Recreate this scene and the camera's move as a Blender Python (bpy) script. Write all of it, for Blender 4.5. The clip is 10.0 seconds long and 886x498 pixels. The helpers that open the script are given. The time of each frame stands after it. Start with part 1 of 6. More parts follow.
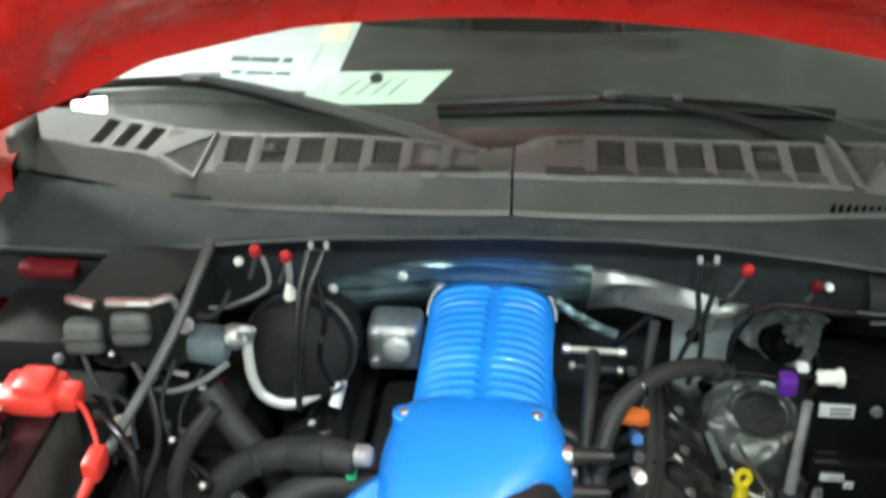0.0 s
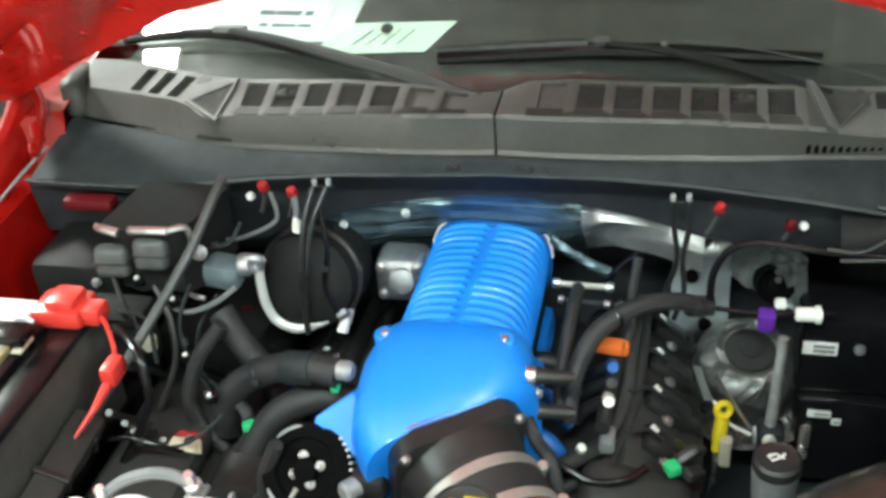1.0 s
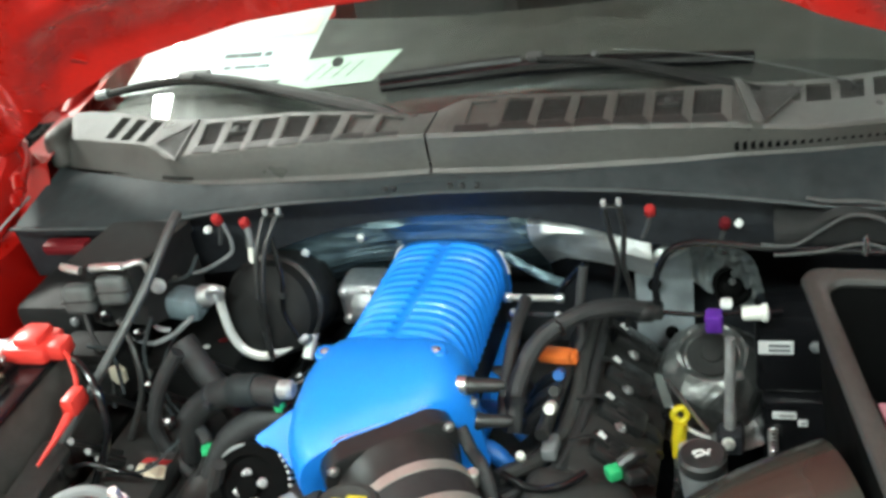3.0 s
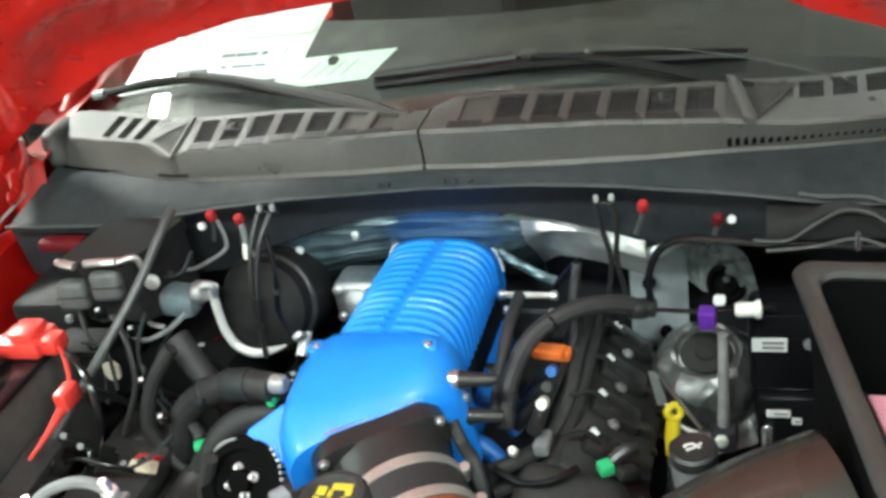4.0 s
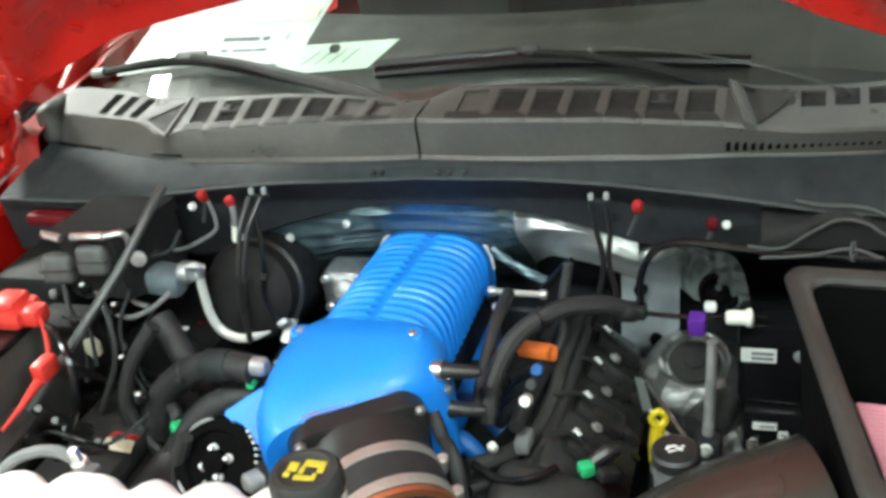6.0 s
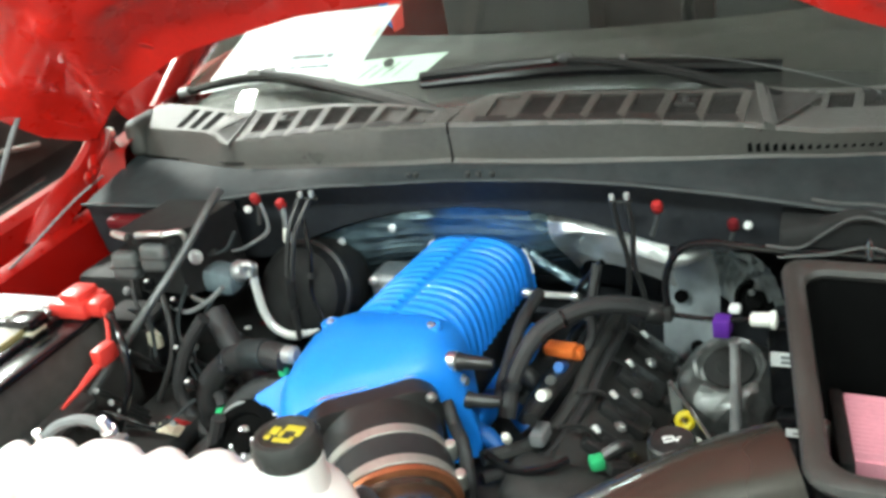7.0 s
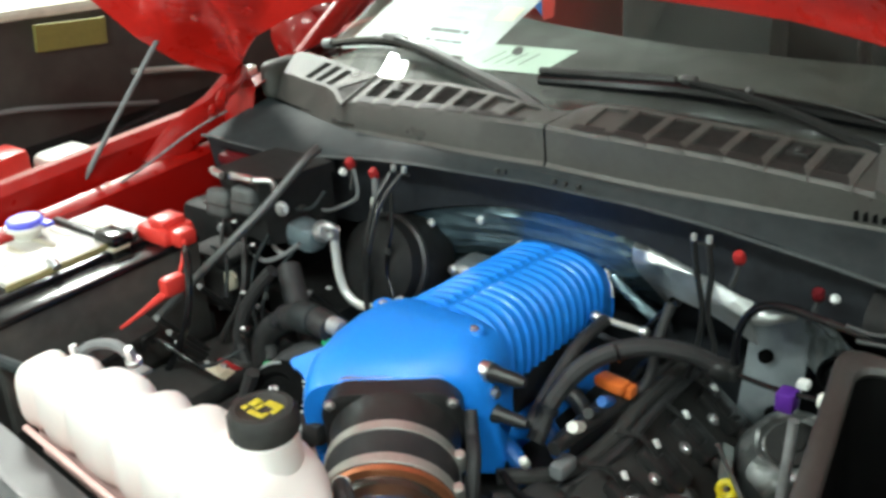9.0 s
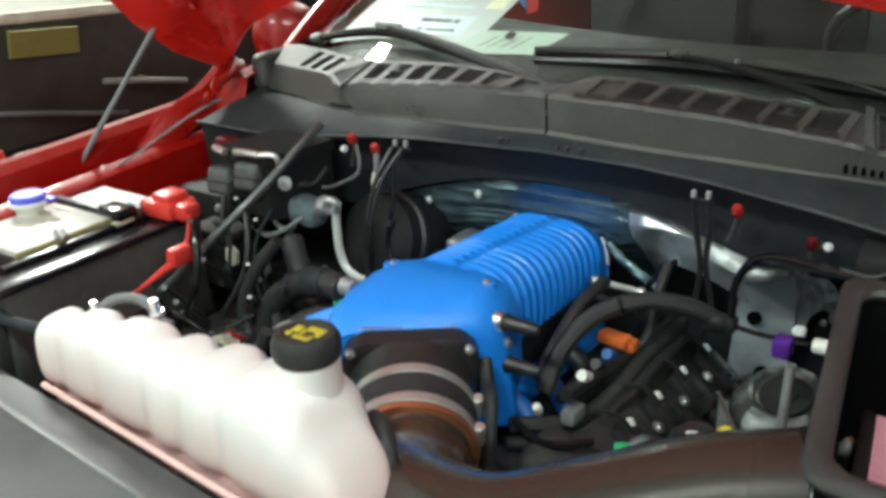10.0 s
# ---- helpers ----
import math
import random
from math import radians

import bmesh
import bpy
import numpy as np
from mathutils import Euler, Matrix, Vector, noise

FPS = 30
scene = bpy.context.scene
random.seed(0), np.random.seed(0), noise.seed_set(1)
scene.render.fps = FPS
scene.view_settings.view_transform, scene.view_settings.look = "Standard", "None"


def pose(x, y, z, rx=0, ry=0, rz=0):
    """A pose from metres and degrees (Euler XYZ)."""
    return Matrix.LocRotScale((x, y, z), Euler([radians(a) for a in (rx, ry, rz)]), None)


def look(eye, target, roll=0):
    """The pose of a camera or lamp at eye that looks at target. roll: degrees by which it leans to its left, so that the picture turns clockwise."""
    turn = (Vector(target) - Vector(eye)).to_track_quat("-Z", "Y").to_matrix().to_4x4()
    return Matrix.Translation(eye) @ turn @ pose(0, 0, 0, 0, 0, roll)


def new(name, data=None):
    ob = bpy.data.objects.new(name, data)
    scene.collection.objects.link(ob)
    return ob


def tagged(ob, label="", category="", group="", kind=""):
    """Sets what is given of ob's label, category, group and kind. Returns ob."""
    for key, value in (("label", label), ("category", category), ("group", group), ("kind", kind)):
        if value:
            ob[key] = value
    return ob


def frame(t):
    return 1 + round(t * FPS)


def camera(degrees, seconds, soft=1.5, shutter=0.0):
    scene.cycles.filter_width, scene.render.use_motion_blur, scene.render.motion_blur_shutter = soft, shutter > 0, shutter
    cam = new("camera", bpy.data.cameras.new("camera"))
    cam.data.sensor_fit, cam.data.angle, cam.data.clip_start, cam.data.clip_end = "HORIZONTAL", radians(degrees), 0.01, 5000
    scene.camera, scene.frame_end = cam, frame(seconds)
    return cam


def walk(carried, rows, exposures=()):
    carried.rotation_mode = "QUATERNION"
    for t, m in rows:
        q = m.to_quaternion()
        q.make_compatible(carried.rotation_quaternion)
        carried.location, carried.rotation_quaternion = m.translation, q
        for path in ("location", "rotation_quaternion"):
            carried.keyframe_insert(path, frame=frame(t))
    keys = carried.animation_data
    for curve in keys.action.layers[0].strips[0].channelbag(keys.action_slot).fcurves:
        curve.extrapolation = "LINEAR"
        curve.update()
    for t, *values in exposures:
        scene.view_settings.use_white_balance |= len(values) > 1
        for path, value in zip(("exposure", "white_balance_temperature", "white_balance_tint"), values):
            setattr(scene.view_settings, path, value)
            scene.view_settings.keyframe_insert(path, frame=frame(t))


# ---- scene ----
cam = camera(44.0, 10.0, soft=3.3, shutter=0.5)
PATH = [
    (0, (0.044, -1.466, 2.01), (-0.13, 0.221, 0.949), -1.0),
    (0.5, (0.176, -1.524, 2.023), (-0.122, 0.099, 0.893), -2.7),
    (1, (0.299, -1.567, 2.025), (-0.118, 0.051, 0.926), -4.9),
    (1.5, (0.348, -1.575, 2.028), (-0.116, 0.037, 0.939), -6.3),
    (2, (0.405, -1.571, 2.018), (-0.109, 0.038, 0.946), -8.8),
    (2.5, (0.466, -1.572, 2.01), (-0.099, 0.031, 0.955), -9.8),
    (3, (0.577, -1.567, 1.965), (-0.03, 0.057, 0.969), -11.4),
    (4.5, (0.599, -1.584, 1.93), (-0.016, 0.053, 0.96), -11.2),
    (5, (0.607, -1.568, 1.914), (-0.004, 0.074, 0.949), -11.0),
    (5.5, (0.593, -1.57, 1.896), (-0.01, 0.08, 0.939), -9.3),
    (6, (0.6, -1.583, 1.882), (-0.011, 0.073, 0.942), -8.0),
    (6.2, (0.704, -1.573, 1.866), (-0.036, 0.046, 0.954), -9.3),
    (7.3, (0.912, -1.606, 1.795), (-0.024, -0.03, 0.995), -10.8),
    (7.5, (1.025, -1.538, 1.787), (-0.005, -0.025, 0.98), -9.5),
    (8, (1.106, -1.412, 1.783), (-0.049, -0.002, 0.96), -5.3),
    (8.5, (1.037, -1.407, 1.779), (-0.119, 0.004, 0.957), -3.1),
    (9, (0.968, -1.423, 1.793), (-0.209, -0.032, 0.968), -3.7),
    (9.5, (0.964, -1.501, 1.79), (-0.179, -0.066, 0.994), -4.8),
    (10, (0.937, -1.597, 1.693), (-0.161, -0.102, 0.945), -2.4),
]
walk(cam, [(t, look(eye, target, roll)) for t, eye, target, roll in PATH],
     exposures=[(0, 0.02), (0.5, 0.0), (1.5, 0.1), (2.2, 0.1), (3, 0.15), (5, 0.25), (6, 0.08), (7.5, 0.25), (8.2, 0.0), (9, -0.25), (9.5, -0.4), (10, -0.6)])

# ---- world and lamps ----
world = bpy.data.worlds.new("world")
scene.world = world
world.use_nodes = True
world.node_tree.nodes["Background"].inputs["Color"].default_value = (0.9, 0.95, 1.0, 1)
world.node_tree.nodes["Background"].inputs["Strength"].default_value = 0.05


def area_lamp(name, place, target, w, h, watts, tint=(0.83, 1.015, 0.96)):
    d = bpy.data.lights.new(name, "AREA")
    d.shape, d.size, d.size_y, d.energy, d.color = "RECTANGLE", w, h, watts, tint
    o = new(name, d)
    o.matrix_world = look(place, target)
    return o


CEIL = 3.6
LAMPS = [(-2.6, -2.0), (0.0, -2.0), (2.6, -2.0), (-2.2, -4.6), (2.2, -4.6), (-2.6, 4.2), (2.6, 4.2)]
for lx, ly in LAMPS:
    area_lamp("ceiling_lamp_light", (lx, ly, CEIL - 0.47), (lx, ly, 0), 1.15, 0.28, 76)
    # unseen fill, added to brighten the ceiling mirrored in the glass
    area_lamp("ceiling_fill_light", (lx, ly, CEIL - 0.37), (lx, ly, CEIL), 1.15, 0.28, 14)
SPOT = (-3.9, 1.48)
area_lamp("spot_lamp_light", (*SPOT, CEIL - 0.09), (SPOT[0], SPOT[1], 0), 0.62, 0.72, 560, (0.93, 0.99, 0.92))

# ---- materials ----


def mat(name, base, rough=0.5, metal=0.0, scale=60.0, vary=0.12, bump=0.0, bump_scale=200.0, coat=0.0, dirt=0.25, spec=0.5):
    m = bpy.data.materials.new(name)
    m.use_nodes = True
    nt = m.node_tree
    b = nt.nodes["Principled BSDF"]
    tc = nt.nodes.new("ShaderNodeTexCoord")
    n1 = nt.nodes.new("ShaderNodeTexNoise")
    n1.inputs["Scale"].default_value, n1.inputs["Detail"].default_value = scale, 5
    n2 = nt.nodes.new("ShaderNodeTexNoise")
    n2.inputs["Scale"].default_value, n2.inputs["Detail"].default_value = scale / 9, 3
    for n in (n1, n2):
        nt.links.new(tc.outputs["Object"], n.inputs["Vector"])
    add = nt.nodes.new("ShaderNodeMath")
    add.operation = "ADD"
    nt.links.new(n1.outputs["Fac"], add.inputs[0])
    nt.links.new(n2.outputs["Fac"], add.inputs[1])
    ramp = nt.nodes.new("ShaderNodeMapRange")
    ramp.inputs["From Min"].default_value, ramp.inputs["From Max"].default_value = 0.65, 1.35
    ramp.inputs["To Min"].default_value, ramp.inputs["To Max"].default_value = 1 - vary, 1 + vary
    nt.links.new(add.outputs[0], ramp.inputs["Value"])
    col = nt.nodes.new("ShaderNodeMix")
    col.data_type, col.blend_type = "RGBA", "MULTIPLY"
    col.inputs["Factor"].default_value = 1.0
    col.inputs["A"].default_value = (*base, 1)
    nt.links.new(ramp.outputs[0], col.inputs["B"])
    nt.links.new(col.outputs["Result"], b.inputs["Base Color"])
    rr = nt.nodes.new("ShaderNodeMapRange")
    rr.inputs["From Min"].default_value, rr.inputs["From Max"].default_value = 0.3, 0.7
    rr.inputs["To Min"].default_value, rr.inputs["To Max"].default_value = max(0.02, rough * (1 - dirt)), min(1, rough * (1 + dirt))
    nt.links.new(n2.outputs["Fac"], rr.inputs["Value"])
    nt.links.new(rr.outputs[0], b.inputs["Roughness"])
    b.inputs["Metallic"].default_value = metal
    b.inputs["Specular IOR Level"].default_value = spec
    b.inputs["Coat Weight"].default_value = coat
    b.inputs["Coat Roughness"].default_value = 0.05
    if bump:
        n3 = nt.nodes.new("ShaderNodeTexNoise")
        n3.inputs["Scale"].default_value, n3.inputs["Detail"].default_value = bump_scale, 4
        nt.links.new(tc.outputs["Object"], n3.inputs["Vector"])
        bp = nt.nodes.new("ShaderNodeBump")
        bp.inputs["Strength"].default_value, bp.inputs["Distance"].default_value = bump, 0.004
        nt.links.new(n3.outputs["Fac"], bp.inputs["Height"])
        nt.links.new(bp.outputs[0], b.inputs["Normal"])
    return m


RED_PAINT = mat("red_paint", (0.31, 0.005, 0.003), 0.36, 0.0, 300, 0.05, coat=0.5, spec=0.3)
# same red, base raised to stand in for bounced light under the bonnet
RED_UNDER = mat("red_paint_brightened", (0.78, 0.022, 0.014), 0.3, 0.0, 120, 0.08, 0.5, 14, coat=1.0, spec=0.6)
COWL = mat("grained_grey_plastic", (0.086, 0.084, 0.078), 0.36, 0.0, 90, 0.16, 0.35, 900, spec=0.6)
# darker cowl plastic: the clips, and shade under the slots and in slits
COWL_DARK = mat("dark_plastic_and_shade", (0.026, 0.025, 0.024), 0.5, 0.0, 90, 0.2, 0.3, 900, spec=0.4)
# dark mesh of the vents, also the shade in the sunk triangles
MESH_DARK = mat("vent_mesh_and_recess_shade", (0.036, 0.034, 0.032), 0.7, 0.0, 400, 0.3, 0.8, 700)
RUBBER = mat("weatherstrip_rubber", (0.022, 0.027, 0.029), 0.7, 0.0, 30, 0.4, 0.25, 300, spec=0.25)
# lighter than the band, for its lower lip and bead
LIP_RUBBER = mat("pale_lip_rubber", (0.05, 0.056, 0.058), 0.6, 0.0, 40, 0.35, 0.3, 300, spec=0.3)
BLACK = mat("black_plastic", (0.021, 0.021, 0.021), 0.34, 0.0, 70, 0.25, 0.15, 400, spec=0.5)
BLACK_MATT = mat("matt_black_plastic", (0.027, 0.027, 0.026), 0.6, 0.0, 70, 0.3, 0.3, 500, spec=0.42)
BLACK_GLOSS = mat("gloss_black_plastic", (0.007, 0.007, 0.008), 0.2, 0.0, 70, 0.2)
HOSE = mat("hose_rubber", (0.027, 0.027, 0.028), 0.44, 0.0, 120, 0.25, 0.3, 600, spec=0.35)
ROD_GREY = mat("satin_grey_rod", (0.06, 0.062, 0.062), 0.4, 0.0, 60, 0.15)
PALE_METAL = mat("brushed_aluminium", (0.86, 0.86, 0.83), 0.34, 0.3, 60, 0.08)
STEEL_DARK = mat("black_painted_steel", (0.024, 0.026, 0.03), 0.6, 0.0, 60, 0.3, 0.1, 200, spec=0.3)
BLUE = mat("blue_powder_coat", (0.012, 0.255, 0.9), 0.42, 0.0, 150, 0.05, 0.10, 1400, coat=0.15)
BLUE_PLASTIC = mat("blue_plastic", (0.01, 0.11, 0.38), 0.4, 0.0, 100, 0.12)
ALU = mat("cast_aluminium", (0.62, 0.63, 0.64), 0.42, 0.9, 80, 0.2, 0.5, 400)
CHROME = mat("bright_metal", (0.78, 0.78, 0.78), 0.3, 0.95, 100, 0.08)
STEEL = mat("stainless_band", (0.6, 0.6, 0.56), 0.42, 0.75, 100, 0.12)
COPPER = mat("copper_trim", (0.62, 0.24, 0.12), 0.35, 0.8, 80, 0.12)
RED_PLASTIC = mat("red_plastic", (0.62, 0.04, 0.03), 0.36, 0.0, 80, 0.1)
DARK_RED = mat("dark_red_plastic", (0.1, 0.006, 0.009), 0.5, 0.0, 80, 0.1, spec=0.2)
ORANGE = mat("orange_plastic", (0.72, 0.16, 0.03), 0.45, 0.0, 80, 0.1)
YELLOW = mat("yellow_plastic", (0.75, 0.6, 0.02), 0.42, 0.0, 80, 0.08)
GREEN = mat("green_plastic", (0.03, 0.45, 0.17), 0.45, 0.0, 80, 0.1)
PURPLE = mat("purple_plastic", (0.11, 0.025, 0.3), 0.45, 0.0, 80, 0.12)
WHITE_PLASTIC = mat("white_plastic", (0.78, 0.78, 0.72), 0.4, 0.0, 80, 0.06)
LABEL = mat("printed_label", (0.7, 0.71, 0.7), 0.5, 0.0, 200, 0.08)
PRINT = mat("grey_print", (0.06, 0.07, 0.07), 0.6, 0.0, 100, 0.1)
CREAM = mat("aged_cream_plastic", (0.5, 0.46, 0.36), 0.45, 0.0, 60, 0.15)
BATTERY_TOP = mat("battery_label", (0.46, 0.44, 0.4), 0.45, 0.0, 30, 0.12)
BLUE_CAP = mat("blue_violet_cap", (0.11, 0.12, 0.7), 0.35, 0.0, 80, 0.1)
GREY_PLASTIC = mat("grey_plastic", (0.16, 0.165, 0.17), 0.5, 0.0, 60, 0.15, 0.2, 500)
GREY_GREEN = mat("grey_green_plate", (0.22, 0.25, 0.24), 0.5, 0.0, 60, 0.12)
FLOOR_M = mat("polished_concrete", (0.66, 0.65, 0.63), 0.35, 0.0, 3, 0.2, 0.1, 60)
WALL_M = mat("painted_wall", (0.72, 0.7, 0.64), 0.8, 0.0, 6, 0.06, 0.1, 120)
CEIL_M = mat("ceiling_panel", (0.24, 0.235, 0.215), 0.85, 0.0, 8, 0.08, 0.2, 80)
PAPER = mat("white_paper", (0.42, 0.44, 0.435), 0.6, 0.0, 20, 0.04)
PAPER_GREEN = mat("pale_green_paper", (0.35, 0.43, 0.36), 0.6, 0.0, 20, 0.04)
DASH = mat("dashboard_vinyl", (0.016, 0.0155, 0.012), 0.6, 0.0, 60, 0.2, 0.4, 700)
BLACK_PAINT = mat("black_car_paint", (0.008, 0.008, 0.009), 0.12, 0.0, 200, 0.1, coat=1.0)
PINK = mat("pink_filter_media", (0.62, 0.25, 0.31), 0.75, 0.0, 150, 0.1, 0.2, 500)
# near black: dull black parts, and shade put into hollows and gaps
DEEP_BLACK = mat("dull_black_and_shade", (0.003, 0.003, 0.003), 0.9, 0.0, 60, 0.2, spec=0.06)
DULL = mat("dull_black_moulding", (0.013, 0.013, 0.013), 0.6, 0.0, 60, 0.3, 0.3, 400, spec=0.2)
CAP_RED = mat("dull_red_cap", (0.34, 0.02, 0.02), 0.5, 0.0, 80, 0.15, spec=0.3)
PALE_GREY = mat("pale_grey_zinc", (0.34, 0.35, 0.35), 0.5, 0.3, 80, 0.2)
COVER_GREY = mat("worn_grey_cover_plastic", (0.06, 0.06, 0.062), 0.42, 0.0, 40, 0.2, 0.25, 500, spec=0.5)
RIM_GREY = mat("grey_rim_rubber", (0.036, 0.035, 0.033), 0.45, 0.0, 90, 0.2, 0.3, 500, spec=0.5)
TIRE = mat("tyre_rubber", (0.02, 0.02, 0.02), 0.8, 0.0, 60, 0.2, 0.3, 200)


def wrinkle(m, scale, strength, distance, stretch=(1, 1, 1)):
    """Crumpled relief, at the size of creased foil."""
    nt = m.node_tree
    b = nt.nodes["Principled BSDF"]
    tc = nt.nodes.new("ShaderNodeTexCoord")
    v = nt.nodes.new("ShaderNodeTexVoronoi")
    v.inputs["Scale"].default_value = scale
    n = nt.nodes.new("ShaderNodeTexNoise")
    n.inputs["Scale"].default_value, n.inputs["Detail"].default_value, n.inputs["Distortion"].default_value = scale * 0.6, 3, 1.5
    mp = nt.nodes.new("ShaderNodeMapping")
    mp.inputs["Scale"].default_value = stretch
    nt.links.new(tc.outputs["Object"], mp.inputs["Vector"])
    nt.links.new(mp.outputs[0], n.inputs["Vector"])
    nt.links.new(mp.outputs[0], v.inputs["Vector"])
    a = nt.nodes.new("ShaderNodeMath")
    nt.links.new(v.outputs["Distance"], a.inputs[0])
    nt.links.new(n.outputs["Fac"], a.inputs[1])
    bp = nt.nodes.new("ShaderNodeBump")
    bp.inputs["Strength"].default_value, bp.inputs["Distance"].default_value = strength, distance
    nt.links.new(a.outputs[0], bp.inputs["Height"])
    nt.links.new(bp.outputs[0], b.inputs["Normal"])
    return m


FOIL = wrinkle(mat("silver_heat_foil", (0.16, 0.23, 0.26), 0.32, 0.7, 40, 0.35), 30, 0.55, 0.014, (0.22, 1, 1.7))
FOIL_DULL = wrinkle(mat("dull_pressed_shield", (0.24, 0.245, 0.24), 0.36, 0.75, 30, 0.5), 19, 0.8, 0.02)
# brighter copy of the foil, with the sheen in its base colour
FOIL_BRIGHT = wrinkle(mat("bright_foil_sheen", (0.88, 0.9, 0.9), 0.42, 0.85, 40, 0.12), 14, 0.35, 0.02)
FOIL_CREASED = wrinkle(mat("creased_grey_foil", (0.47, 0.51, 0.51), 0.3, 0.78, 40, 0.35), 30, 0.7, 0.016, (1.6, 1, 0.35))
PANEL_GREY = wrinkle(mat("pale_grey_pressing", (0.34, 0.38, 0.4), 0.38, 0.55, 30, 0.25), 10, 0.12, 0.02)
GREY_ROD = mat("worn_steel_rod", (0.34, 0.34, 0.34), 0.4, 0.3, 60, 0.25)

TANK = mat("translucent_white_plastic", (0.8, 0.75, 0.735), 0.4, 0.0, 15, 0.03)


def filled(m, level, tint):
    """Coolant that shows pink through the plastic below its level."""
    nt = m.node_tree
    b = nt.nodes["Principled BSDF"]
    old = b.inputs["Base Color"].links[0].from_socket
    tc = nt.nodes.new("ShaderNodeTexCoord")
    sep = nt.nodes.new("ShaderNodeSeparateXYZ")
    nt.links.new(tc.outputs["Object"], sep.inputs[0])
    mr = nt.nodes.new("ShaderNodeMapRange")
    mr.inputs["From Min"].default_value, mr.inputs["From Max"].default_value = level + 0.055, level - 0.045
    nt.links.new(sep.outputs["Z"], mr.inputs["Value"])
    mix = nt.nodes.new("ShaderNodeMix")
    mix.data_type, mix.blend_type = "RGBA", "MULTIPLY"
    mix.inputs["B"].default_value = (*tint, 1)
    nt.links.new(mr.outputs[0], mix.inputs["Factor"])
    nt.links.new(old, mix.inputs["A"])
    nt.links.new(mix.outputs["Result"], b.inputs["Base Color"])


filled(TANK, 0.935, (1.0, 0.79, 0.755))
TANK.node_tree.nodes["Principled BSDF"].inputs["Subsurface Weight"].default_value = 0.25
TANK.node_tree.nodes["Principled BSDF"].inputs["Subsurface Radius"].default_value = (0.03, 0.016, 0.014)
COOLANT = mat("pink_coolant_plastic", (0.85, 0.52, 0.48), 0.4, 0.0, 15, 0.05)


def carbon():
    m = mat("carbon_fibre_weave", (0.02, 0.02, 0.02), 0.25, 0.0, 60, 0.1, coat=0.6)
    nt = m.node_tree
    b = nt.nodes["Principled BSDF"]
    tc = nt.nodes.new("ShaderNodeTexCoord")
    mix = nt.nodes.new("ShaderNodeMath")
    mix.operation = "MULTIPLY"
    for k, d in enumerate(("X", "Y")):
        mp = nt.nodes.new("ShaderNodeMapping")
        mp.inputs["Rotation"].default_value = (0.4, 0.3, radians(45 if k else -45))
        w = nt.nodes.new("ShaderNodeTexWave")
        w.bands_direction = d
        w.inputs["Scale"].default_value = 150
        nt.links.new(tc.outputs["Object"], mp.inputs["Vector"])
        nt.links.new(mp.outputs[0], w.inputs["Vector"])
        nt.links.new(w.outputs["Fac"], mix.inputs[k])
    cr = nt.nodes.new("ShaderNodeMix")
    cr.data_type = "RGBA"
    cr.inputs["A"].default_value, cr.inputs["B"].default_value = (0.016, 0.014, 0.012, 1), (0.1, 0.085, 0.07, 1)
    nt.links.new(mix.outputs[0], cr.inputs["Factor"])
    nt.links.new(cr.outputs["Result"], b.inputs["Base Color"])
    b.inputs["Metallic"].default_value = 0.35
    return m


CARBON = carbon()


def glass_mat():
    m = bpy.data.materials.new("windscreen_glass")
    m.use_nodes = True
    b = m.node_tree.nodes["Principled BSDF"]
    b.inputs["Base Color"].default_value = (0.93, 0.97, 0.94, 1)
    b.inputs["Transmission Weight"].default_value = 1.0
    b.inputs["Roughness"].default_value = 0.015
    b.inputs["IOR"].default_value = 1.52
    return m


GLASS = glass_mat()


def glow(name, colour, strength):
    m = bpy.data.materials.new(name)
    m.use_nodes = True
    b = m.node_tree.nodes["Principled BSDF"]
    b.inputs["Emission Color"].default_value, b.inputs["Emission Strength"].default_value = (*colour, 1), strength
    return m


LAMP_GLOW = glow("lamp_diffuser", (1, 0.97, 0.92), 14)

# ---- mesh helpers ----
V = Vector


def thing(name, place, label, category, group="", kind=""):
    e = new(name)
    e.location = place
    e.empty_display_size = 0.05
    return tagged(e, label, category, group, kind)


def world_of(ob):
    p = V((0, 0, 0))
    while ob is not None:
        if ob.type == "EMPTY":
            p = p + ob.location
        ob = ob.parent
    return p


def mesh_of(name, bm, material, smooth=True):
    bmesh.ops.recalc_face_normals(bm, faces=bm.faces[:])
    for f in bm.faces:
        f.smooth = smooth
    for e in bm.edges:
        e.smooth = len(e.link_faces) == 2 and e.calc_face_angle(0.0) < 0.62
    me = bpy.data.meshes.new(name)
    bm.to_mesh(me)
    bm.free()
    me.materials.append(material)
    return me


def part(name, bm, material, parent, label="", smooth=True):
    o = new(name, mesh_of(name, bm, material, smooth))
    o.parent = parent
    if parent.type == "EMPTY":
        o.matrix_parent_inverse = Matrix.Translation(-world_of(parent))
    return tagged(o, label)


def solo(name, bm, material, label, category, group="", kind=""):
    return tagged(new(name, mesh_of(name, bm, material)), label, category, group, kind)


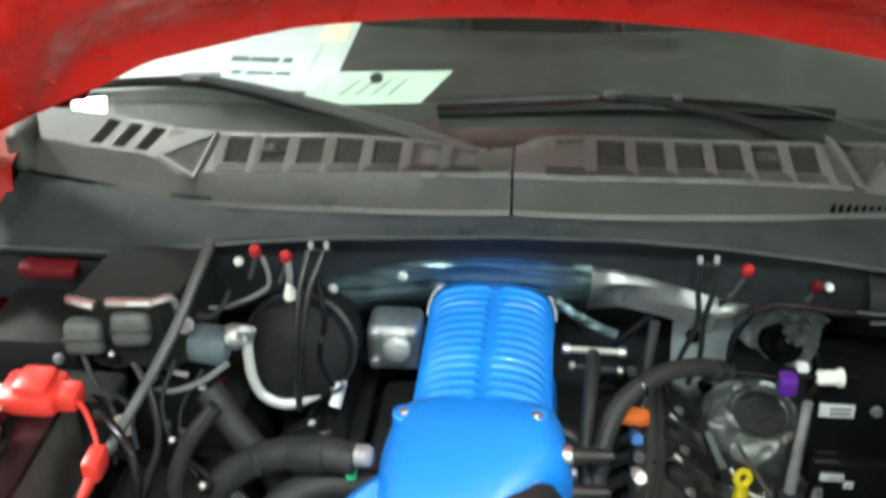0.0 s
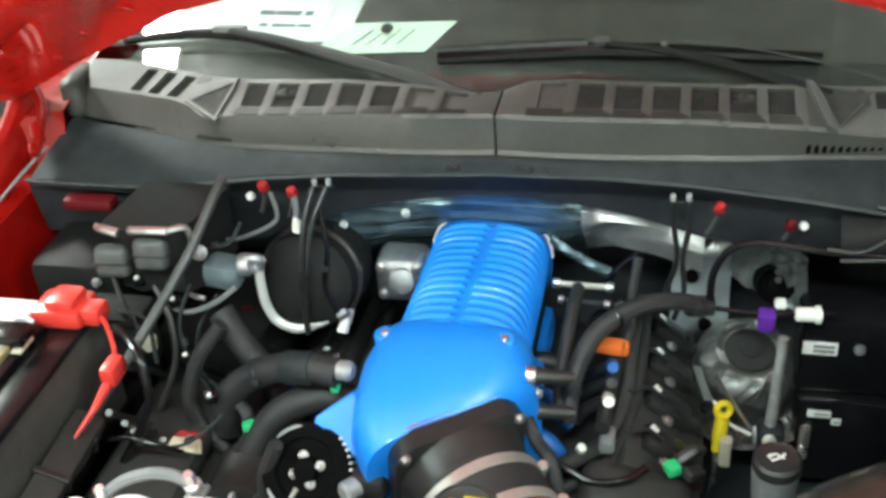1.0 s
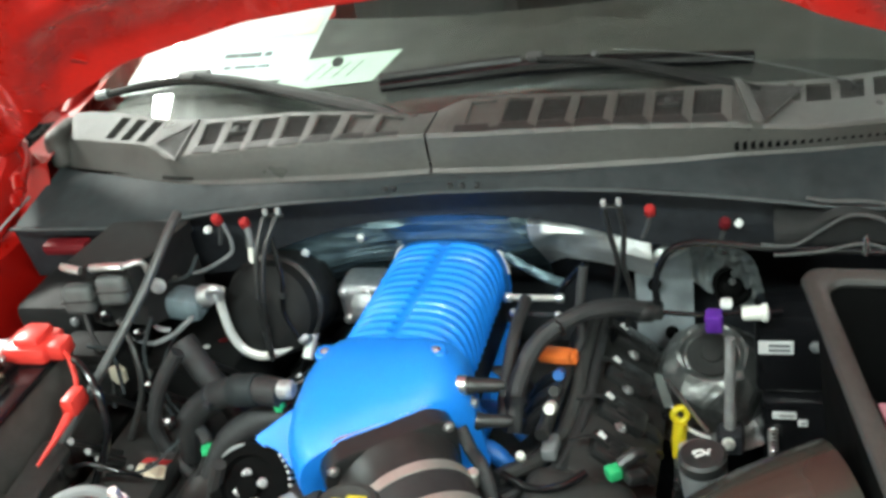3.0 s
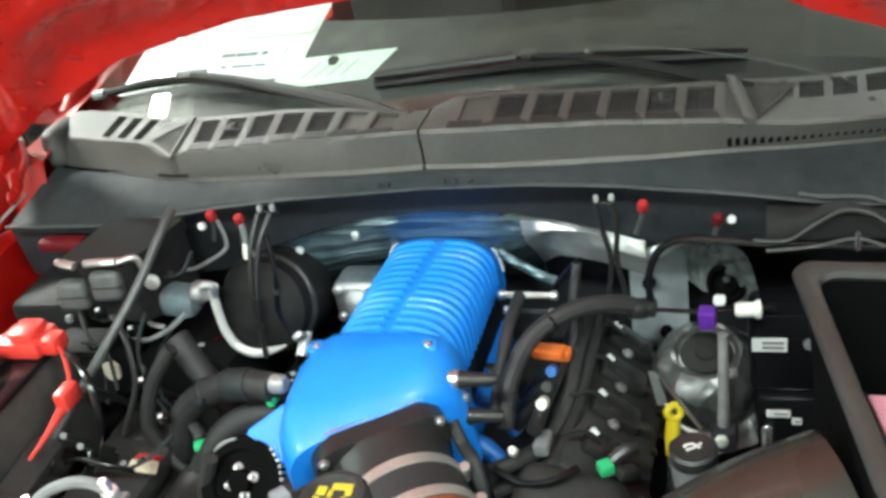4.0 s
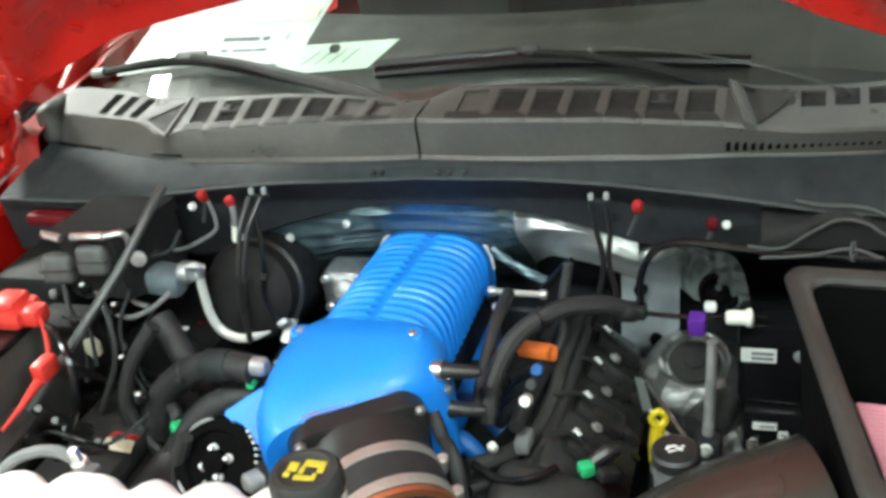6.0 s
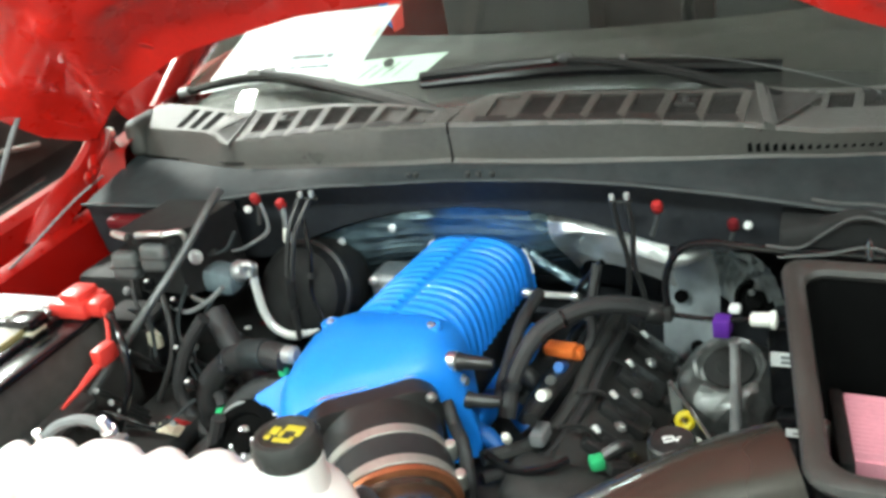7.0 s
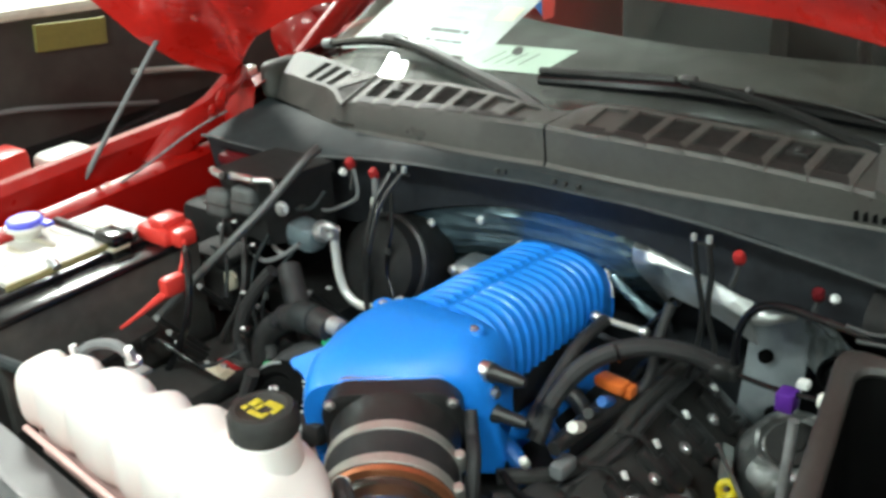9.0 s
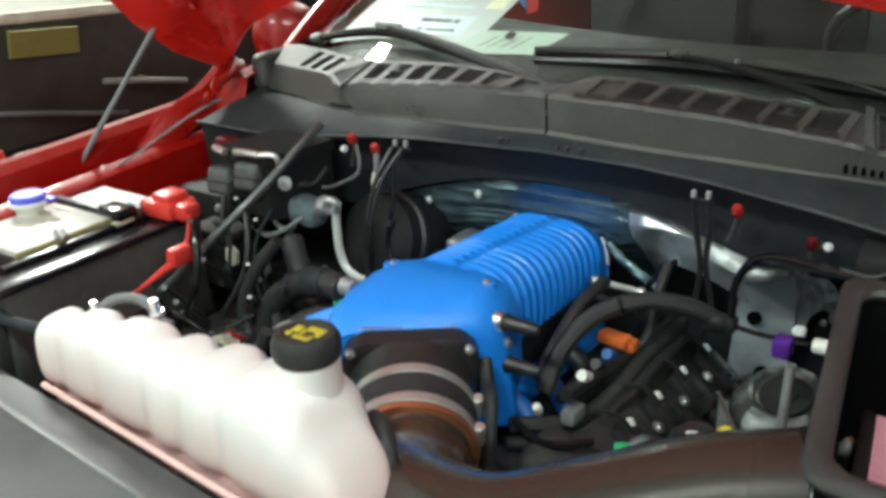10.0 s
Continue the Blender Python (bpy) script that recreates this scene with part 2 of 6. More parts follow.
def box(a, b, bev=0.004, bm=None, m=None, seg=2):
    """A bevelled box between two corners, turned by m about its middle."""
    bm = bm or bmesh.new()
    size = [abs(b[i] - a[i]) for i in range(3)]
    mid = V([(a[i] + b[i]) / 2 for i in range(3)])
    t = bmesh.new()
    bmesh.ops.create_cube(t, size=1)
    for v in t.verts:
        v.co = V([v.co[i] * size[i] for i in range(3)])
    bev = min(bev, min(size) * 0.45)
    if bev > 0.0004:
        bmesh.ops.bevel(t, geom=t.edges[:], offset=bev, segments=seg, affect="EDGES", profile=0.5)
    for v in t.verts:
        v.co = mid + (m.to_3x3() @ v.co if m else v.co)
    return merge(bm, t)


def merge(bm, t):
    me = bpy.data.meshes.new("tmp")
    t.to_mesh(me)
    t.free()
    bm.from_mesh(me)
    bpy.data.meshes.remove(me)
    return bm


def spline(pts, step=6):
    """Points of a smooth curve through pts."""
    p = [V(q) for q in pts]
    if len(p) < 3:
        return p
    p = [p[0] * 2 - p[1]] + p + [p[-1] * 2 - p[-2]]
    out = []
    for i in range(1, len(p) - 2):
        for k in range(step):
            t = k / step
            out.append(0.5 * (2 * p[i] + (p[i + 1] - p[i - 1]) * t + (2 * p[i - 1] - 5 * p[i] + 4 * p[i + 1] - p[i + 2]) * t * t
                              + (3 * p[i] - p[i - 1] - 3 * p[i + 1] + p[i + 2]) * t ** 3))
    return out + [p[-2]]


def loft(rings, bm=None, caps=True, closed=True):
    bm = bm or bmesh.new()
    vs = [[bm.verts.new(p) for p in r] for r in rings]
    n = len(rings[0])
    for a, b in zip(vs, vs[1:]):
        for i in range(n if closed else n - 1):
            j = (i + 1) % n
            bm.faces.new((a[i], a[j], b[j], b[i]))
    if caps and closed:
        bm.faces.new(vs[0][::-1])
        bm.faces.new(vs[-1])
    return bm


def tube(pts, r, n=10, bm=None, step=6, caps=True):
    """A round tube along a smooth curve; r: one radius or one for each point."""
    line = spline(pts, step)
    radii = [r] * len(line) if not isinstance(r, (list, tuple)) else [float(np.interp(i / (len(line) - 1), np.linspace(0, 1, len(r)), r)) for i in range(len(line))]
    up = V((0, 0, 1))
    rings, last = [], None
    for i, p in enumerate(line):
        d = (line[min(i + 1, len(line) - 1)] - line[max(i - 1, 0)]).normalized()
        side = last - d * last.dot(d) if last is not None else d.cross(up if abs(d.z) < 0.9 else V((1, 0, 0)))
        side.normalize()
        last = side
        top = d.cross(side)
        rings.append([p + (side * math.cos(a) + top * math.sin(a)) * radii[i] for a in [2 * math.pi * k / n for k in range(n)]])
    return loft(rings, bm, caps)


def lathe(profile, at, axis, n=24, bm=None, caps=True):
    """Rings (radius, height) turned about the axis through the point at."""
    q = V(axis).normalized().to_track_quat("Z", "X").to_matrix()
    rings = [[V(at) + q @ V((r * math.cos(2 * math.pi * k / n), r * math.sin(2 * math.pi * k / n), h)) for k in range(n)] for r, h in profile]
    return loft(rings, bm, caps)


def disc_bolt(at, axis, r=0.007, h=0.006, bm=None):
    """A hexagon bolt head with its washer."""
    bm = lathe([(r * 1.45, 0), (r * 1.45, h * 0.25), (r * 1.3, h * 0.3)], at, axis, 14, bm)
    return lathe([(r, h * 0.3), (r, h * 0.85), (r * 0.8, h)], at, axis, 6, bm)


def sheet(rows, thick, down=(0, 0, -1), bm=None):
    """A grid of points made into a plate with thickness towards down."""
    bm = bm or bmesh.new()
    d = V(down) * thick
    top = [[bm.verts.new(p) for p in r] for r in rows]
    low = [[bm.verts.new(V(p) + d) for p in r] for r in rows]
    m, n = len(rows), len(rows[0])
    for i in range(m - 1):
        for j in range(n - 1):
            bm.faces.new((top[i][j], top[i][j + 1], top[i + 1][j + 1], top[i + 1][j]))
            bm.faces.new((low[i][j], low[i + 1][j], low[i + 1][j + 1], low[i][j + 1]))
    for j in range(n - 1):
        bm.faces.new((top[0][j], low[0][j], low[0][j + 1], top[0][j + 1]))
        bm.faces.new((top[-1][j], top[-1][j + 1], low[-1][j + 1], low[-1][j]))
    for i in range(m - 1):
        bm.faces.new((top[i][0], top[i + 1][0], low[i + 1][0], low[i][0]))
        bm.faces.new((top[i][-1], low[i][-1], low[i + 1][-1], top[i + 1][-1]))
    return bm


def rounded(cx, cy, hx, hy, r, n=5):
    """Points round a rectangle with rounded corners."""
    pts = []
    for k, (sx, sy) in enumerate(((1, 1), (-1, 1), (-1, -1), (1, -1))):
        for i in range(n + 1):
            a = math.pi / 2 * (k + i / n)
            pts.append((cx + sx * (hx - r) + r * math.cos(a), cy + sy * (hy - r) + r * math.sin(a)))
    return pts


def interp(x, table):
    return float(np.interp(x, [t[0] for t in table], [t[1] for t in table]))

# ---- the hall ----
solo("floor", box((-7, -7, -0.1), (7, 7, 0), 0), FLOOR_M, "polished grey concrete showroom floor", "floor", kind="structure")
for nm, a, b in (("wall_north", (-7, 7, 0), (7, 7.2, CEIL)), ("wall_south", (-7, -7.2, 0), (7, -7, CEIL)),
                 ("wall_west", (-7.2, -7.2, 0), (-7, 7.2, CEIL)), ("wall_east", (7, -7.2, 0), (7.2, 7.2, CEIL))):
    solo(nm, box(a, b, 0), WALL_M, "plain off-white painted showroom wall", "wall", kind="structure")
solo("ceiling", box((-7.2, -7.2, CEIL), (7.2, 7.2, CEIL + 0.1), 0), CEIL_M, "plain grey hall ceiling", "ceiling", kind="structure")
for k, bx in enumerate((-5.2, -3.0, -1.25, 0.1, 1.5, 3.2, 5.0)):
    solo("ceiling_beam_%d" % (k + 1), box((bx - 0.05, -6.99, CEIL - 0.10), (bx + 0.05, 6.99, CEIL - 0.002), 0.004), mat("beam_paint", (0.33, 0.32, 0.29), 0.7, 0.0, 8, 0.1), "painted steel ceiling beam", "beam", kind="structure")
for lx, ly in LAMPS:
    t = thing("ceiling_lamp", (lx, ly, CEIL - 0.07), "long white ceiling lamp with a bright diffuser", "lamp", "ceiling lamps")
    part("housing", box((lx - 0.62, ly - 0.18, CEIL - 0.45), (lx + 0.62, ly + 0.18, CEIL - 0.38), 0.01), WHITE_PLASTIC, t)
    for dx in (-0.4, 0.4):
        part("hanger", tube([V((lx + dx, ly, CEIL - 0.385)), V((lx + dx, ly, CEIL))], 0.006, 6), STEEL, t)
    part("diffuser", box((lx - 0.58, ly - 0.15, CEIL - 0.462), (lx + 0.58, ly + 0.15, CEIL - 0.451), 0.004), LAMP_GLOW, t)

# ---- the red pickup: body round the engine bay ----
truck = thing("pickup_truck", (0, 0.4, 0), "red pickup truck with its bonnet raised over the engine bay", "truck")


def cowl_y(x):
    return 0.245 * x * x


FOLD = [(-0.86, 1.142), (-0.8, 1.15), (-0.6, 1.165), (-0.48, 1.184), (-0.25, 1.214), (-0.14, 1.223), (0, 1.229), (0.14, 1.232), (0.315, 1.223), (0.48, 1.202), (0.6, 1.176), (0.86, 1.148)]
TOP = [(-0.86, 1.19), (-0.8, 1.203), (-0.615, 1.204), (-0.48, 1.214), (-0.275, 1.236), (-0.14, 1.236), (-0.067, 1.226), (-0.01, 1.226), (0.045, 1.246), (0.13, 1.246), (0.31, 1.234), (0.48, 1.22), (0.63, 1.201), (0.86, 1.188)]
LOW = [(-0.86, 1.1), (-0.716, 1.113), (-0.53, 1.12), (-0.27, 1.146), (0, 1.161), (0.31, 1.15), (0.49, 1.138), (0.63, 1.123), (0.86, 1.1)]
STRIP = [(-0.88, 1.07), (-0.63, 1.072), (-0.4, 1.106), (-0.26, 1.12), (0, 1.134), (0.18, 1.134), (0.315, 1.126), (0.49, 1.105), (0.63, 1.083), (0.88, 1.06)]


def top_point(x, v):
    """A point of the cowl's upper strip: v from 0 at the fold to 1 at the rear edge."""
    lift = 0.33 * min(1, max(0, (-x - 0.55) / 0.05))
    v = v if v < 0 else lift + (1 - lift) * v
    k = min(1, max(0, x / 0.1))
    a, b = V((x, cowl_y(x) - 0.012 * k, interp(x, FOLD))), V((x, cowl_y(x) + 0.085 + 0.013 * k, interp(x, TOP)))
    return a.lerp(b, v)


def side_of_truck(s):
    """One front wing with its inner rail and apron; s: -1 or 1."""
    prof = [(0.925, 0.43), (0.925, 0.96), (0.93, 1.0), (0.95, 1.012), (0.966, 1.011), (0.971, 0.955), (0.999, 0.955), (1.002, 1.03), (1.008, 1.052), (1.03, 1.066), (1.07, 1.06), (1.1, 1.03), (1.115, 0.95), (1.12, 0.6)]
    rows = []
    for y in np.linspace(-1.25, 0.62, 20):
        lift = 0.035 * (y + 0.25) - 0.05 * max(0, -0.6 - y) ** 1.2
        wide = -0.02 * max(0, -0.5 - y) ** 2
        rows.append([V((s * (px + wide), y, pz + lift * (1 if pz > 0.9 else 0.4))) for px, pz in prof])
    w = part("wing", sheet(rows, 0.003, (-s, 0, -0.3)), RED_PAINT, truck)
    for k in range(6):
        y = -0.7 + k * 0.16
        part("bolt", disc_bolt(V((s * 0.955, y, 1.0125 + 0.035 * (y + 0.25))), (0, 0, 1), 0.005, 0.003), RED_PAINT, w)
    # the post beside the windscreen and the corner below it
    post = [V((s * 0.94, 0.36, 1.14)), V((s * 0.925, 0.52, 1.25)), V((s * 0.855, 0.97, 1.56)), V((s * 0.80, 1.2, 1.71))]
    part("windscreen_post", tube(post, [0.03, 0.03, 0.03, 0.03], 14), RED_PAINT, truck)
    rows = [[V((s * 0.87, 0.09, 0.98)), V((s * 0.93, 0.07, 0.97)), V((s * 1.0, 0.06, 0.97))],
            [V((s * 0.87, 0.14, 1.14)), V((s * 0.94, 0.12, 1.13)), V((s * 1.03, 0.12, 1.075))],
            [V((s * 0.86, 0.3, 1.19)), V((s * 0.96, 0.34, 1.15)), V((s * 1.06, 0.4, 1.09))],
            [V((s * 0.86, 0.62, 1.22)), V((s * 0.98, 0.62, 1.16)), V((s * 1.09, 0.62, 1.09))]]
    part("cowl_corner", sheet(rows, 0.004), RED_PAINT, truck)
    # wing edge curling up to the bonnet corner, and the hinge behind the cowl end
    curl = [(0.992, -0.1, 1.02), (0.985, -0.03, 1.075), (0.98, 0.03, 1.103), (0.98, 0.085, 1.12), (0.982, 0.13, 1.142), (0.985, 0.165, 1.163), (0.985, 0.19, 1.172)]
    rows = [[V((s * (x - dx), y + dy, z + dz)) for x, y, z in curl] for dx, dy, dz in ((-0.02, 0, -0.05), (-0.01, 0, -0.006), (0, 0, 0), (0.012, 0.004, -0.003), (0.03, 0.01, -0.03), (0.035, 0.01, -0.06))]
    part("wing_edge", sheet(rows, 0.003, (-s, 0, -0.3)), RED_PAINT, truck)
    arm = tube([V((s * 0.865, 0.02, 1.12)), V((s * 0.875, 0.06, 1.142)), V((s * 0.9, 0.12, 1.152)), V((s * 0.94, 0.17, 1.165))], [0.008, 0.01, 0.01, 0.012], 12)
    hg = part("hinge_arm", arm, RED_PAINT, truck)
    part("knuckle", lathe([(0.004, -0.02), (0.012, -0.018), (0.014, 0.0), (0.012, 0.018), (0.004, 0.02)], (s * 0.873, 0.047, 1.139), (s * 0.5, 0.8, 0.4), 14), RED_PAINT, hg)
    part("bolt", lathe([(0.003, -0.013), (0.009, -0.011), (0.01, 0.0), (0.009, 0.011), (0.003, 0.013)], (s * 0.866, 0.012, 1.122), (s * 0.5, 0.8, 0.4), 12), RED_PAINT, hg)
    # white disc added for the bright glint at the cowl corner
    part("corner_glint", lathe([(0.016, 0), (0.016, 0.012), (0.008, 0.018)], (s * 1.03, 0.27, 1.12), (0, -0.3, 1), 14), WHITE_PLASTIC, truck, "small white disc for the glint at the corner")
    # door mirror on its arm
    mh = part("door_mirror", lathe([(0.002, -0.075), (0.05, -0.068), (0.085, -0.04), (0.095, 0.0), (0.09, 0.045), (0.084, 0.05)], (s * 1.2, 0.62, 1.12), (s * 0.25, 1, -0.05), 28), RED_PAINT, truck)
    part("mirror_glass", lathe([(0.002, 0.044), (0.08, 0.044), (0.083, 0.05)], (s * 1.2, 0.62, 1.12), (s * 0.25, 1, -0.05), 28), CHROME, mh)
    part("mirror_arm", tube([V((s * 1.13, 0.64, 1.09)), V((s * 1.07, 0.68, 1.06)), V((s * 1.03, 0.7, 1.05))], [0.03, 0.028, 0.032], 12), BLACK_MATT, mh)
    # doors and cab flank
    part("door", box((s * 1.02, 0.62, 0.5), (s * 1.08, 1.7, 1.15), 0.02), RED_PAINT, truck)
    wheel = part("wheel", lathe([(0.2, -0.12), (0.36, -0.13), (0.4, -0.1), (0.4, 0.1), (0.36, 0.13), (0.2, 0.12)], (s * 0.92, -0.55, 0.4), (1, 0, 0), 28), TIRE, truck)
    part("rim", lathe([(0.06, -0.1), (0.21, -0.09), (0.21, 0.09), (0.06, 0.1)], (s * 0.92, -0.55, 0.4), (1, 0, 0), 28), ALU, wheel)


for s in (-1, 1):
    side_of_truck(s)

# firewall with the dark band under the cowl
rows = []
for z, y in ((1.1, 0.0), (1.095, 0.012), (1.056, 0.03), (1.05, 0.05), (1.05, 0.22), (0.9, 0.24), (0.6, 0.26), (0.35, 0.2)):
    rows.append([V((x, y, z - (min(0.55 * x * x, 0.12 if x < 0 else 0.072) if 1.0 < z < 1.09 else min(0.1 * x * x, 0.06))) if z < 1.09 else V((x, y, interp(x, STRIP) + z - 1.106))) for x in np.linspace(-0.9, 0.9, 33)])
part("firewall", sheet(rows, 0.004, (0, 1, 0)), STEEL_DARK, truck)
# tub of the bay
part("bay_floor", box((-0.93, -0.95, 0.42), (0.93, 0.25, 0.45), 0.005), STEEL_DARK, truck)
part("wheel_arch_liner", box((-0.92, -0.75, 0.47), (-0.66, 0.22, 0.735), 0.02), DULL, truck)
part("wheel_arch_liner", box((-0.66, -0.09, 0.47), (-0.44, 0.2, 0.80), 0.02), DULL, truck)
part("wheel_arch_liner", box((0.72, -0.75, 0.47), (0.92, 0.22, 0.72), 0.02), DULL, truck)
part("radiator_support", box((-0.9, -0.95, 0.45), (0.9, -0.86, 0.86), 0.01), STEEL_DARK, truck)
BOW = lambda x: -0.13 * (0.95 - abs(x)) + 0.065  # noqa: E731
rows = [[V((x, y + BOW(x), z + 0.012 * math.cos(x * 2))) for x in np.linspace(-0.95, 0.95, 39)] for y, z in ((-0.77, 0.868), (-0.772, 0.880), (-0.78, 0.883), (-0.822, 0.884), (-0.83, 0.889), (-0.84, 0.889), (-0.848, 0.883), (-0.93, 0.872), (-1.04, 0.84))]
part("radiator_cover", sheet(rows, 0.006), COVER_GREY, truck, "dark grey plastic cover over the radiator")
part("grille", box((-0.85, -1.16, 0.55), (0.85, -1.1, 0.86), 0.02), BLACK, truck)
part("bumper", box((-1.0, -1.26, 0.38), (1.0, -1.08, 0.55), 0.04), CHROME, truck)
for s in (-1, 1):
    part("headlight", box((s * 0.86, -1.2, 0.62), (s * 1.05, -1.0, 0.86), 0.03), WHITE_PLASTIC, truck)

# windscreen, cabin
def glass_point(x, u):
    y = 0.10 + 0.8 * cowl_y(x) + u * 0.95
    bend = 0.009 * math.exp(-((abs(x) - 0.62) / 0.15) ** 2)
    return V((x, y, 1.185 + (u * 0.95) * 0.56 - 0.10 * x * x + bend))


rows = [[glass_point(x, u) for x in np.linspace(-0.9, 0.9, 73)] for u in np.linspace(0, 1, 9)]
glass = part("windscreen", sheet(rows, 0.005, (0, 0.4, -0.9)), GLASS, truck, "clear windscreen glass")
glass.visible_shadow = False
FRIT = mat("black_ceramic_print", (0.022, 0.021, 0.02), 0.6, 0.0, 200, 0.2, spec=0.2)
rows = [[glass_point(x, u * (1 - 0.25 * abs(x))) + V((0, 0.007, -0.012)) for x in np.linspace(-0.89, 0.89, 37)] for u in np.linspace(0.0, 0.125, 4)]
part("printed_band", sheet(rows, 0.001, (0, 0.4, -0.9)), FRIT, glass, "black ceramic band along the lower edge")
rows = [[V((x, 0.13 + cowl_y(x) + d, z)) for x in np.linspace(-0.82, 0.82, 17)] for d, z in ((0, 1.15), (0.2, 1.17), (0.55, 1.19), (0.62, 1.15), (0.64, 0.8))]
part("dashboard", sheet(rows, 0.02, (0, 0.2, -1)), DASH, truck)
wheel_ring = lathe([(0.18 + 0.014 * math.cos(a), 0.014 * math.sin(a)) for a in np.linspace(0, 2 * math.pi, 9)], (0.38, 0.92, 1.14), (0, 0.8, 0.5), 28, caps=False)
part("steering_wheel", wheel_ring, BLACK, truck)
for sx in (-0.4, 0.4):
    seat = box((sx - 0.24, 1.3, 0.8), (sx + 0.24, 1.45, 1.42), 0.06)
    box((sx - 0.12, 1.34, 1.45), (sx + 0.12, 1.43, 1.62), 0.04, seat)
    box((sx - 0.25, 0.9, 0.7), (sx + 0.25, 1.4, 0.84), 0.05, seat)
    part("seat", seat, BLACK_MATT, truck)
rows = [[V((x, y, 1.735 + 0.05 * math.cos(x * 1.4) - 0.05 * (y - 1.6) ** 2)) for x in np.linspace(-0.72, 0.72, 13)] for y in np.linspace(1.04, 2.5, 8)]
part("roof", sheet(rows, 0.01), RED_PAINT, truck)
part("cab_rear", box((-0.9, 2.48, 0.5), (0.9, 2.52, 1.72), 0.01), BLACK_MATT, truck)
for s in (-1, 1):
    part("cab_side", box((s * 0.93, 0.7, 0.5), (s * 0.96, 2.5, 1.14), 0.005), RED_PAINT, truck)
part("cab_floor", box((-0.93, 0.28, 0.42), (0.93, 2.5, 0.5), 0.005), BLACK_MATT, truck)
part("bed", box((-1.0, 2.56, 0.5), (1.0, 4.3, 1.2), 0.04), RED_PAINT, truck)
for sx in (-0.92, 0.92):
    w = part("wheel", lathe([(0.2, -0.12), (0.36, -0.13), (0.4, -0.1), (0.4, 0.1), (0.36, 0.13), (0.2, 0.12)], (sx, 3.3, 0.4), (1, 0, 0), 28), TIRE, truck)
    part("rim", lathe([(0.06, -0.1), (0.21, -0.13), (0.21, 0.13), (0.06, 0.1)], (sx, 3.3, 0.4), (1, 0, 0), 28), ALU, w)

# ---- raised bonnet ----
bonnet = thing("bonnet", (0, 0.2, 1.4), "raised red bonnet seen from its painted underside", "bonnet")
REAR = [(-1.0, 1.15), (-0.93, 1.2), (-0.85, 1.246), (-0.75, 1.305), (-0.57, 1.385), (-0.35, 1.418), (-0.12, 1.425), (0.12, 1.425), (0.35, 1.422), (0.57, 1.406), (0.75, 1.34), (0.85, 1.27), (0.93, 1.2), (1.0, 1.15)]
UPV = V((0, -math.cos(radians(40)), math.sin(radians(40))))
DOWNN = V((0, -math.sin(radians(40)), -math.cos(radians(40))))


def bonnet_point(x, u, deep=0.0):
    k = 1 - 0.55 * min(1, u / 0.9)
    z = 1.425 + (interp(x, REAR) - 1.425) * k
    droop = max(0, (abs(x) - 0.75) / 0.235) ** 2
    y = 0.215 - 0.14 * min(1, abs(x) / 0.62) ** 2 + 0.06 * min(1, max(0, (abs(x) - 0.74) / 0.16)) + 0.07 * droop * max(0, 1 - u / 0.25)
    z -= 0.052 * droop * min(1, u / 0.15)
    return V((x * (1 - 0.05 * u), y, z)) + UPV * u + DOWNN * deep


xs = [-0.985 + 1.97 * i / 40 for i in range(41)]
rows = [[bonnet_point(x, u) for x in xs] for u in np.linspace(0, 1.12, 24)]
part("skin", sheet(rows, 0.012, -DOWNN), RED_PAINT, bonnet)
rim = bmesh.new()
for u in (0.012, 1.06):
    tube([bonnet_point(x, u, 0.012) for x in np.linspace(-0.96, 0.96, 17)], 0.010, 8, rim, 3)
for x in (-0.955, 0.955):
    tube([bonnet_point(x, u, 0.012) for u in np.linspace(0.02, 1.05, 12)], 0.014, 8, rim, 3)
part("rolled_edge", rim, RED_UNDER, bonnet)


def pressed(x, u):
    """Depth of the pressed inner panel: a raised border and cross members round sunken fields."""
    edge = min(1.0, (0.98 - abs(x)) / 0.10, u / 0.08, (1.1 - u) / 0.08)
    edge = max(0.0, edge)
    arm = min(abs(abs(x) - (0.80 - 0.62 * u)) / 0.09, abs(u - 0.24 - 0.03 * math.cos(3 * x)) / 0.07, abs(u - 0.68) / 0.07, abs(x) / 0.08 + max(0, 0.3 - u) * 6)
    arm = min(1.0, arm) ** 2
    sunk = edge * edge * (3 - 2 * edge) * (3 * arm * arm - 2 * arm ** 3)
    return 0.034 - 0.024 * sunk


rows = [[bonnet_point(x, u, pressed(x, u)) for x in np.linspace(-0.98, 0.98, 99)] for u in np.linspace(0.006, 1.11, 64)]
# brightened red: the light on the underside is partly in its colour
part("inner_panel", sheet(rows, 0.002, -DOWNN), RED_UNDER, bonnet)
for s in (-1, 1):
    for dx, u, r in ((0.815, 0.075, 0.012), (0.775, 0.05, 0.008), (0.70, 0.07, 0.010), (0.62, 0.06, 0.014), (0.875, 0.16, 0.012)):
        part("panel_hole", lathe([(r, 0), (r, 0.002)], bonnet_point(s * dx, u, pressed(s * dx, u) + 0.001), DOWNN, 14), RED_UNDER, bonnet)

pull = thing("release_cable", (-0.9, -0.08, 1.05), "thin grey release cable along the wing", "cable")
part("cable", tube([V((-0.855, 0.04, 1.115)), V((-0.885, -0.04, 1.085)), V((-0.93, -0.14, 1.03)), V((-0.945, -0.22, 1.0)), V((-0.93, -0.3, 0.96))], 0.0028, 8), GREY_PLASTIC, pull)
stay = thing("bonnet_stay", (-1.0, -0.28, 0.98), "thin grey metal rod that holds up the bonnet", "prop rod")
